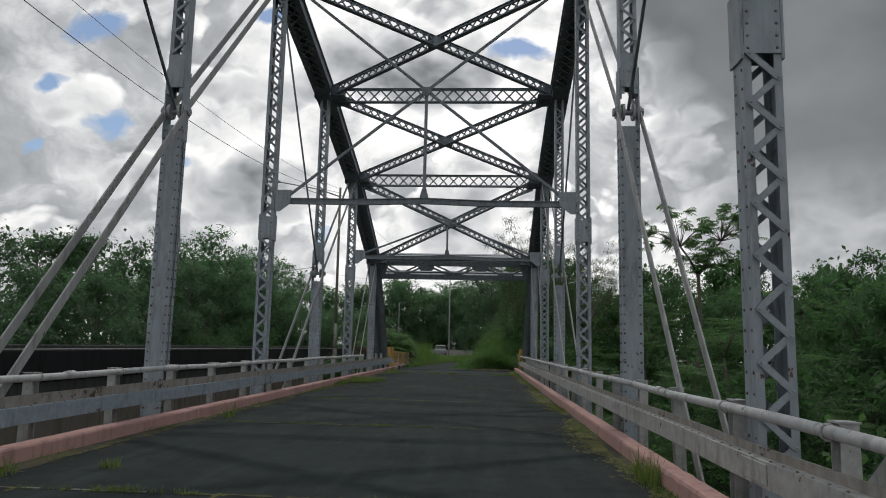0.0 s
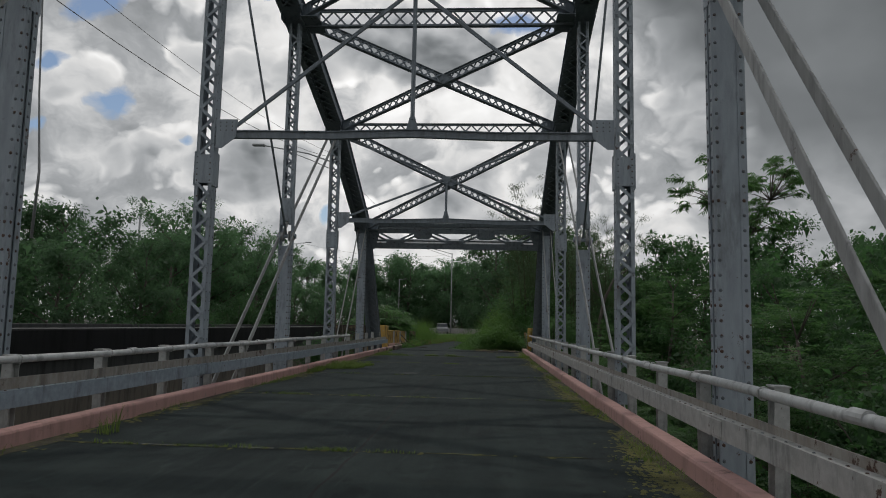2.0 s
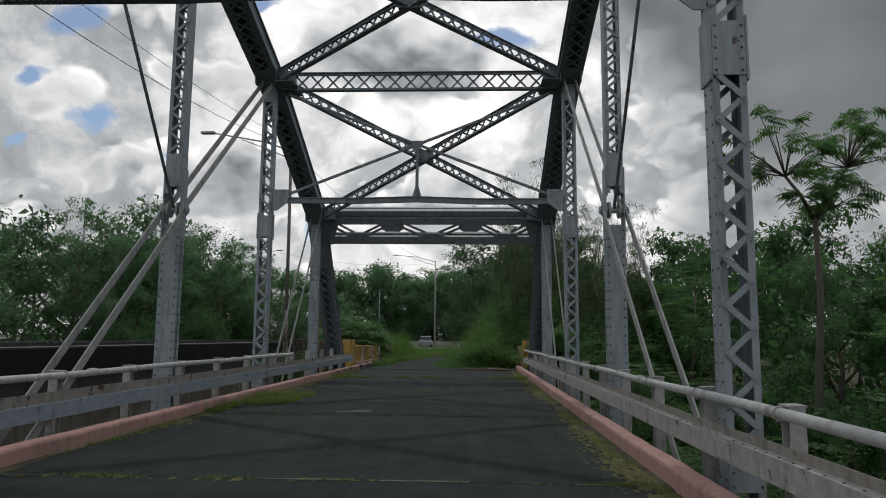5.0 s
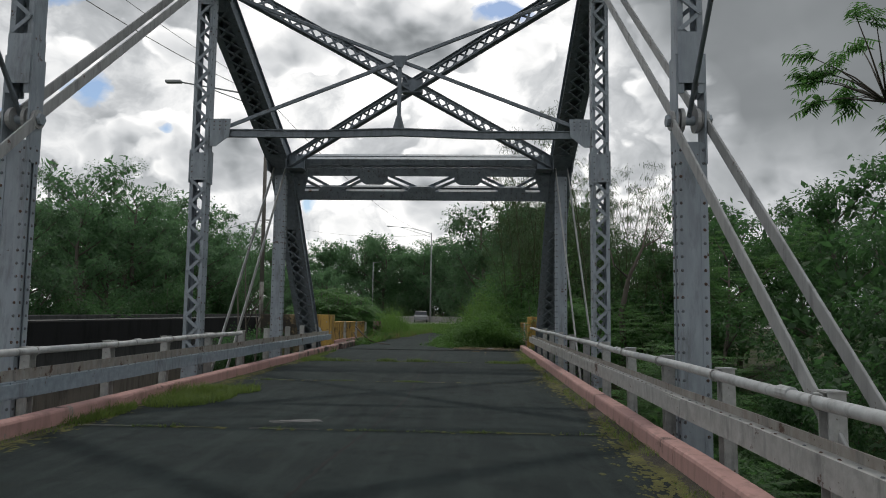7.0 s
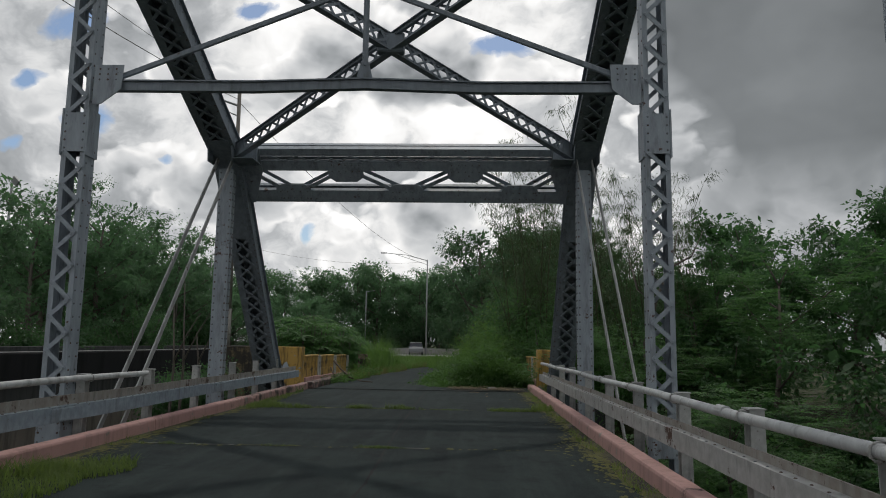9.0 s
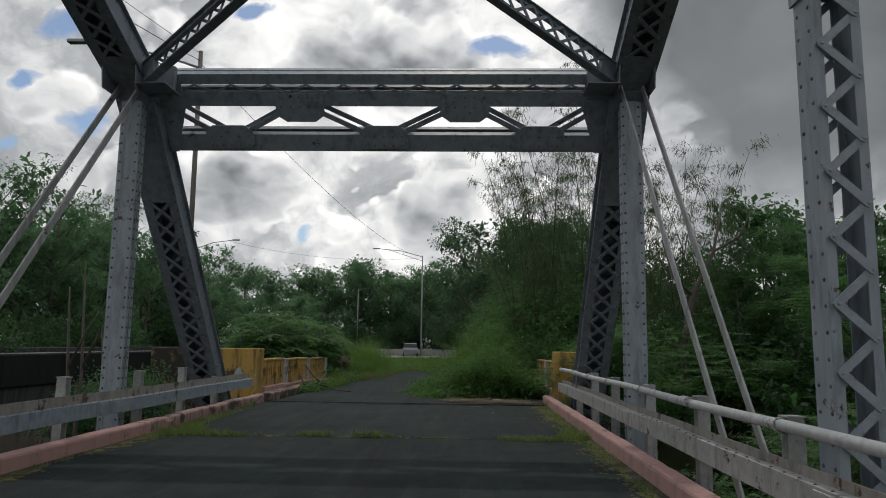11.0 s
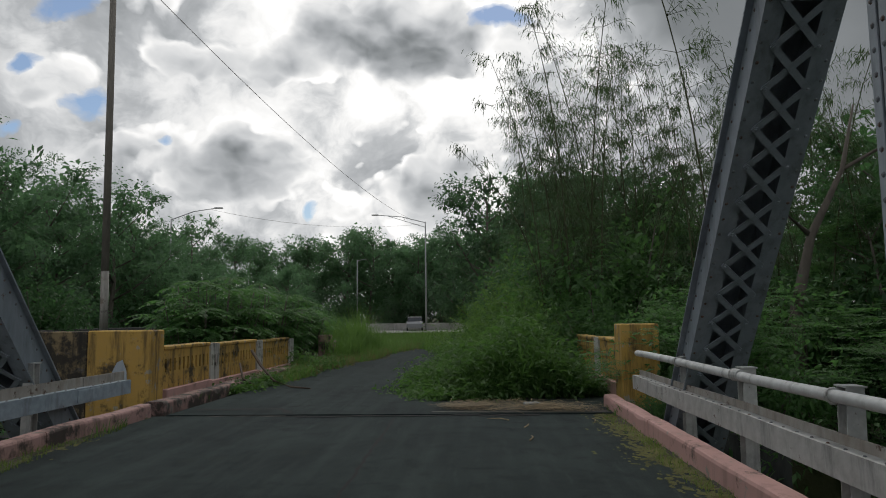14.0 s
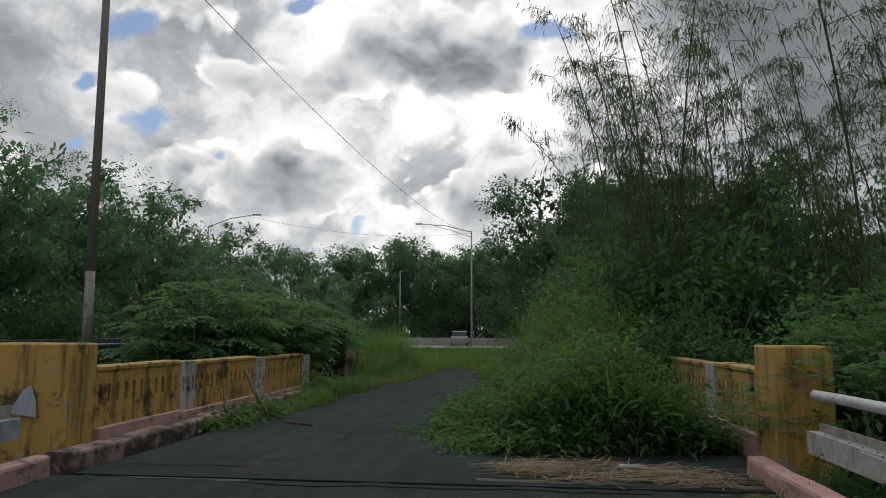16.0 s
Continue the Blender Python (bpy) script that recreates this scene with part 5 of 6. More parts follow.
def blades(rng, at, high, lean, wide, segments=3):
    """Grass: curved tapering blades, in strips of quads."""
    n = len(at)
    a = rng.uniform(0, 2 * np.pi, n)
    out = np.stack([np.cos(a), np.sin(a), np.zeros(n)], 1)
    side = np.stack([-np.sin(a), np.cos(a), np.zeros(n)], 1)
    h = np.asarray(high) * rng.uniform(0.55, 1.15, n)
    ln = lean * rng.uniform(0.2, 1.2, n)
    rows = []
    for i in range(segments + 1):
        t = i / segments
        c = at + out * (ln * h * t * t)[:, None] + np.array((0, 0, 1.0)) * (h * (t - 0.35 * ln * t * t))[:, None]
        w = wide * (1 - t) ** 0.7 + 0.0008
        rows += [c - side * w / 2, c + side * w / 2]
    v = np.stack(rows, 1).reshape(-1, 3)
    k = 2 * (segments + 1)
    f = np.array([[2 * i, 2 * i + 1, 2 * i + 3, 2 * i + 2] for i in range(segments)])
    return v, (np.arange(n)[:, None, None] * k + f[None]).reshape(-1, 4)


def plant(name, at, wood, crown, label, category, group="", bark_mat=None, wood_name="trunk", crown_name="crown", turn=0.0, scale=1.0):
    ob = new(name)
    ob.empty_display_size = 0.3
    PLACES[ob.name] = Matrix()
    if wood is not None:
        hang(wood_name, wood.mesh(wood_name, bark_mat or BARK, True), ob)
    hang(crown_name, crown, ob)
    tagged(ob, label, category, group)
    ob.matrix_basis = pose(*at, 0, 0, turn) @ Matrix.Scale(scale, 4)
    return ob


def again(ob, at, turn, scale):
    c = copy_thing(ob, pose(*at, 0, 0, turn))
    c.scale = (scale, scale, scale * 1.0)
    return c


rnd = random.Random(42)
# models, each used first where it stands
BROAD = [plant("tree", (-30 - 3 * i, 20 + 9 * i, -3.4), *broad_tree(10 + i, 11.5, 4.4, per=70, size=0.225, clump=0.85, forks=11, start=0.04), "dense broad-crowned tree with leaves to the ground", "tree", "woodland trees") for i in range(4)]
# far and airy trees wear the leaf colour paled for haze
FAR_TREES = [plant("tree", (-20 + 14 * i, 118 + 3 * i, -0.4), *broad_tree(40 + i, 11.5, 4.4, per=60, size=0.24, clump=0.85, forks=11, start=0.06, mat=HAZED_LEAF), "rounded pale green tree beyond the highway", "tree", "far trees") for i in range(2)]
AIRY = [plant("tree", (-27 - 3 * i, 64 + 12 * i, -1.0), *broad_tree(20 + i, 12.5, 4.2, mat=HAZED_LEAF, per=70, size=0.155, clump=0.72, forks=9, start=0.35), "taller tree with a thin airy crown", "tree", "airy trees") for i in range(2)]
DARK = [plant("tree", (13 + 2 * i, 16 + 9 * i, -6.0), *broad_tree(30 + i, 10.5, 4.2, per=88, mat=LEAF_DARK, size=0.185, clump=0.8, forks=11, start=0.12), "dark leafy tree rising from the gorge", "tree", "gorge trees") for i in range(3)]
FEATHER = [plant("feathery_tree", at, *feather_tree(50 + i, tall, 3.0, fronds=f), "slender tree with flat sprays of feathery leaves", "tree", "feathery trees") for i, (at, tall, f) in enumerate((((9.5, 43.5, -4.6), 10.0, 9), ((7.4, 22.0, -5.6), 8.5, 9)))]
BUSHES = [plant("bush", (7 + i, 20 + 8 * i, -5.4), *bush(70 + i, 1.9, 2.6, 4300, 0.15, m, stems=13), "broad leafy green bush by the bridge", "bush", "bushes", wood_name="stem", crown_name="foliage") for i, m in enumerate((LEAF, LEAF_DARK, FROND))]


FERNY = plant("feathery_bush", (5.6, 36.0, -3.2), *feather_tree(61, 3.4, 2.3, fronds=7, size=0.5, forks=8, start=0.08), "low spreading bush with feathery leaves", "bush", "feathery bushes", wood_name="stem", crown_name="foliage")


def rosette_bush(seed, wide, high, shoots, mat):
    """A bush of upright shoots, each crowned by a whorl of drooping compound leaves."""
    rng = np.random.default_rng(seed)
    wood = Shape()
    at, way, face, length = [], [], [], []
    for i in range(shoots):
        a, r = i * 2.4 + rng.uniform(-0.3, 0.3), wide * math.sqrt((i + 0.5) / shoots) * rng.uniform(0.8, 1.1)
        top = high * (1 - 0.45 * (r / wide) ** 2) * rng.uniform(0.68, 1.08)
        hub = np.array((math.cos(a) * r, math.sin(a) * r, top))
        wood.path([(hub[0] * 0.25, hub[1] * 0.25, -0.3), (hub[0] * 0.8, hub[1] * 0.8, top * 0.55), tuple(hub)], [0.022, 0.015, 0.008], 4)
        for level in range(3):
            base = hub * (1, 1, 1 - 0.20 * level) - np.array((hub[0], hub[1], 0)) * 0.08 * level
            for j in range(7):
                b = j * 0.9 + level * 0.4 + rng.uniform(-0.25, 0.25)
                d = np.array((math.cos(b), math.sin(b), rng.uniform(0.05, 0.45) - 0.12 * level))
                side = np.array((-d[1], d[0], 0))
                ln = rng.uniform(0.30, 0.52)
                for p in range(5):
                    g = 0.25 + 0.17 * p
                    q = base + d * ln * g - np.array((0, 0, 0.45 * ln * g * g))
                    for sgn in (-1, 1):
                        at.append(q)
                        way.append(side * sgn + d * 0.7 + np.array((0, 0, -0.35)))
                        face.append(np.array((0, 0, 1.0)) + rng.normal(0, 0.2, 3))
                        length.append(rng.uniform(0.11, 0.17))
    length = np.array(length)
    v, f = leaf_quads(np.array(at), np.array(way), np.array(face), length, length * 0.42, 0.2)
    return wood, quick_mesh("foliage", v, f, mat)


BIG_LEAF = plant("bush", (-7.0, 49.6, -0.6), *rosette_bush(76, 1.5, 2.35, 34, FROND), "dense bush with whorls of drooping compound leaves", "bush", "parapet bushes", wood_name="stem", crown_name="foliage")


def grove(models, count, x_range, y_range, scale, seed, gap=2.6, fits=None):
    r = random.Random(seed)
    done = []
    for _ in range(count * 12):
        if len(done) >= count:
            break
        x, y = r.uniform(*x_range), r.uniform(*y_range)
        if any((x - p) ** 2 + (y - q) ** 2 < gap * gap for p, q in done) or (fits and not fits(x, y)):
            continue
        done.append((x, y))
        s = r.uniform(*scale)
        again(r.choice(models), (x, y, land(x, y) - 0.1), r.uniform(0, 360), s)


def umbrella_tree(seed, fork, crowns, per=15, size=0.5):
    """A slender trunk that forks into limbs, each with a domed spray of drooping feather leaves."""
    rng = np.random.default_rng(seed)
    wood = Shape()
    wood.path([(-0.35, 0, -0.3), (-0.25, 0, fork * 0.45), (0.05, 0.05, fork * 0.8), (0, 0, fork)], [0.13, 0.105, 0.085, 0.07], 8)
    base, way, face, length = [], [], [], []
    for cx, cy, low, r, rise in crowns:
        hub = Vector((cx * 0.72, cy * 0.72, fork + low))
        wood.path([(0, 0, fork - 0.05), (cx * 0.35, cy * 0.35, fork + low * 0.55), hub], [0.06, 0.045, 0.035], 6)
        for _ in range(per):
            a, g = rng.uniform(0, 6.28), math.sqrt(rng.uniform(0.02, 1))
            tip = Vector((cx + math.cos(a) * r * g, cy + math.sin(a) * r * g, fork + low + rise * (1 - 0.6 * g * g) * rng.uniform(0.0, 1.15)))
            wood.path([hub, hub.lerp(tip, 0.55) + Vector((0, 0, 0.08)), tip], [0.022, 0.014, 0.006], 4)
            for _ in range(6):
                b = a + rng.uniform(-1.3, 1.3)
                d = unit(np.array((math.cos(b), math.sin(b), rng.uniform(-0.6, 0.5))))
                ln = size * rng.uniform(0.7, 1.3)
                at = np.array(tip) - d * ln * 0.4 + rng.normal(0, 0.07, 3)
                for p in range(7):
                    for s in (-1, 1):
                        w = unit(np.array((-d[1], d[0], 0)) * s + d * 0.5 + np.array((0, 0, -0.35)))
                        base.append(at + d * ln * (0.1 + 0.14 * p))
                        way.append(w)
                        face.append(np.array((0, 0, 1.0)) + rng.normal(0, 0.25, 3))
                        length.append(ln * 0.34)
    length = np.array(length)
    v, f = leaf_quads(np.array(base), np.array(way), np.array(face), length, length * 0.24, 0.3)
    return wood, quick_mesh("crown", v, f, FROND)


UMBRELLA = plant("feathery_tree", (8.9, 30.0, -5.6), *umbrella_tree(57, 10.1, ((-0.95, 0, 1.1, 1.35, 1.9), (1.45, 0.4, 1.4, 1.35, 1.9), (0.35, -0.3, 0.2, 1.1, 0.8)), 22), "slender umbrella-crowned tree with feathery leaves", "tree", "feathery trees")
again(UMBRELLA, (15.2, 33.0, -6.8), 130, 0.86)
# left woods behind the highway
grove(BROAD, 9, (-34, -23.5), (4, 58), (0.75, 1.0), 1, 4.0)
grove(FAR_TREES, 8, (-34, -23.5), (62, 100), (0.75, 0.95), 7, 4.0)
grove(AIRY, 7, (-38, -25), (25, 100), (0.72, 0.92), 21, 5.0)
grove(BROAD, 7, (-60, -36), (10, 120), (1.1, 1.4), 2, 6)
grove(BUSHES[:2], 14, (-24, -21.5), (0, 97), (1.1, 1.7), 3, 3.0)
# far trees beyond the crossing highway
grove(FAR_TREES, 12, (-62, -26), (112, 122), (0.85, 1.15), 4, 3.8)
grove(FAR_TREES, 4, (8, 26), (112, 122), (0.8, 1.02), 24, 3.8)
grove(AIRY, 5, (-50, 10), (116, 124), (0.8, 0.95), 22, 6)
grove(BUSHES[:2], 24, (-50, 20), (111.5, 114.5), (1.3, 2.1), 5, 2.4)
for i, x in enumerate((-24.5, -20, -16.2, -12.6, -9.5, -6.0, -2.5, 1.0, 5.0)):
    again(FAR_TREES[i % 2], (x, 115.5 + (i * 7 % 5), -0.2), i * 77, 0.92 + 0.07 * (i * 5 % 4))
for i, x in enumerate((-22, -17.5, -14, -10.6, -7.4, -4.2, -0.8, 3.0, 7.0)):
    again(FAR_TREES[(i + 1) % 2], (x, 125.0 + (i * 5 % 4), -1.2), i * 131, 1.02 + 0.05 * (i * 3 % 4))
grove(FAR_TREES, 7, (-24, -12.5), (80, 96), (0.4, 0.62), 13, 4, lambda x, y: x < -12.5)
# right: gorge woods and the bank past the bridge end
grove(DARK, 22, (11.5, 28), (6, 62), (0.84, 0.98), 6, 3.2)
grove(DARK, 8, (7.6, 11), (10, 50), (0.50, 0.66), 16, 3.2)
grove(FEATHER, 8, (6.6, 10.5), (11, 56), (0.5, 0.68), 17, 3.0)
grove(BUSHES[1:], 9, (6.8, 9.8), (10, 54), (1.4, 2.0), 8, 2.2)
grove([FERNY], 12, (5.6, 8.4), (12, 42), (0.95, 1.25), 28, 2.2)
grove([FERNY], 5, (6.4, 8.6), (36, 45), (1.0, 1.25), 29, 2.0)
grove(DARK, 5, (4.5, 10.5), (59, 74), (0.7, 0.92), 9, 3.0)
grove(DARK, 6, (12, 30), (64, 84), (0.62, 0.75), 19, 4.0)
grove(BROAD, 7, (1.0, 10), (78, 97), (0.95, 1.2), 10, 3.0)
grove(BUSHES[1:], 11, (2.4, 6.0), (52, 70), (1.2, 2.0), 14, 1.8)
# left bank
grove([BIG_LEAF], 12, (-9.6, -6.5), (47.6, 59.0), (1.0, 1.28), 12, 1.2, lambda x, y: x > -0.46 * (y - 34) + 0.3)
grove(BUSHES, 6, (-10.5, -6.6), (58, 74), (0.7, 1.0), 15, 2.0)
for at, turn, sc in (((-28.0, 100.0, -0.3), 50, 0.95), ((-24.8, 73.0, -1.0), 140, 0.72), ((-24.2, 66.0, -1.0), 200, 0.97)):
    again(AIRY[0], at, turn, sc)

# ---- bamboo ----
def bamboo_culm(seed, height, lean, leafy=1050):
    """A jointed, arching culm with whorls of hanging lance leaves on fine side shoots."""
    rng = np.random.default_rng(seed)
    a = rng.uniform(0, 6.28)
    pts, radii = [], []
    n = 14
    for i in range(n + 1):
        t = i / n
        off = lean * height * (0.25 * t + 0.75 * t ** 3)
        pts.append(Vector((math.cos(a) * off, math.sin(a) * off, height * (t - 0.12 * lean * t ** 3))))
        radii.append(0.034 * (1 - 0.85 * t) + (0.004 if i % 2 else 0))
    wood = Shape().path(pts, radii, 6)
    at, way = [], []
    for i in range(4, n + 1):
        for _ in range(3):
            b = rng.uniform(0, 6.28)
            ln = rng.uniform(0.4, 1.1) * (1.15 - 0.5 * i / n)
            d = Vector((math.cos(b), math.sin(b), rng.uniform(0.1, 0.6)))
            end = pts[i] + d * ln
            wood.path([pts[i], pts[i] + d * ln * 0.6, end - Vector((0, 0, 0.12 * ln))], [0.009, 0.006, 0.003], 3)
            k = max(3, leafy // 33)
            g = rng.uniform(0.25, 1.05, k)
            for q in g:
                at.append(np.array(pts[i] + d * ln * q) + rng.normal(0, 0.11, 3))
                way.append(np.array((math.cos(b), math.sin(b), -0.75)) + rng.normal(0, 0.5, 3))
    at, way = np.array(at), np.array(way)
    m = len(at)
    v, f = leaf_quads(at, way, rng.normal(0, 0.5, (m, 3)) + (0, 0, 1.0), rng.uniform(0.11, 0.23, m), rng.uniform(0.016, 0.030, m), 0.45)
    return wood, quick_mesh("foliage", v, f, BAMBOO_LEAF)


CULMS = [plant("bamboo_culm", (2.6 + 0.7 * i, 52.6 + 0.5 * i, -0.6), *bamboo_culm(90 + i, h, lean), "tall arching bamboo culm with sparse hanging leaves", "bamboo", "bamboo culms", bark_mat=CULM, wood_name="culm", crown_name="foliage") for i, (h, lean) in enumerate(((10.5, 0.16), (9.2, 0.30), (11.5, 0.22), (8.0, 0.38), (10.0, 0.10)))]
grove(CULMS, 46, (2.0, 8.5), (50.5, 58.5), (0.72, 1.08), 31, 0.42)
grove(CULMS, 12, (0.8, 3.0), (53.5, 60), (0.35, 0.75), 32, 0.5)
grove(CULMS, 20, (5.0, 9.5), (47.5, 53), (0.7, 1.0), 33, 0.6)
for at, turn, sc in (((6.4, 57.0, -1.6), 40, 0.74), ((7.4, 56.0, -1.9), 160, 0.60)):
    again(DARK[0], at, turn, sc)

dead = Shape()
dead.path([(6.9, 47.0, -2.0), (6.7, 46.9, 1.5), (6.95, 46.6, 3.0), (7.5, 46.3, 4.3), (7.75, 46.2, 5.6)], [0.16, 0.13, 0.09, 0.05, 0.02], 8)
dead.path([(6.95, 46.6, 3.0), (6.3, 46.4, 3.5), (6.0, 46.3, 4.6)], [0.07, 0.04, 0.012], 6)
dead.path([(7.5, 46.3, 4.3), (8.2, 46.1, 4.7), (8.6, 46.0, 5.6)], [0.045, 0.03, 0.01], 6)
tagged(centred(piece("dead_tree", dead, BARK, "bare crooked grey tree by the bamboo", "tree", smooth=True)))


# ---- grass ----
def in_patch(rng, count, spots):
    """Random places in soft round patches (x, y, radius x, radius y, weight)."""
    w = np.array([s[4] for s in spots], float)
    which = rng.choice(len(spots), count, p=w / w.sum())
    s = np.array(spots)[which]
    r, a = np.sqrt(rng.uniform(0, 1, count)), rng.uniform(0, 2 * np.pi, count)
    return np.stack([s[:, 0] + s[:, 2] * r * np.cos(a), s[:, 1] + s[:, 3] * r * np.sin(a)], 1)


def grass_field(seed, count, spots, high, wide, lean, mat, name, label, base=None, segments=3, mound=0.0):
    rng = np.random.default_rng(seed)
    xy = in_patch(rng, count, spots)
    z = np.array([base if base is not None else land(x, y) for x, y in xy])
    if mound:
        z = z + mound * np.abs(rng.normal(0, 0.5, count)).clip(0, 1)
    tall = high * np.array([0.75 + 0.75 * noise.noise(Vector((x * 0.9, y * 0.9, seed))) + 0.45 * noise.noise(Vector((x * 3.1, y * 3.1, seed))) for x, y in xy]).clip(0.25, 1.5)
    v, f = blades(rng, np.column_stack([xy, z]), tall, lean, wide, segments)
    ob = new(name, quick_mesh(name, v, f, mat))
    PLACES[ob.name] = Matrix()
    return tagged(ob, label, "grass", kind="stuff")


def weed_mound(seed, clumps, spots, mat, name, label, tall):
    """Rank weeds in uneven clumps: arching blades and broad leaves, taller towards the bamboo."""
    rng = np.random.default_rng(seed)
    xy = in_patch(rng, clumps, spots)
    vs, fs, k = [], [], 0
    for x, y in xy:
        rise = smooth(-1.2, 1.3, x) * 0.6 * (1 - 0.7 * smooth(1.5, 2.3, x)) + smooth(44, 53, y) * 0.5
        high = tall * (0.20 + 1.15 * rise ** 1.3) * rng.uniform(0.5, 1.45) * (0.85 + 0.9 * noise.noise(Vector((x * 0.8, y * 0.5, 4.0))))
        n = int(rng.uniform(8, 20))
        at = np.column_stack([rng.normal(x, 0.10, n), rng.normal(y, 0.10, n), np.full(n, 0.0)])
        v, f = blades(rng, at, high, rng.uniform(0.6, 1.5), rng.uniform(0.016, 0.034), 4)
        vs.append(v), fs.append(f + k)
        k += len(v)
        m = int(rng.uniform(26, 60))
        top = np.column_stack([rng.normal(x, 0.20, m), rng.normal(y, 0.20, m), high * rng.uniform(0.1, 1.0, m) ** 0.7])
        way = rng.normal(0, 1, (m, 3)) * (1, 1, 0.35)
        v, f = leaf_quads(top, way, rng.normal(0, 0.4, (m, 3)) + (0, 0, 1.0), rng.uniform(0.07, 0.19, m), rng.uniform(0.025, 0.065, m), 0.3)
        vs.append(v), fs.append(f + k)
        k += len(v)
    ob = new(name, quick_mesh(name, np.concatenate(vs), np.concatenate(fs), mat))
    PLACES[ob.name] = Matrix()
    return tagged(ob, label, "weeds", kind="stuff")


weed_mound(1, 760, [(0.8, 46.8, 1.7, 2.2, 4), (1.1, 49.8, 1.9, 2.6, 4), (1.6, 53.5, 2.0, 3.2, 3), (1.0, 45.2, 1.35, 0.75, 2), (2.1, 47.5, 0.5, 3.0, 1), (-0.4, 47.5, 0.8, 2.2, 1)], GRASS, "weed_mound", "rank green weeds spilling over the road", 1.2)
for at, turn, sc in (((1.9, 50.4, -0.1), 80, 0.62), ((2.8, 51.6, -0.1), 150, 0.85), ((1.2, 53.0, -0.1), 210, 0.55), ((0.9, 56.0, -0.1), 30, 0.6), ((1.5, 49.0, -0.1), 45, 0.42), ((1.75, 52.0, -0.1), 190, 0.95), ((2.5, 53.4, -0.1), 260, 1.15), ((3.3, 50.2, -0.3), 330, 1.0), ((2.9, 48.9, -0.3), 120, 0.75)):
    again(BUSHES[2], at, turn, sc)
weed_mound(4, 230, [(1.3, 50.5, 1.3, 2.2, 3), (1.7, 54.0, 1.5, 2.6, 3), (0.6, 52.5, 0.9, 2.6, 2)], FIELD_GRASS, "cane_grass", "tall pale green cane grass at the foot of the bamboo", 1.75)
weed_mound(2, 240, [(0.2, 60, 1.8, 4.0, 2), (0.8, 67, 2.0, 4.0, 2), (1.5, 56.5, 1.5, 2.0, 2)], FIELD_GRASS, "roadside_weeds", "rank weeds beyond the mound", 1.1)
grass_field(2, 2600, [(-5.1, 60.8, 0.75, 1.6, 3), (-5.5, 63.0, 0.9, 2.2, 2)], 2.3, 0.02, 0.7, FIELD_GRASS, "tall_grass", "tall bright green grass beside the road", -0.1, 4)
grass_field(12, 3600, [(-4.9, 60.2, 1.2, 2.4, 3), (-5.4, 63.5, 1.5, 3.0, 2), (-4.7, 57.6, 0.7, 1.3, 1)], 1.5, 0.018, 0.8, FIELD_GRASS, "mid_grass", "arching green grass round the tall stand", -0.1, 4)
grass_field(14, 3600, [(-4.5, 60.5, 1.5, 3.6, 3), (-4.0, 65.0, 1.4, 3.5, 2)], 0.8, 0.016, 0.9, FIELD_GRASS, "low_grass", "low grass leaning over the road's edge", -0.1, 4)
grass_field(3, 9000, [(-4.5, 49.6, 0.55, 2.3, 3), (-4.4, 53.5, 0.6, 2.4, 3), (-3.9, 57.5, 0.7, 3.0, 3), (-3.6, 64, 1.0, 4.0, 2)], 0.34, 0.012, 0.8, FIELD_GRASS, "verge_grass_left", "yellow-green verge grass along the road", 0.0)
weed_mound(3, 170, [(-0.7, 45.7, 0.8, 0.9, 2), (-0.9, 47.6, 0.45, 1.5, 1), (0.4, 44.6, 1.4, 0.4, 2), (-4.6, 46.8, 0.25, 1.2, 1), (-4.4, 51.5, 0.4, 2.5, 2)], GRASS, "creeping_weeds", "low weeds creeping out over the asphalt", 0.55)
DRY = leaf((0.085, 0.075, 0.030), (0.200, 0.170, 0.075), 0.6)("dry_grass_blade")
grass_field(13, 3600, [(-4.5, 49.6, 0.6, 2.5, 3), (-4.3, 53.5, 0.75, 2.6, 3), (-3.8, 57.5, 0.8, 3.0, 2), (-3.4, 64, 1.1, 4.0, 2), (-2.8, 74, 2.4, 6, 2), (0.5, 70, 2.5, 8, 2)], 0.42, 0.012, 0.9, DRY, "dry_grass", "dry brownish grass mixed into the verge", 0.0)
grass_field(4, 12000, [(-0.5, 66, 2.2, 4.5, 3), (-3.4, 74, 2.2, 6, 3), (0.5, 78, 3, 6, 3), (-3, 88, 5, 8, 3), (1.5, 62, 1.6, 4, 2)], 0.55, 0.03, 0.7, FIELD_GRASS, "verge_grass_far", "mixed weedy grass where the road fades out", 0.0)
grass_field(5, 4600, [(-4.25, 27.6, 0.62, 1.15, 4), (-4.0, 28.7, 0.5, 0.6, 2), (-4.72, 25.7, 0.25, 0.9, 2)], 0.20, 0.011, 0.9, TALL_GRASS, "deck_grass_clump", "green grass clump growing at the kerb", 0.0)
grass_field(6, 5200, [(-4.82, y, 0.22, 0.9, 1) for y in (9.2, 12.3, 16.5, 20.5, 23.6, 31, 34, 37.5, 40.3)] + [(-4.75, 22.2, 0.25, 1.4, 2), (-4.6, 36.8, 0.45, 1.0, 4), (-4.7, 38.6, 0.28, 1.3, 3), (-4.78, 40.8, 0.22, 1.0, 2), (-4.78, 24.9, 0.3, 0.8, 2)], 0.10, 0.009, 1.0, TALL_GRASS, "kerb_grass_left", "short grass along the kerb", 0.0)
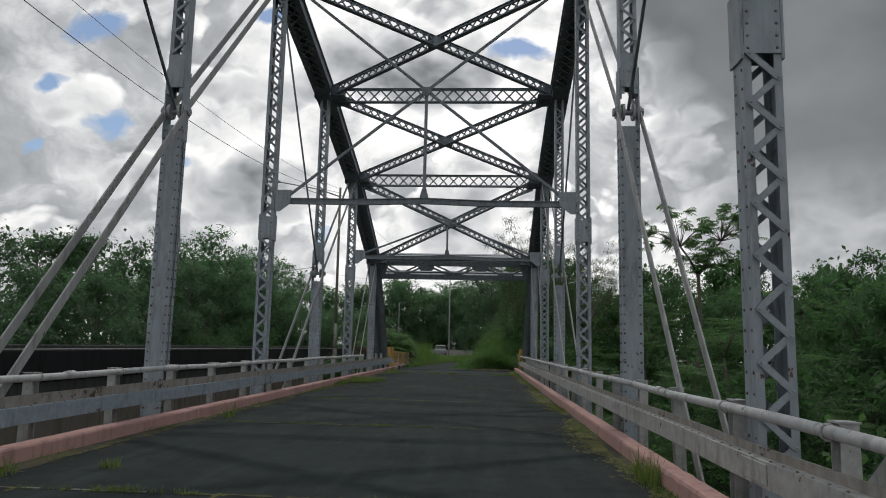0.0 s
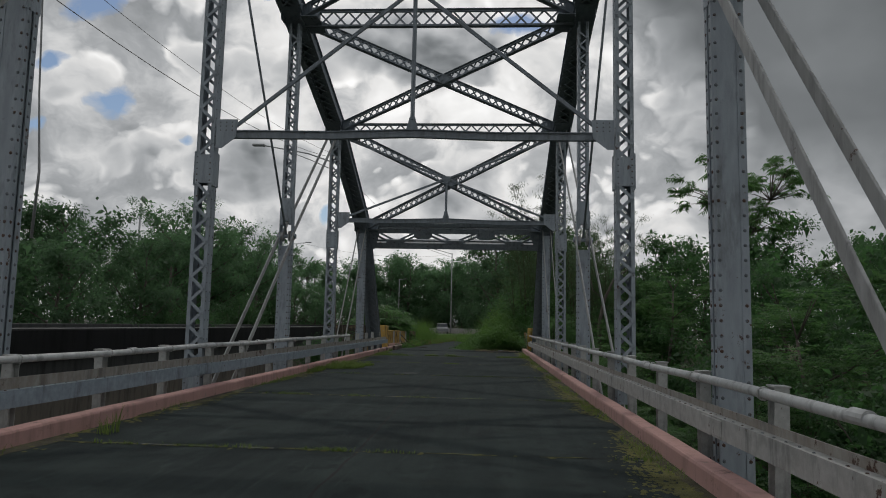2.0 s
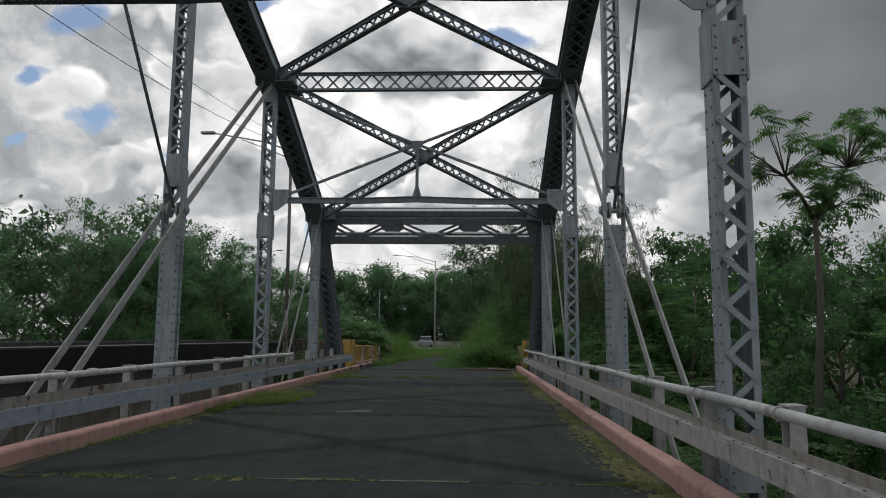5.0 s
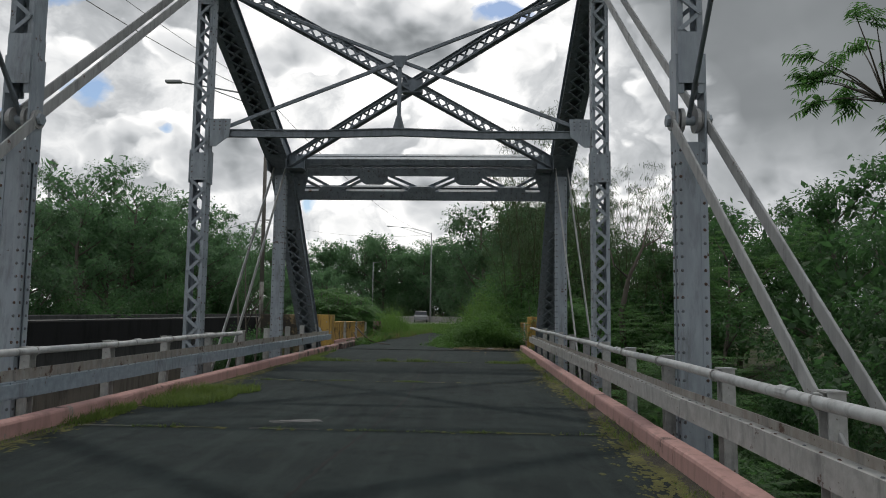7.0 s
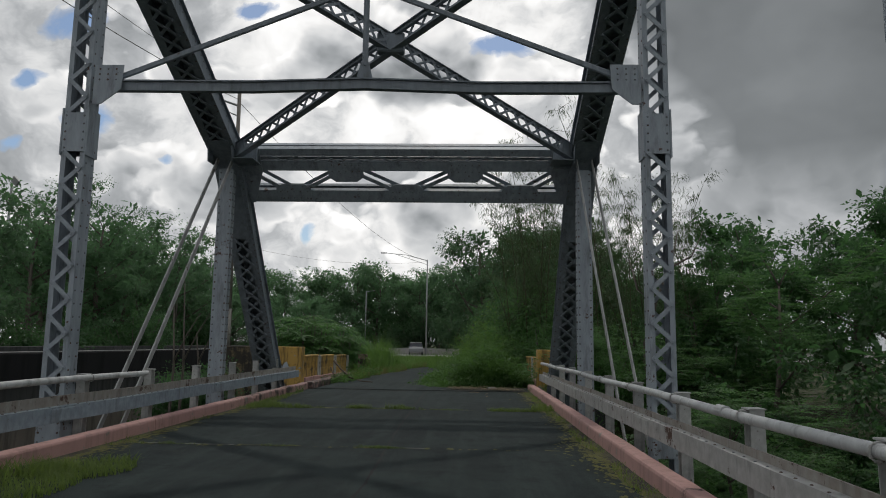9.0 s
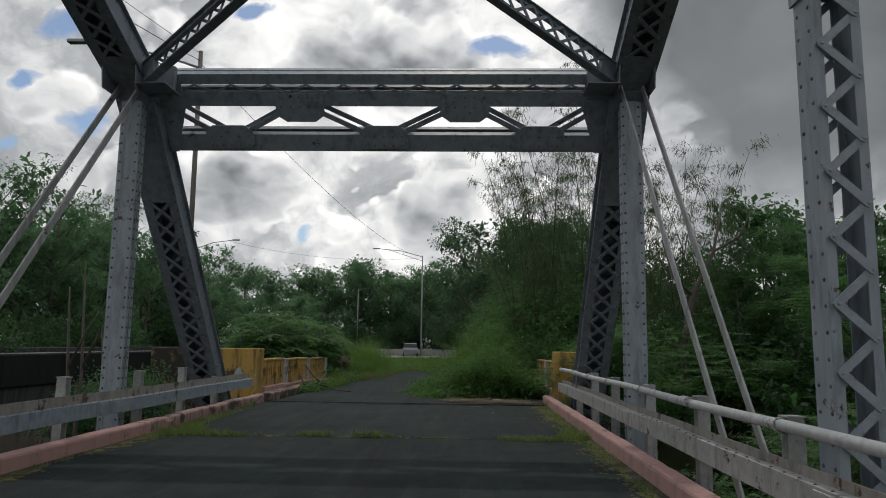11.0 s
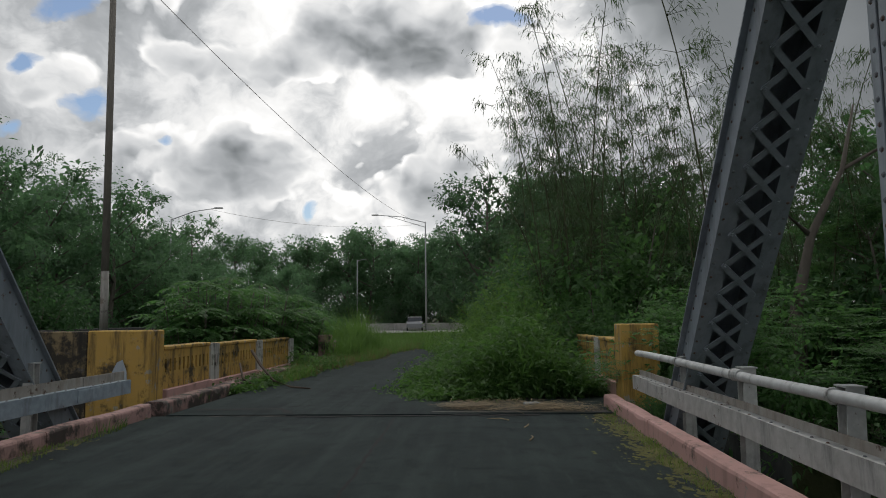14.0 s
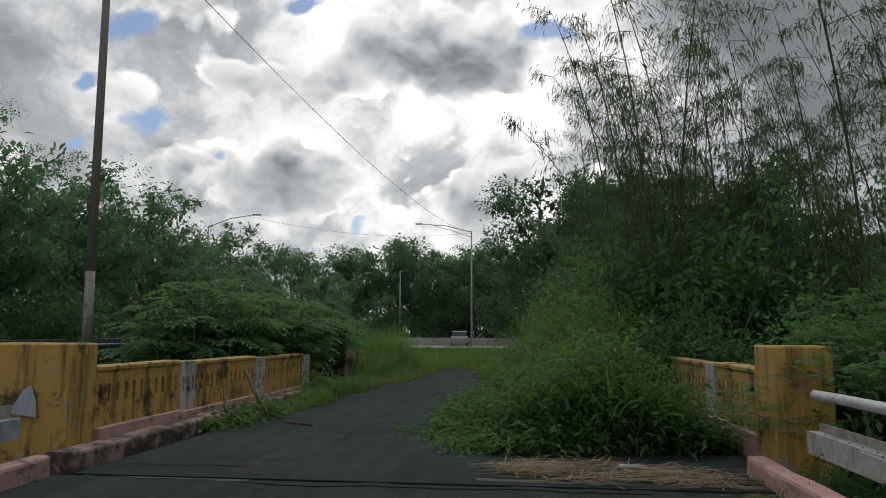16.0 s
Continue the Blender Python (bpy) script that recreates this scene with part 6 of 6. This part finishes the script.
grass_field(7, 5200, [(2.02, y, 0.20, 1.4, 1) for y in (7.4, 9.3, 14, 18, 21.5, 25, 28.5, 32, 35.5, 39, 41.4)], 0.09, 0.008, 1.0, TALL_GRASS, "kerb_grass_right", "short grass along the kerb", 0.0)
grass_field(8, 240, [(-4.55, 8.3, 0.18, 0.25, 1), (2.0, 9.1, 0.12, 0.4, 3), (-3.7, 8.9, 0.1, 0.1, 1), (-4.35, 14.1, 0.1, 0.2, 1)], 0.42, 0.014, 0.5, TALL_GRASS, "grass_tuft", "tall thin grass tufts in the deck joints", 0.0)
JOINTS = (7.75, 13.45, 19.15, 24.9, 30.75, 36.45)
grass_field(9, 2600, [(random.Random(i * 7 + j).uniform(-4.6, 2.0), y, 0.28, 0.05, 1) for i, y in enumerate(JOINTS) for j in range(9)], 0.07, 0.008, 1.0, TALL_GRASS, "joint_grass", "little grass in the joints of the deck", 0.0)
grass_field(10, 2000, [(-3.9, 36.4, 0.7, 0.14, 2), (-2.2, 36.5, 0.3, 0.06, 1), (-1.3, 36.5, 0.35, 0.06, 1), (1.2, 36.4, 0.6, 0.12, 2), (1.9, 36.9, 0.3, 0.5, 2), (-4.5, 37.0, 0.4, 0.5, 2)], 0.16, 0.009, 0.9, TALL_GRASS, "joint_tuft", "grass tufts in the last deck joint", 0.0)
grass_field(11, 700, [(-4.75, 44.6, 0.12, 0.9, 2), (-4.6, 46.3, 0.2, 0.5, 2), (2.2, 42.6, 0.2, 0.6, 2), (-4.9, 41.2, 0.3, 0.8, 2)], 0.30, 0.012, 0.8, GRASS, "pier_weeds", "weeds in the cracks by the end piers", 0.0)


# ---- moss, joints and cracks on the deck ----
def litter_bed(x_edge, s, y0, y1, width, seed, name):
    """Dark soil caught along a kerb, thinning out over the deck."""
    sh = Shape()
    prev = None
    for y in np.arange(y0, y1, 0.09):
        wide = width * (0.35 + 0.9 * noise.noise(Vector((seed, y * 0.3, 0))) + 0.4 * noise.noise(Vector((seed, y * 1.3, 5))) + 0.12 * noise.noise(Vector((seed, y * 5.0, 9))))
        if wide < 0.03:
            prev = None
            continue
        k = len(sh.v)
        sh.v.extend((x_edge + s * wide * f, y, 0.004 + 0.016 * (1 - f) ** 2) for f in (0.0, 0.4, 0.8, 1.0))
        if prev is not None:
            for i in range(3):
                q = (prev + i, k + i, k + i + 1, prev + i + 1)
                sh.f.append(q if s < 0 else q[::-1])
        prev = k
    ob = new(name, sh.mesh(name, DIRT, True))
    PLACES[ob.name] = Matrix()
    return tagged(ob, "dark soil and litter caught along the kerb", "soil", kind="stuff")


def moss_cushions(seed, places, name, label):
    """Low ragged cushions of moss: (x, y, radius) each, with a raised uneven middle."""
    r = random.Random(seed)
    sh = Shape()
    for x, y, size in places:
        k, n = len(sh.v), 11
        sh.v.append((x, y, 0.006 + 0.10 * size * r.uniform(0.4, 1.0)))
        long = r.uniform(0.9, 2.4)
        for i in range(n):
            a = 2 * math.pi * i / n
            d = size * r.uniform(0.45, 1.25)
            sh.v.append((x + math.cos(a) * d, y + math.sin(a) * d * long, 0.004))
        for i in range(n):
            sh.f.append((k, k + 1 + i, k + 1 + (i + 1) % n))
    ob = new(name, sh.mesh(name, MOSS, True))
    PLACES[ob.name] = Matrix()
    return tagged(ob, label, "moss", kind="stuff")


def along_kerb(seed, edge, s, y0, y1, count, reach):
    r = random.Random(seed)
    out = []
    while len(out) < count:
        y = r.uniform(y0, y1)
        thick = 0.5 + 0.9 * noise.noise(Vector((edge, y * 0.28, 2))) + 0.5 * noise.noise(Vector((edge, y * 1.1, 7)))
        if thick < r.uniform(0.0, 1.0):
            continue
        x = abs(r.gauss(0, 0.5)) * reach * (0.5 + thick * 0.6)
        out.append((edge + s * (0.02 + x), y, r.uniform(0.012, 0.045) * (1.25 - min(1.0, x / reach) * 0.6)))
    return out


DIRT = material("deck_dirt", soil_mix)
litter_bed(KERB_L, 1, -2, 42.4, 0.30, 3.3, "kerb_litter_left")
litter_bed(KERB_R, -1, -2, 43.0, 0.34, 8.8, "kerb_litter_right")
moss_cushions(1, along_kerb(1, KERB_L, 1, 4, 42.3, 2200, 0.34), "moss_left", "yellow-green moss cushions along the kerb")
moss_cushions(2, along_kerb(2, KERB_R, -1, 4, 42.8, 6000, 0.46), "moss_right", "yellow-green moss cushions along the kerb")
r = random.Random(9)
moss_cushions(3, [(r.uniform(-4.7, 2.0), y + r.gauss(0, 0.035), r.uniform(0.012, 0.05)) for y in JOINTS for _ in range(46) if r.random() < 0.75], "moss_joint", "moss and dirt in the joints of the deck")


def crack_line(points, width, name, label, seed, mat, z=0.003):
    """A ragged open crack, as a thin raised lip of broken edge round a dark gap."""
    r = random.Random(seed)
    sh = Shape()
    path = []
    for (x0, y0), (x1, y1) in zip(points, points[1:]):
        n = max(2, int(math.hypot(x1 - x0, y1 - y0) / 0.12))
        path += [(x0 + (x1 - x0) * i / n + r.uniform(-0.012, 0.012), y0 + (y1 - y0) * i / n + r.uniform(-0.012, 0.012) * (1 + 15 * width)) for i in range(n)]
    path.append(points[-1])
    for i, (x, y) in enumerate(path):
        a, b = path[max(0, i - 1)], path[min(len(path) - 1, i + 1)]
        d = Vector((b[1] - a[1], a[0] - b[0], 0)).normalized() * width * r.uniform(0.5, 1.2) / 2
        sh.v += [(x - d.x, y - d.y, z), (x + d.x, y + d.y, z)]
        if i:
            k = 2 * i
            sh.f.append((k - 2, k - 1, k + 1, k))
    ob = new(name, sh.mesh(name, mat))
    PLACES[ob.name] = Matrix()
    return tagged(ob, label, "crack", kind="structure")


GAP = material("crack_dark", plain((0.008, 0.008, 0.008), 0.95))
SCUFF = material("scuffed_asphalt", concrete((0.24, 0.24, 0.235), (0.11, 0.11, 0.105), 0.7, 6.0))
WORN = material("worn_edge", concrete((0.20, 0.20, 0.18), (0.08, 0.08, 0.065), 0.5, 3.0))
CONCRETE_DIRTY = material("dirty_slab", concrete((0.10, 0.093, 0.082), (0.030, 0.029, 0.026), 1.0, 4.0))
for y in JOINTS:
    r = random.Random(int(y * 10))
    crack_line([(-4.95, y + r.uniform(-0.05, 0.05)), (-2.5, y + r.uniform(-0.06, 0.06)), (-1.1, y), (2.15, y + r.uniform(-0.06, 0.06))], 0.022, "deck_joint", "open joint across the deck", y, GAP)
    x = -4.6
    while x < 1.9:
        w = r.uniform(0.2, 1.0)
        if r.random() < 0.8:
            crack_line([(x, y + 0.035), (x + w, y + 0.035)], 0.05, "joint_edge", "pale worn edge of a deck joint", x * y, WORN if r.random() < 0.7 else MOSS)
        x += w + r.uniform(0.05, 0.5)
crack_line([(-1.25, 6.0), (-1.2, 13.4), (-1.3, 19.1), (-1.18, 23.2), (-1.03, 25.0), (-0.86, 28.1), (-1.0, 33.4), (-1.1, 42.4)], 0.034, "long_crack", "long crack down the middle of the deck", 77, GAP)
for i, (x0, x1, y, w) in enumerate(((-2.40, -1.72, 25.46, 0.05), (-2.28, -1.76, 25.53, 0.07), (-2.34, -1.86, 25.40, 0.05), (-2.12, -1.80, 25.60, 0.04))):
    crack_line([(x0, y), ((x0 + x1) / 2, y + 0.05), (x1, y + 0.09)], w, "scuff_mark", "pale scuffed patch on the asphalt", 5 + i, SCUFF)
crack_line([(-2.8, 42.50), (-2.2, 42.46), (-1.5, 42.54), (-0.9, 42.47), (-0.3, 42.55), (0.3, 42.50), (1.0, 42.53)], 0.12, "deck_end_joint", "gaping joint where the deck meets the approach", 21, GAP, 0.008)
crack_line([(-4.35, 43.22), (-3.6, 43.2), (-3.02, 43.26), (-2.75, 42.75)], 0.16, "approach_crack", "crack in the approach slab", 22, GAP, 0.023)
crack_line([(-4.5, 42.72), (-2.75, 42.6)], 0.22, "slab_patch", "worn concrete showing at the joint", 23, CONCRETE_DIRTY, 0.004)
crack_line([(-0.6, 42.78), (2.1, 42.76)], 0.16, "slab_edge", "pale broken slab edge at the joint", 24, CONCRETE_DIRTY, 0.022)

torn = Shape().prism([(-0.20, 0.0), (0.12, -0.05), (0.10, 0.12), (0.03, 0.30), (-0.05, 0.26), (-0.12, 0.10)], pose(-5.66, 43.33, 0.50, -8, 0, 12), 0.012)
tagged(centred(piece("torn_plate", torn, STEEL, "torn grey steel plate leaning on the yellow pier", "plate")))
# straw, stick, bottle
STRAW = material("straw", plain((0.36, 0.27, 0.15), 0.8, 0, 0.3))
rng = np.random.default_rng(12)
n = 900
xy = in_patch(rng, n, [(0.55, 43.2, 0.9, 0.5, 3), (1.4, 42.95, 0.6, 0.35, 2), (-0.1, 43.3, 0.35, 0.3, 1)])
ang = rng.uniform(0, 6.28, n)
d = np.stack([np.cos(ang), np.sin(ang) * 0.5, rng.uniform(-0.02, 0.05, n)], 1)
ln = rng.uniform(0.12, 0.55, n)[:, None]
side = np.stack([-np.sin(ang), np.cos(ang), np.zeros(n)], 1) * 0.006
b = np.column_stack([xy, np.abs(rng.normal(0.03, 0.03, n)) + 0.006])
v = np.stack([b - side, b + side, b + d * ln + side * 0.5, b + d * ln - side * 0.5], 1).reshape(-1, 3)
v[:, 2] = np.maximum(v[:, 2], 0.005) + 0.020
straw = new("straw_litter", quick_mesh("straw_litter", v, np.arange(4 * n).reshape(-1, 4), STRAW))
tagged(straw, "dry straw and cut stalks lying on the road", "straw", kind="stuff")
TWIG = material("twig_wood", bark((0.12, 0.085, 0.06), (0.04, 0.03, 0.022)))
for pts, r0 in ((((-5.0, 48.0, 0.72), (-4.6, 47.4, 0.42), (-4.15, 46.8, 0.15), (-3.7, 46.5, 0.05), (-3.25, 46.3, 0.03)), 0.035), (((-4.9, 46.9, 0.5), (-4.7, 46.5, 0.22), (-4.3, 46.1, 0.10)), 0.025)):
    s = Shape().path(pts, [r0 * (1 - 0.15 * i) for i in range(len(pts))], 7)
    tagged(centred(piece("fallen_branch", s, TWIG, "bare fallen branch leaning on the parapet", "branch", smooth=True)))
for i in range(5):
    r = random.Random(i)
    x, y, a = r.uniform(0.3, 1.9), r.uniform(40.2, 42.3), r.uniform(0, 3.1)
    s = Shape().path([(x, y, 0.012), (x + 0.15 * math.cos(a), y + 0.15 * math.sin(a), 0.02), (x + 0.34 * math.cos(a + 0.2), y + 0.34 * math.sin(a + 0.2), 0.010)], [0.008, 0.007, 0.004], 5)
    tagged(centred(piece("twig", s, STRAW, "dry pale twig lying on the asphalt", "twig", "twigs")))
PLASTIC = material("pale_plastic", plain((0.28, 0.33, 0.36), 0.25, 0, 0.05))
bottle = thing("plastic_bottle", (0.96, 43.45, 0.018), "crushed pale blue plastic bottle in the straw", "bottle")
part("bottle_body", Shape().path([(0.82, 43.42, 0.055), (0.84, 43.425, 0.055), (0.96, 43.45, 0.050), (1.03, 43.465, 0.055), (1.07, 43.475, 0.055)], [0.02, 0.033, 0.03, 0.032, 0.014], 10), PLASTIC, bottle, smooth=True)
part("cap", Shape().tube((1.07, 43.475, 0.055), (1.09, 43.48, 0.055), 0.016, sides=10), RAILING, bottle, "white screw cap")

# ---- lamps, wires, vehicles ----
GALV = material("galvanised", plain((0.34, 0.35, 0.35), 0.5, 0.3, 0.1))
POLE_DARK = material("dark_pole", bark((0.26, 0.24, 0.21), (0.09, 0.08, 0.07)))
POLE_WHITE = material("white_pole_paint", chipped((0.38, 0.37, 0.34), (0.2, 0.17, 0.14), (0.07, 0.06, 0.05), 0.58, 0.56))
GLASS = material("dark_glass", plain((0.02, 0.024, 0.028), 0.12, 0, 0.05))


def street_lamp(at, height, arm_to, label, double=True):
    x, y, z = at
    lamp = thing("street_lamp", at, label, "street lamp", "street lamps")
    part("pole", Shape().tube(at, (x, y, z + height), 0.11, 0.065, 10), GALV, lamp, smooth=True)
    tip = Vector(arm_to)
    top = Vector((x, y, z + height - 0.1))
    part("arm", Shape().path([top, top.lerp(tip, 0.5) + Vector((0, 0, 0.22)), tip], [0.045, 0.04, 0.035], 7), GALV, lamp, smooth=True)
    if double:
        low = top - Vector((0, 0, 0.5))
        part("brace", Shape().path([low, low.lerp(tip, 0.5) + Vector((0, 0, 0.12)), top.lerp(tip, 0.78) + Vector((0, 0, 0.08))], [0.03, 0.028, 0.025], 6), GALV, lamp, smooth=True)
        part("stay", Shape().tube(top.lerp(tip, 0.45) + Vector((0, 0, 0.18)), low.lerp(tip, 0.42) + Vector((0, 0, 0.10)), 0.02, sides=6), GALV, lamp)
    way = (tip - top).normalized()
    way.z = 0
    m, _ = along(tip - way * 0.1, tip + way * 0.7, (0, 0, 1))
    part("lamp_head", Shape().box((-0.14, 0, -0.05), (0.14, 0.75, 0.07), 0.03, m), GALV, lamp, "flat grey lamp head")


street_lamp((-4.95, 106.0, 0.0), 11.7, (-10.1, 106.0, 12.5), "tall galvanised street lamp with a long trussed arm")
street_lamp((-27.4, 94.0, -0.1), 10.8, (-23.3, 94.0, 11.6), "galvanised street lamp with a single arm", False)
flood = thing("flood_light", (-32.0, 67.6, -1.0), "slim pole with a square flood light on top", "street lamp")
part("pole", Shape().tube((-32.0, 67.6, -1.0), (-32.0, 67.6, 12.0), 0.12, 0.08, 10), GALV, flood, smooth=True)
part("lamp_head", Shape().box((-0.3, -0.1, -0.25), (0.3, 0.1, 0.25), 0.03, pose(-31.75, 67.6, 12.35, 20, 45, 0)), GALV, flood, "square lamp head")
part("box", Shape().box((-32.5, 67.3, 4.2), (-31.6, 67.9, 4.7), 0.03), GALV, flood, "small control box")
far = thing("far_pole", (-13.3, 112.0, 0.0), "thin pale pole among the far trees", "pole")
part("pole", Shape().tube((-13.3, 112, 0), (-13.3, 112, 8.2), 0.09, 0.06, 8), GALV, far, smooth=True)
part("arm", Shape().tube((-13.3, 112, 8.1), (-12.2, 112, 8.3), 0.04, 0.03, 6), GALV, far)

pole = thing("utility_pole", (-10.55, 51.8, -1.2), "dark utility pole, white painted at its foot", "pole")
part("pole", Shape().tube((-10.55, 51.8, 2.86), (-10.62, 51.8, 13.0), 0.107, 0.085, 12), POLE_DARK, pole, smooth=True)
part("painted_foot", Shape().tube((-10.53, 51.8, 1.05), (-10.55, 51.8, 2.86), 0.112, 0.108, 12), POLE_WHITE, pole, "peeling white paint", smooth=True)
part("socket", Shape().tube((-10.53, 51.8, -1.3), (-10.53, 51.8, 1.05), 0.24, 0.13, 12), POLE_DARK, pole, "dark tapered socket", smooth=True)
part("lamp_arm", Shape().path([(-10.62, 51.8, 12.3), (-12.2, 51.8, 12.85), (-15.3, 51.8, 13.4)], [0.05, 0.045, 0.04], 7), GALV, pole, smooth=True)
part("arm_brace", Shape().path([(-10.62, 51.8, 11.8), (-12.0, 51.8, 12.4), (-13.6, 51.8, 13.0)], [0.03, 0.03, 0.025], 6), GALV, pole, smooth=True)
part("lamp_head", Shape().box((-16.1, 51.65, 13.35), (-15.25, 51.95, 13.5), 0.03), GALV, pole, "flat grey lamp head")
anchor = thing("wire_pole", (-14.0, -8.0, -1.0), "dark utility pole back along the highway", "pole")
part("pole", Shape().tube((-14.0, -8, -1.0), (-14.0, -8, 15.5), 0.14, 0.10, 12), POLE_DARK, anchor, smooth=True)


def wire(a, b, sag, r=0.014, label="thin black overhead wire"):
    a, b = Vector(a), Vector(b)
    pts = [a.lerp(b, i / 24) - Vector((0, 0, sag * 4 * (i / 24) * (1 - i / 24))) for i in range(25)]
    ob = piece("overhead_wire", Shape().path(pts, [r] * 25, 5), POLE_DARK, label, "wire", "overhead wires", smooth=True)
    return ob


wire((-14.0, -8, 14.6), (-10.62, 51.8, 12.6), 3.2)
wire((-14.0, -8, 15.3), (-10.62, 51.8, 12.9), 2.6, 0.010)
wire((-10.62, 51.8, 12.5), (-6.5, 106.0, 12.0), 1.0)
wire((-23.8, 94.0, 11.5), (-4.95, 106.0, 11.5), 0.9, 0.012)
tagged(piece("loose_cable", Shape().path([(-5.62, 14.1, 8.0), (-5.66, 14.1, 6.0), (-5.6, 14.15, 4.2), (-5.52, 14.16, 3.2), (-5.55, 14.16, 2.35)], [0.012, 0.012, 0.012, 0.016, 0.02], 6), GALV, "frayed cable hanging from the truss", "cable", smooth=True))

# bare stems and weeds beside the last left panel
stems = Shape()
for x, y, h in ((-7.1, 38.0, 2.4), (-6.9, 38.1, 2.9), (-6.6, 38.3, 1.6)):
    stems.path([(x - 0.1, y, -5.5), (x, y, -1), (x + 0.06, y, 0.8), (x - 0.04, y, h)], [0.06, 0.045, 0.03, 0.012], 6)
    stems.path([(x + 0.05, y, 0.9), (x + 0.4, y - 0.1, 1.6), (x + 0.65, y, 2.1)], [0.025, 0.016, 0.006], 5)
tagged(centred(piece("bare_shrub", stems, BARK, "leafless pale shrub beside the bridge", "shrub", smooth=True)))
for at, turn, sc in (((-7.6, 41.6, -0.9), 20, 0.62), ((-8.6, 42.2, -1.6), 120, 0.8), ((-6.6, 41.0, -1.6), 220, 0.55)):
    again(BUSHES[1], at, turn, sc)
for at, turn, sc in (((3.75, 44.9, -0.2), 20, 0.75), ((4.3, 43.6, -1.3), 140, 0.95), ((4.9, 46.0, -1.0), 250, 1.1), ((2.75, 42.7, -0.35), 300, 0.26)):
    again(BUSHES[2], at, turn, sc)
for at, turn, sc in (((3.75, 43.7, -0.3), 30, 0.55), ((4.3, 44.6, -0.6), 160, 0.7)):
    again(FERNY, at, turn, sc)

CAR_WHITE = material("grey_car_paint", plain((0.24, 0.25, 0.26), 0.25, 0, 0.03))
TYRE = material("tyre_rubber", plain((0.02, 0.02, 0.02), 0.85))


def car(at, turn, label):
    ob = thing("car", at, label, "car")
    m = pose(*at, 0, 0, turn)
    prof = [(-2.1, 0.35), (-2.15, 0.75), (-1.95, 0.95), (-1.2, 1.02), (1.0, 1.0), (1.9, 0.88), (2.12, 0.65), (2.1, 0.35)]
    part("body", Shape().prism(prof[::-1], m, 1.7), CAR_WHITE, ob)
    cab = [(-1.5, 1.0), (-1.0, 1.42), (0.2, 1.45), (1.0, 1.0)]
    part("cabin", Shape().prism(cab[::-1], m, 1.5), GLASS, ob, "dark tinted windows")
    part("roof", Shape().prism([(-1.05, 1.43), (-0.95, 1.5), (0.15, 1.5), (0.28, 1.43)][::-1], m, 1.46), CAR_WHITE, ob)
    for x in (-1.35, 1.3):
        for y in (-0.86, 0.72):
            w = part("wheel", Shape().tube(m @ Vector((x, y, 0.33)), m @ Vector((x, y + 0.14, 0.33)), 0.33, sides=16), TYRE, ob)
            part("rim", Shape().tube(m @ Vector((x, y - 0.008, 0.33)), m @ Vector((x, y + 0.148, 0.33)), 0.19, sides=12), GALV, w)


barrier_line = Shape().box((-90, 110.3, 0.0), (60, 110.55, 0.85), 0.03)
piece("far_barrier", barrier_line, PALE, "pale barrier along the far side of the crossing highway", "barrier", kind="structure")
car((-6.3, 107.5, 0.06), 95, "small pale grey car far off on the highway")
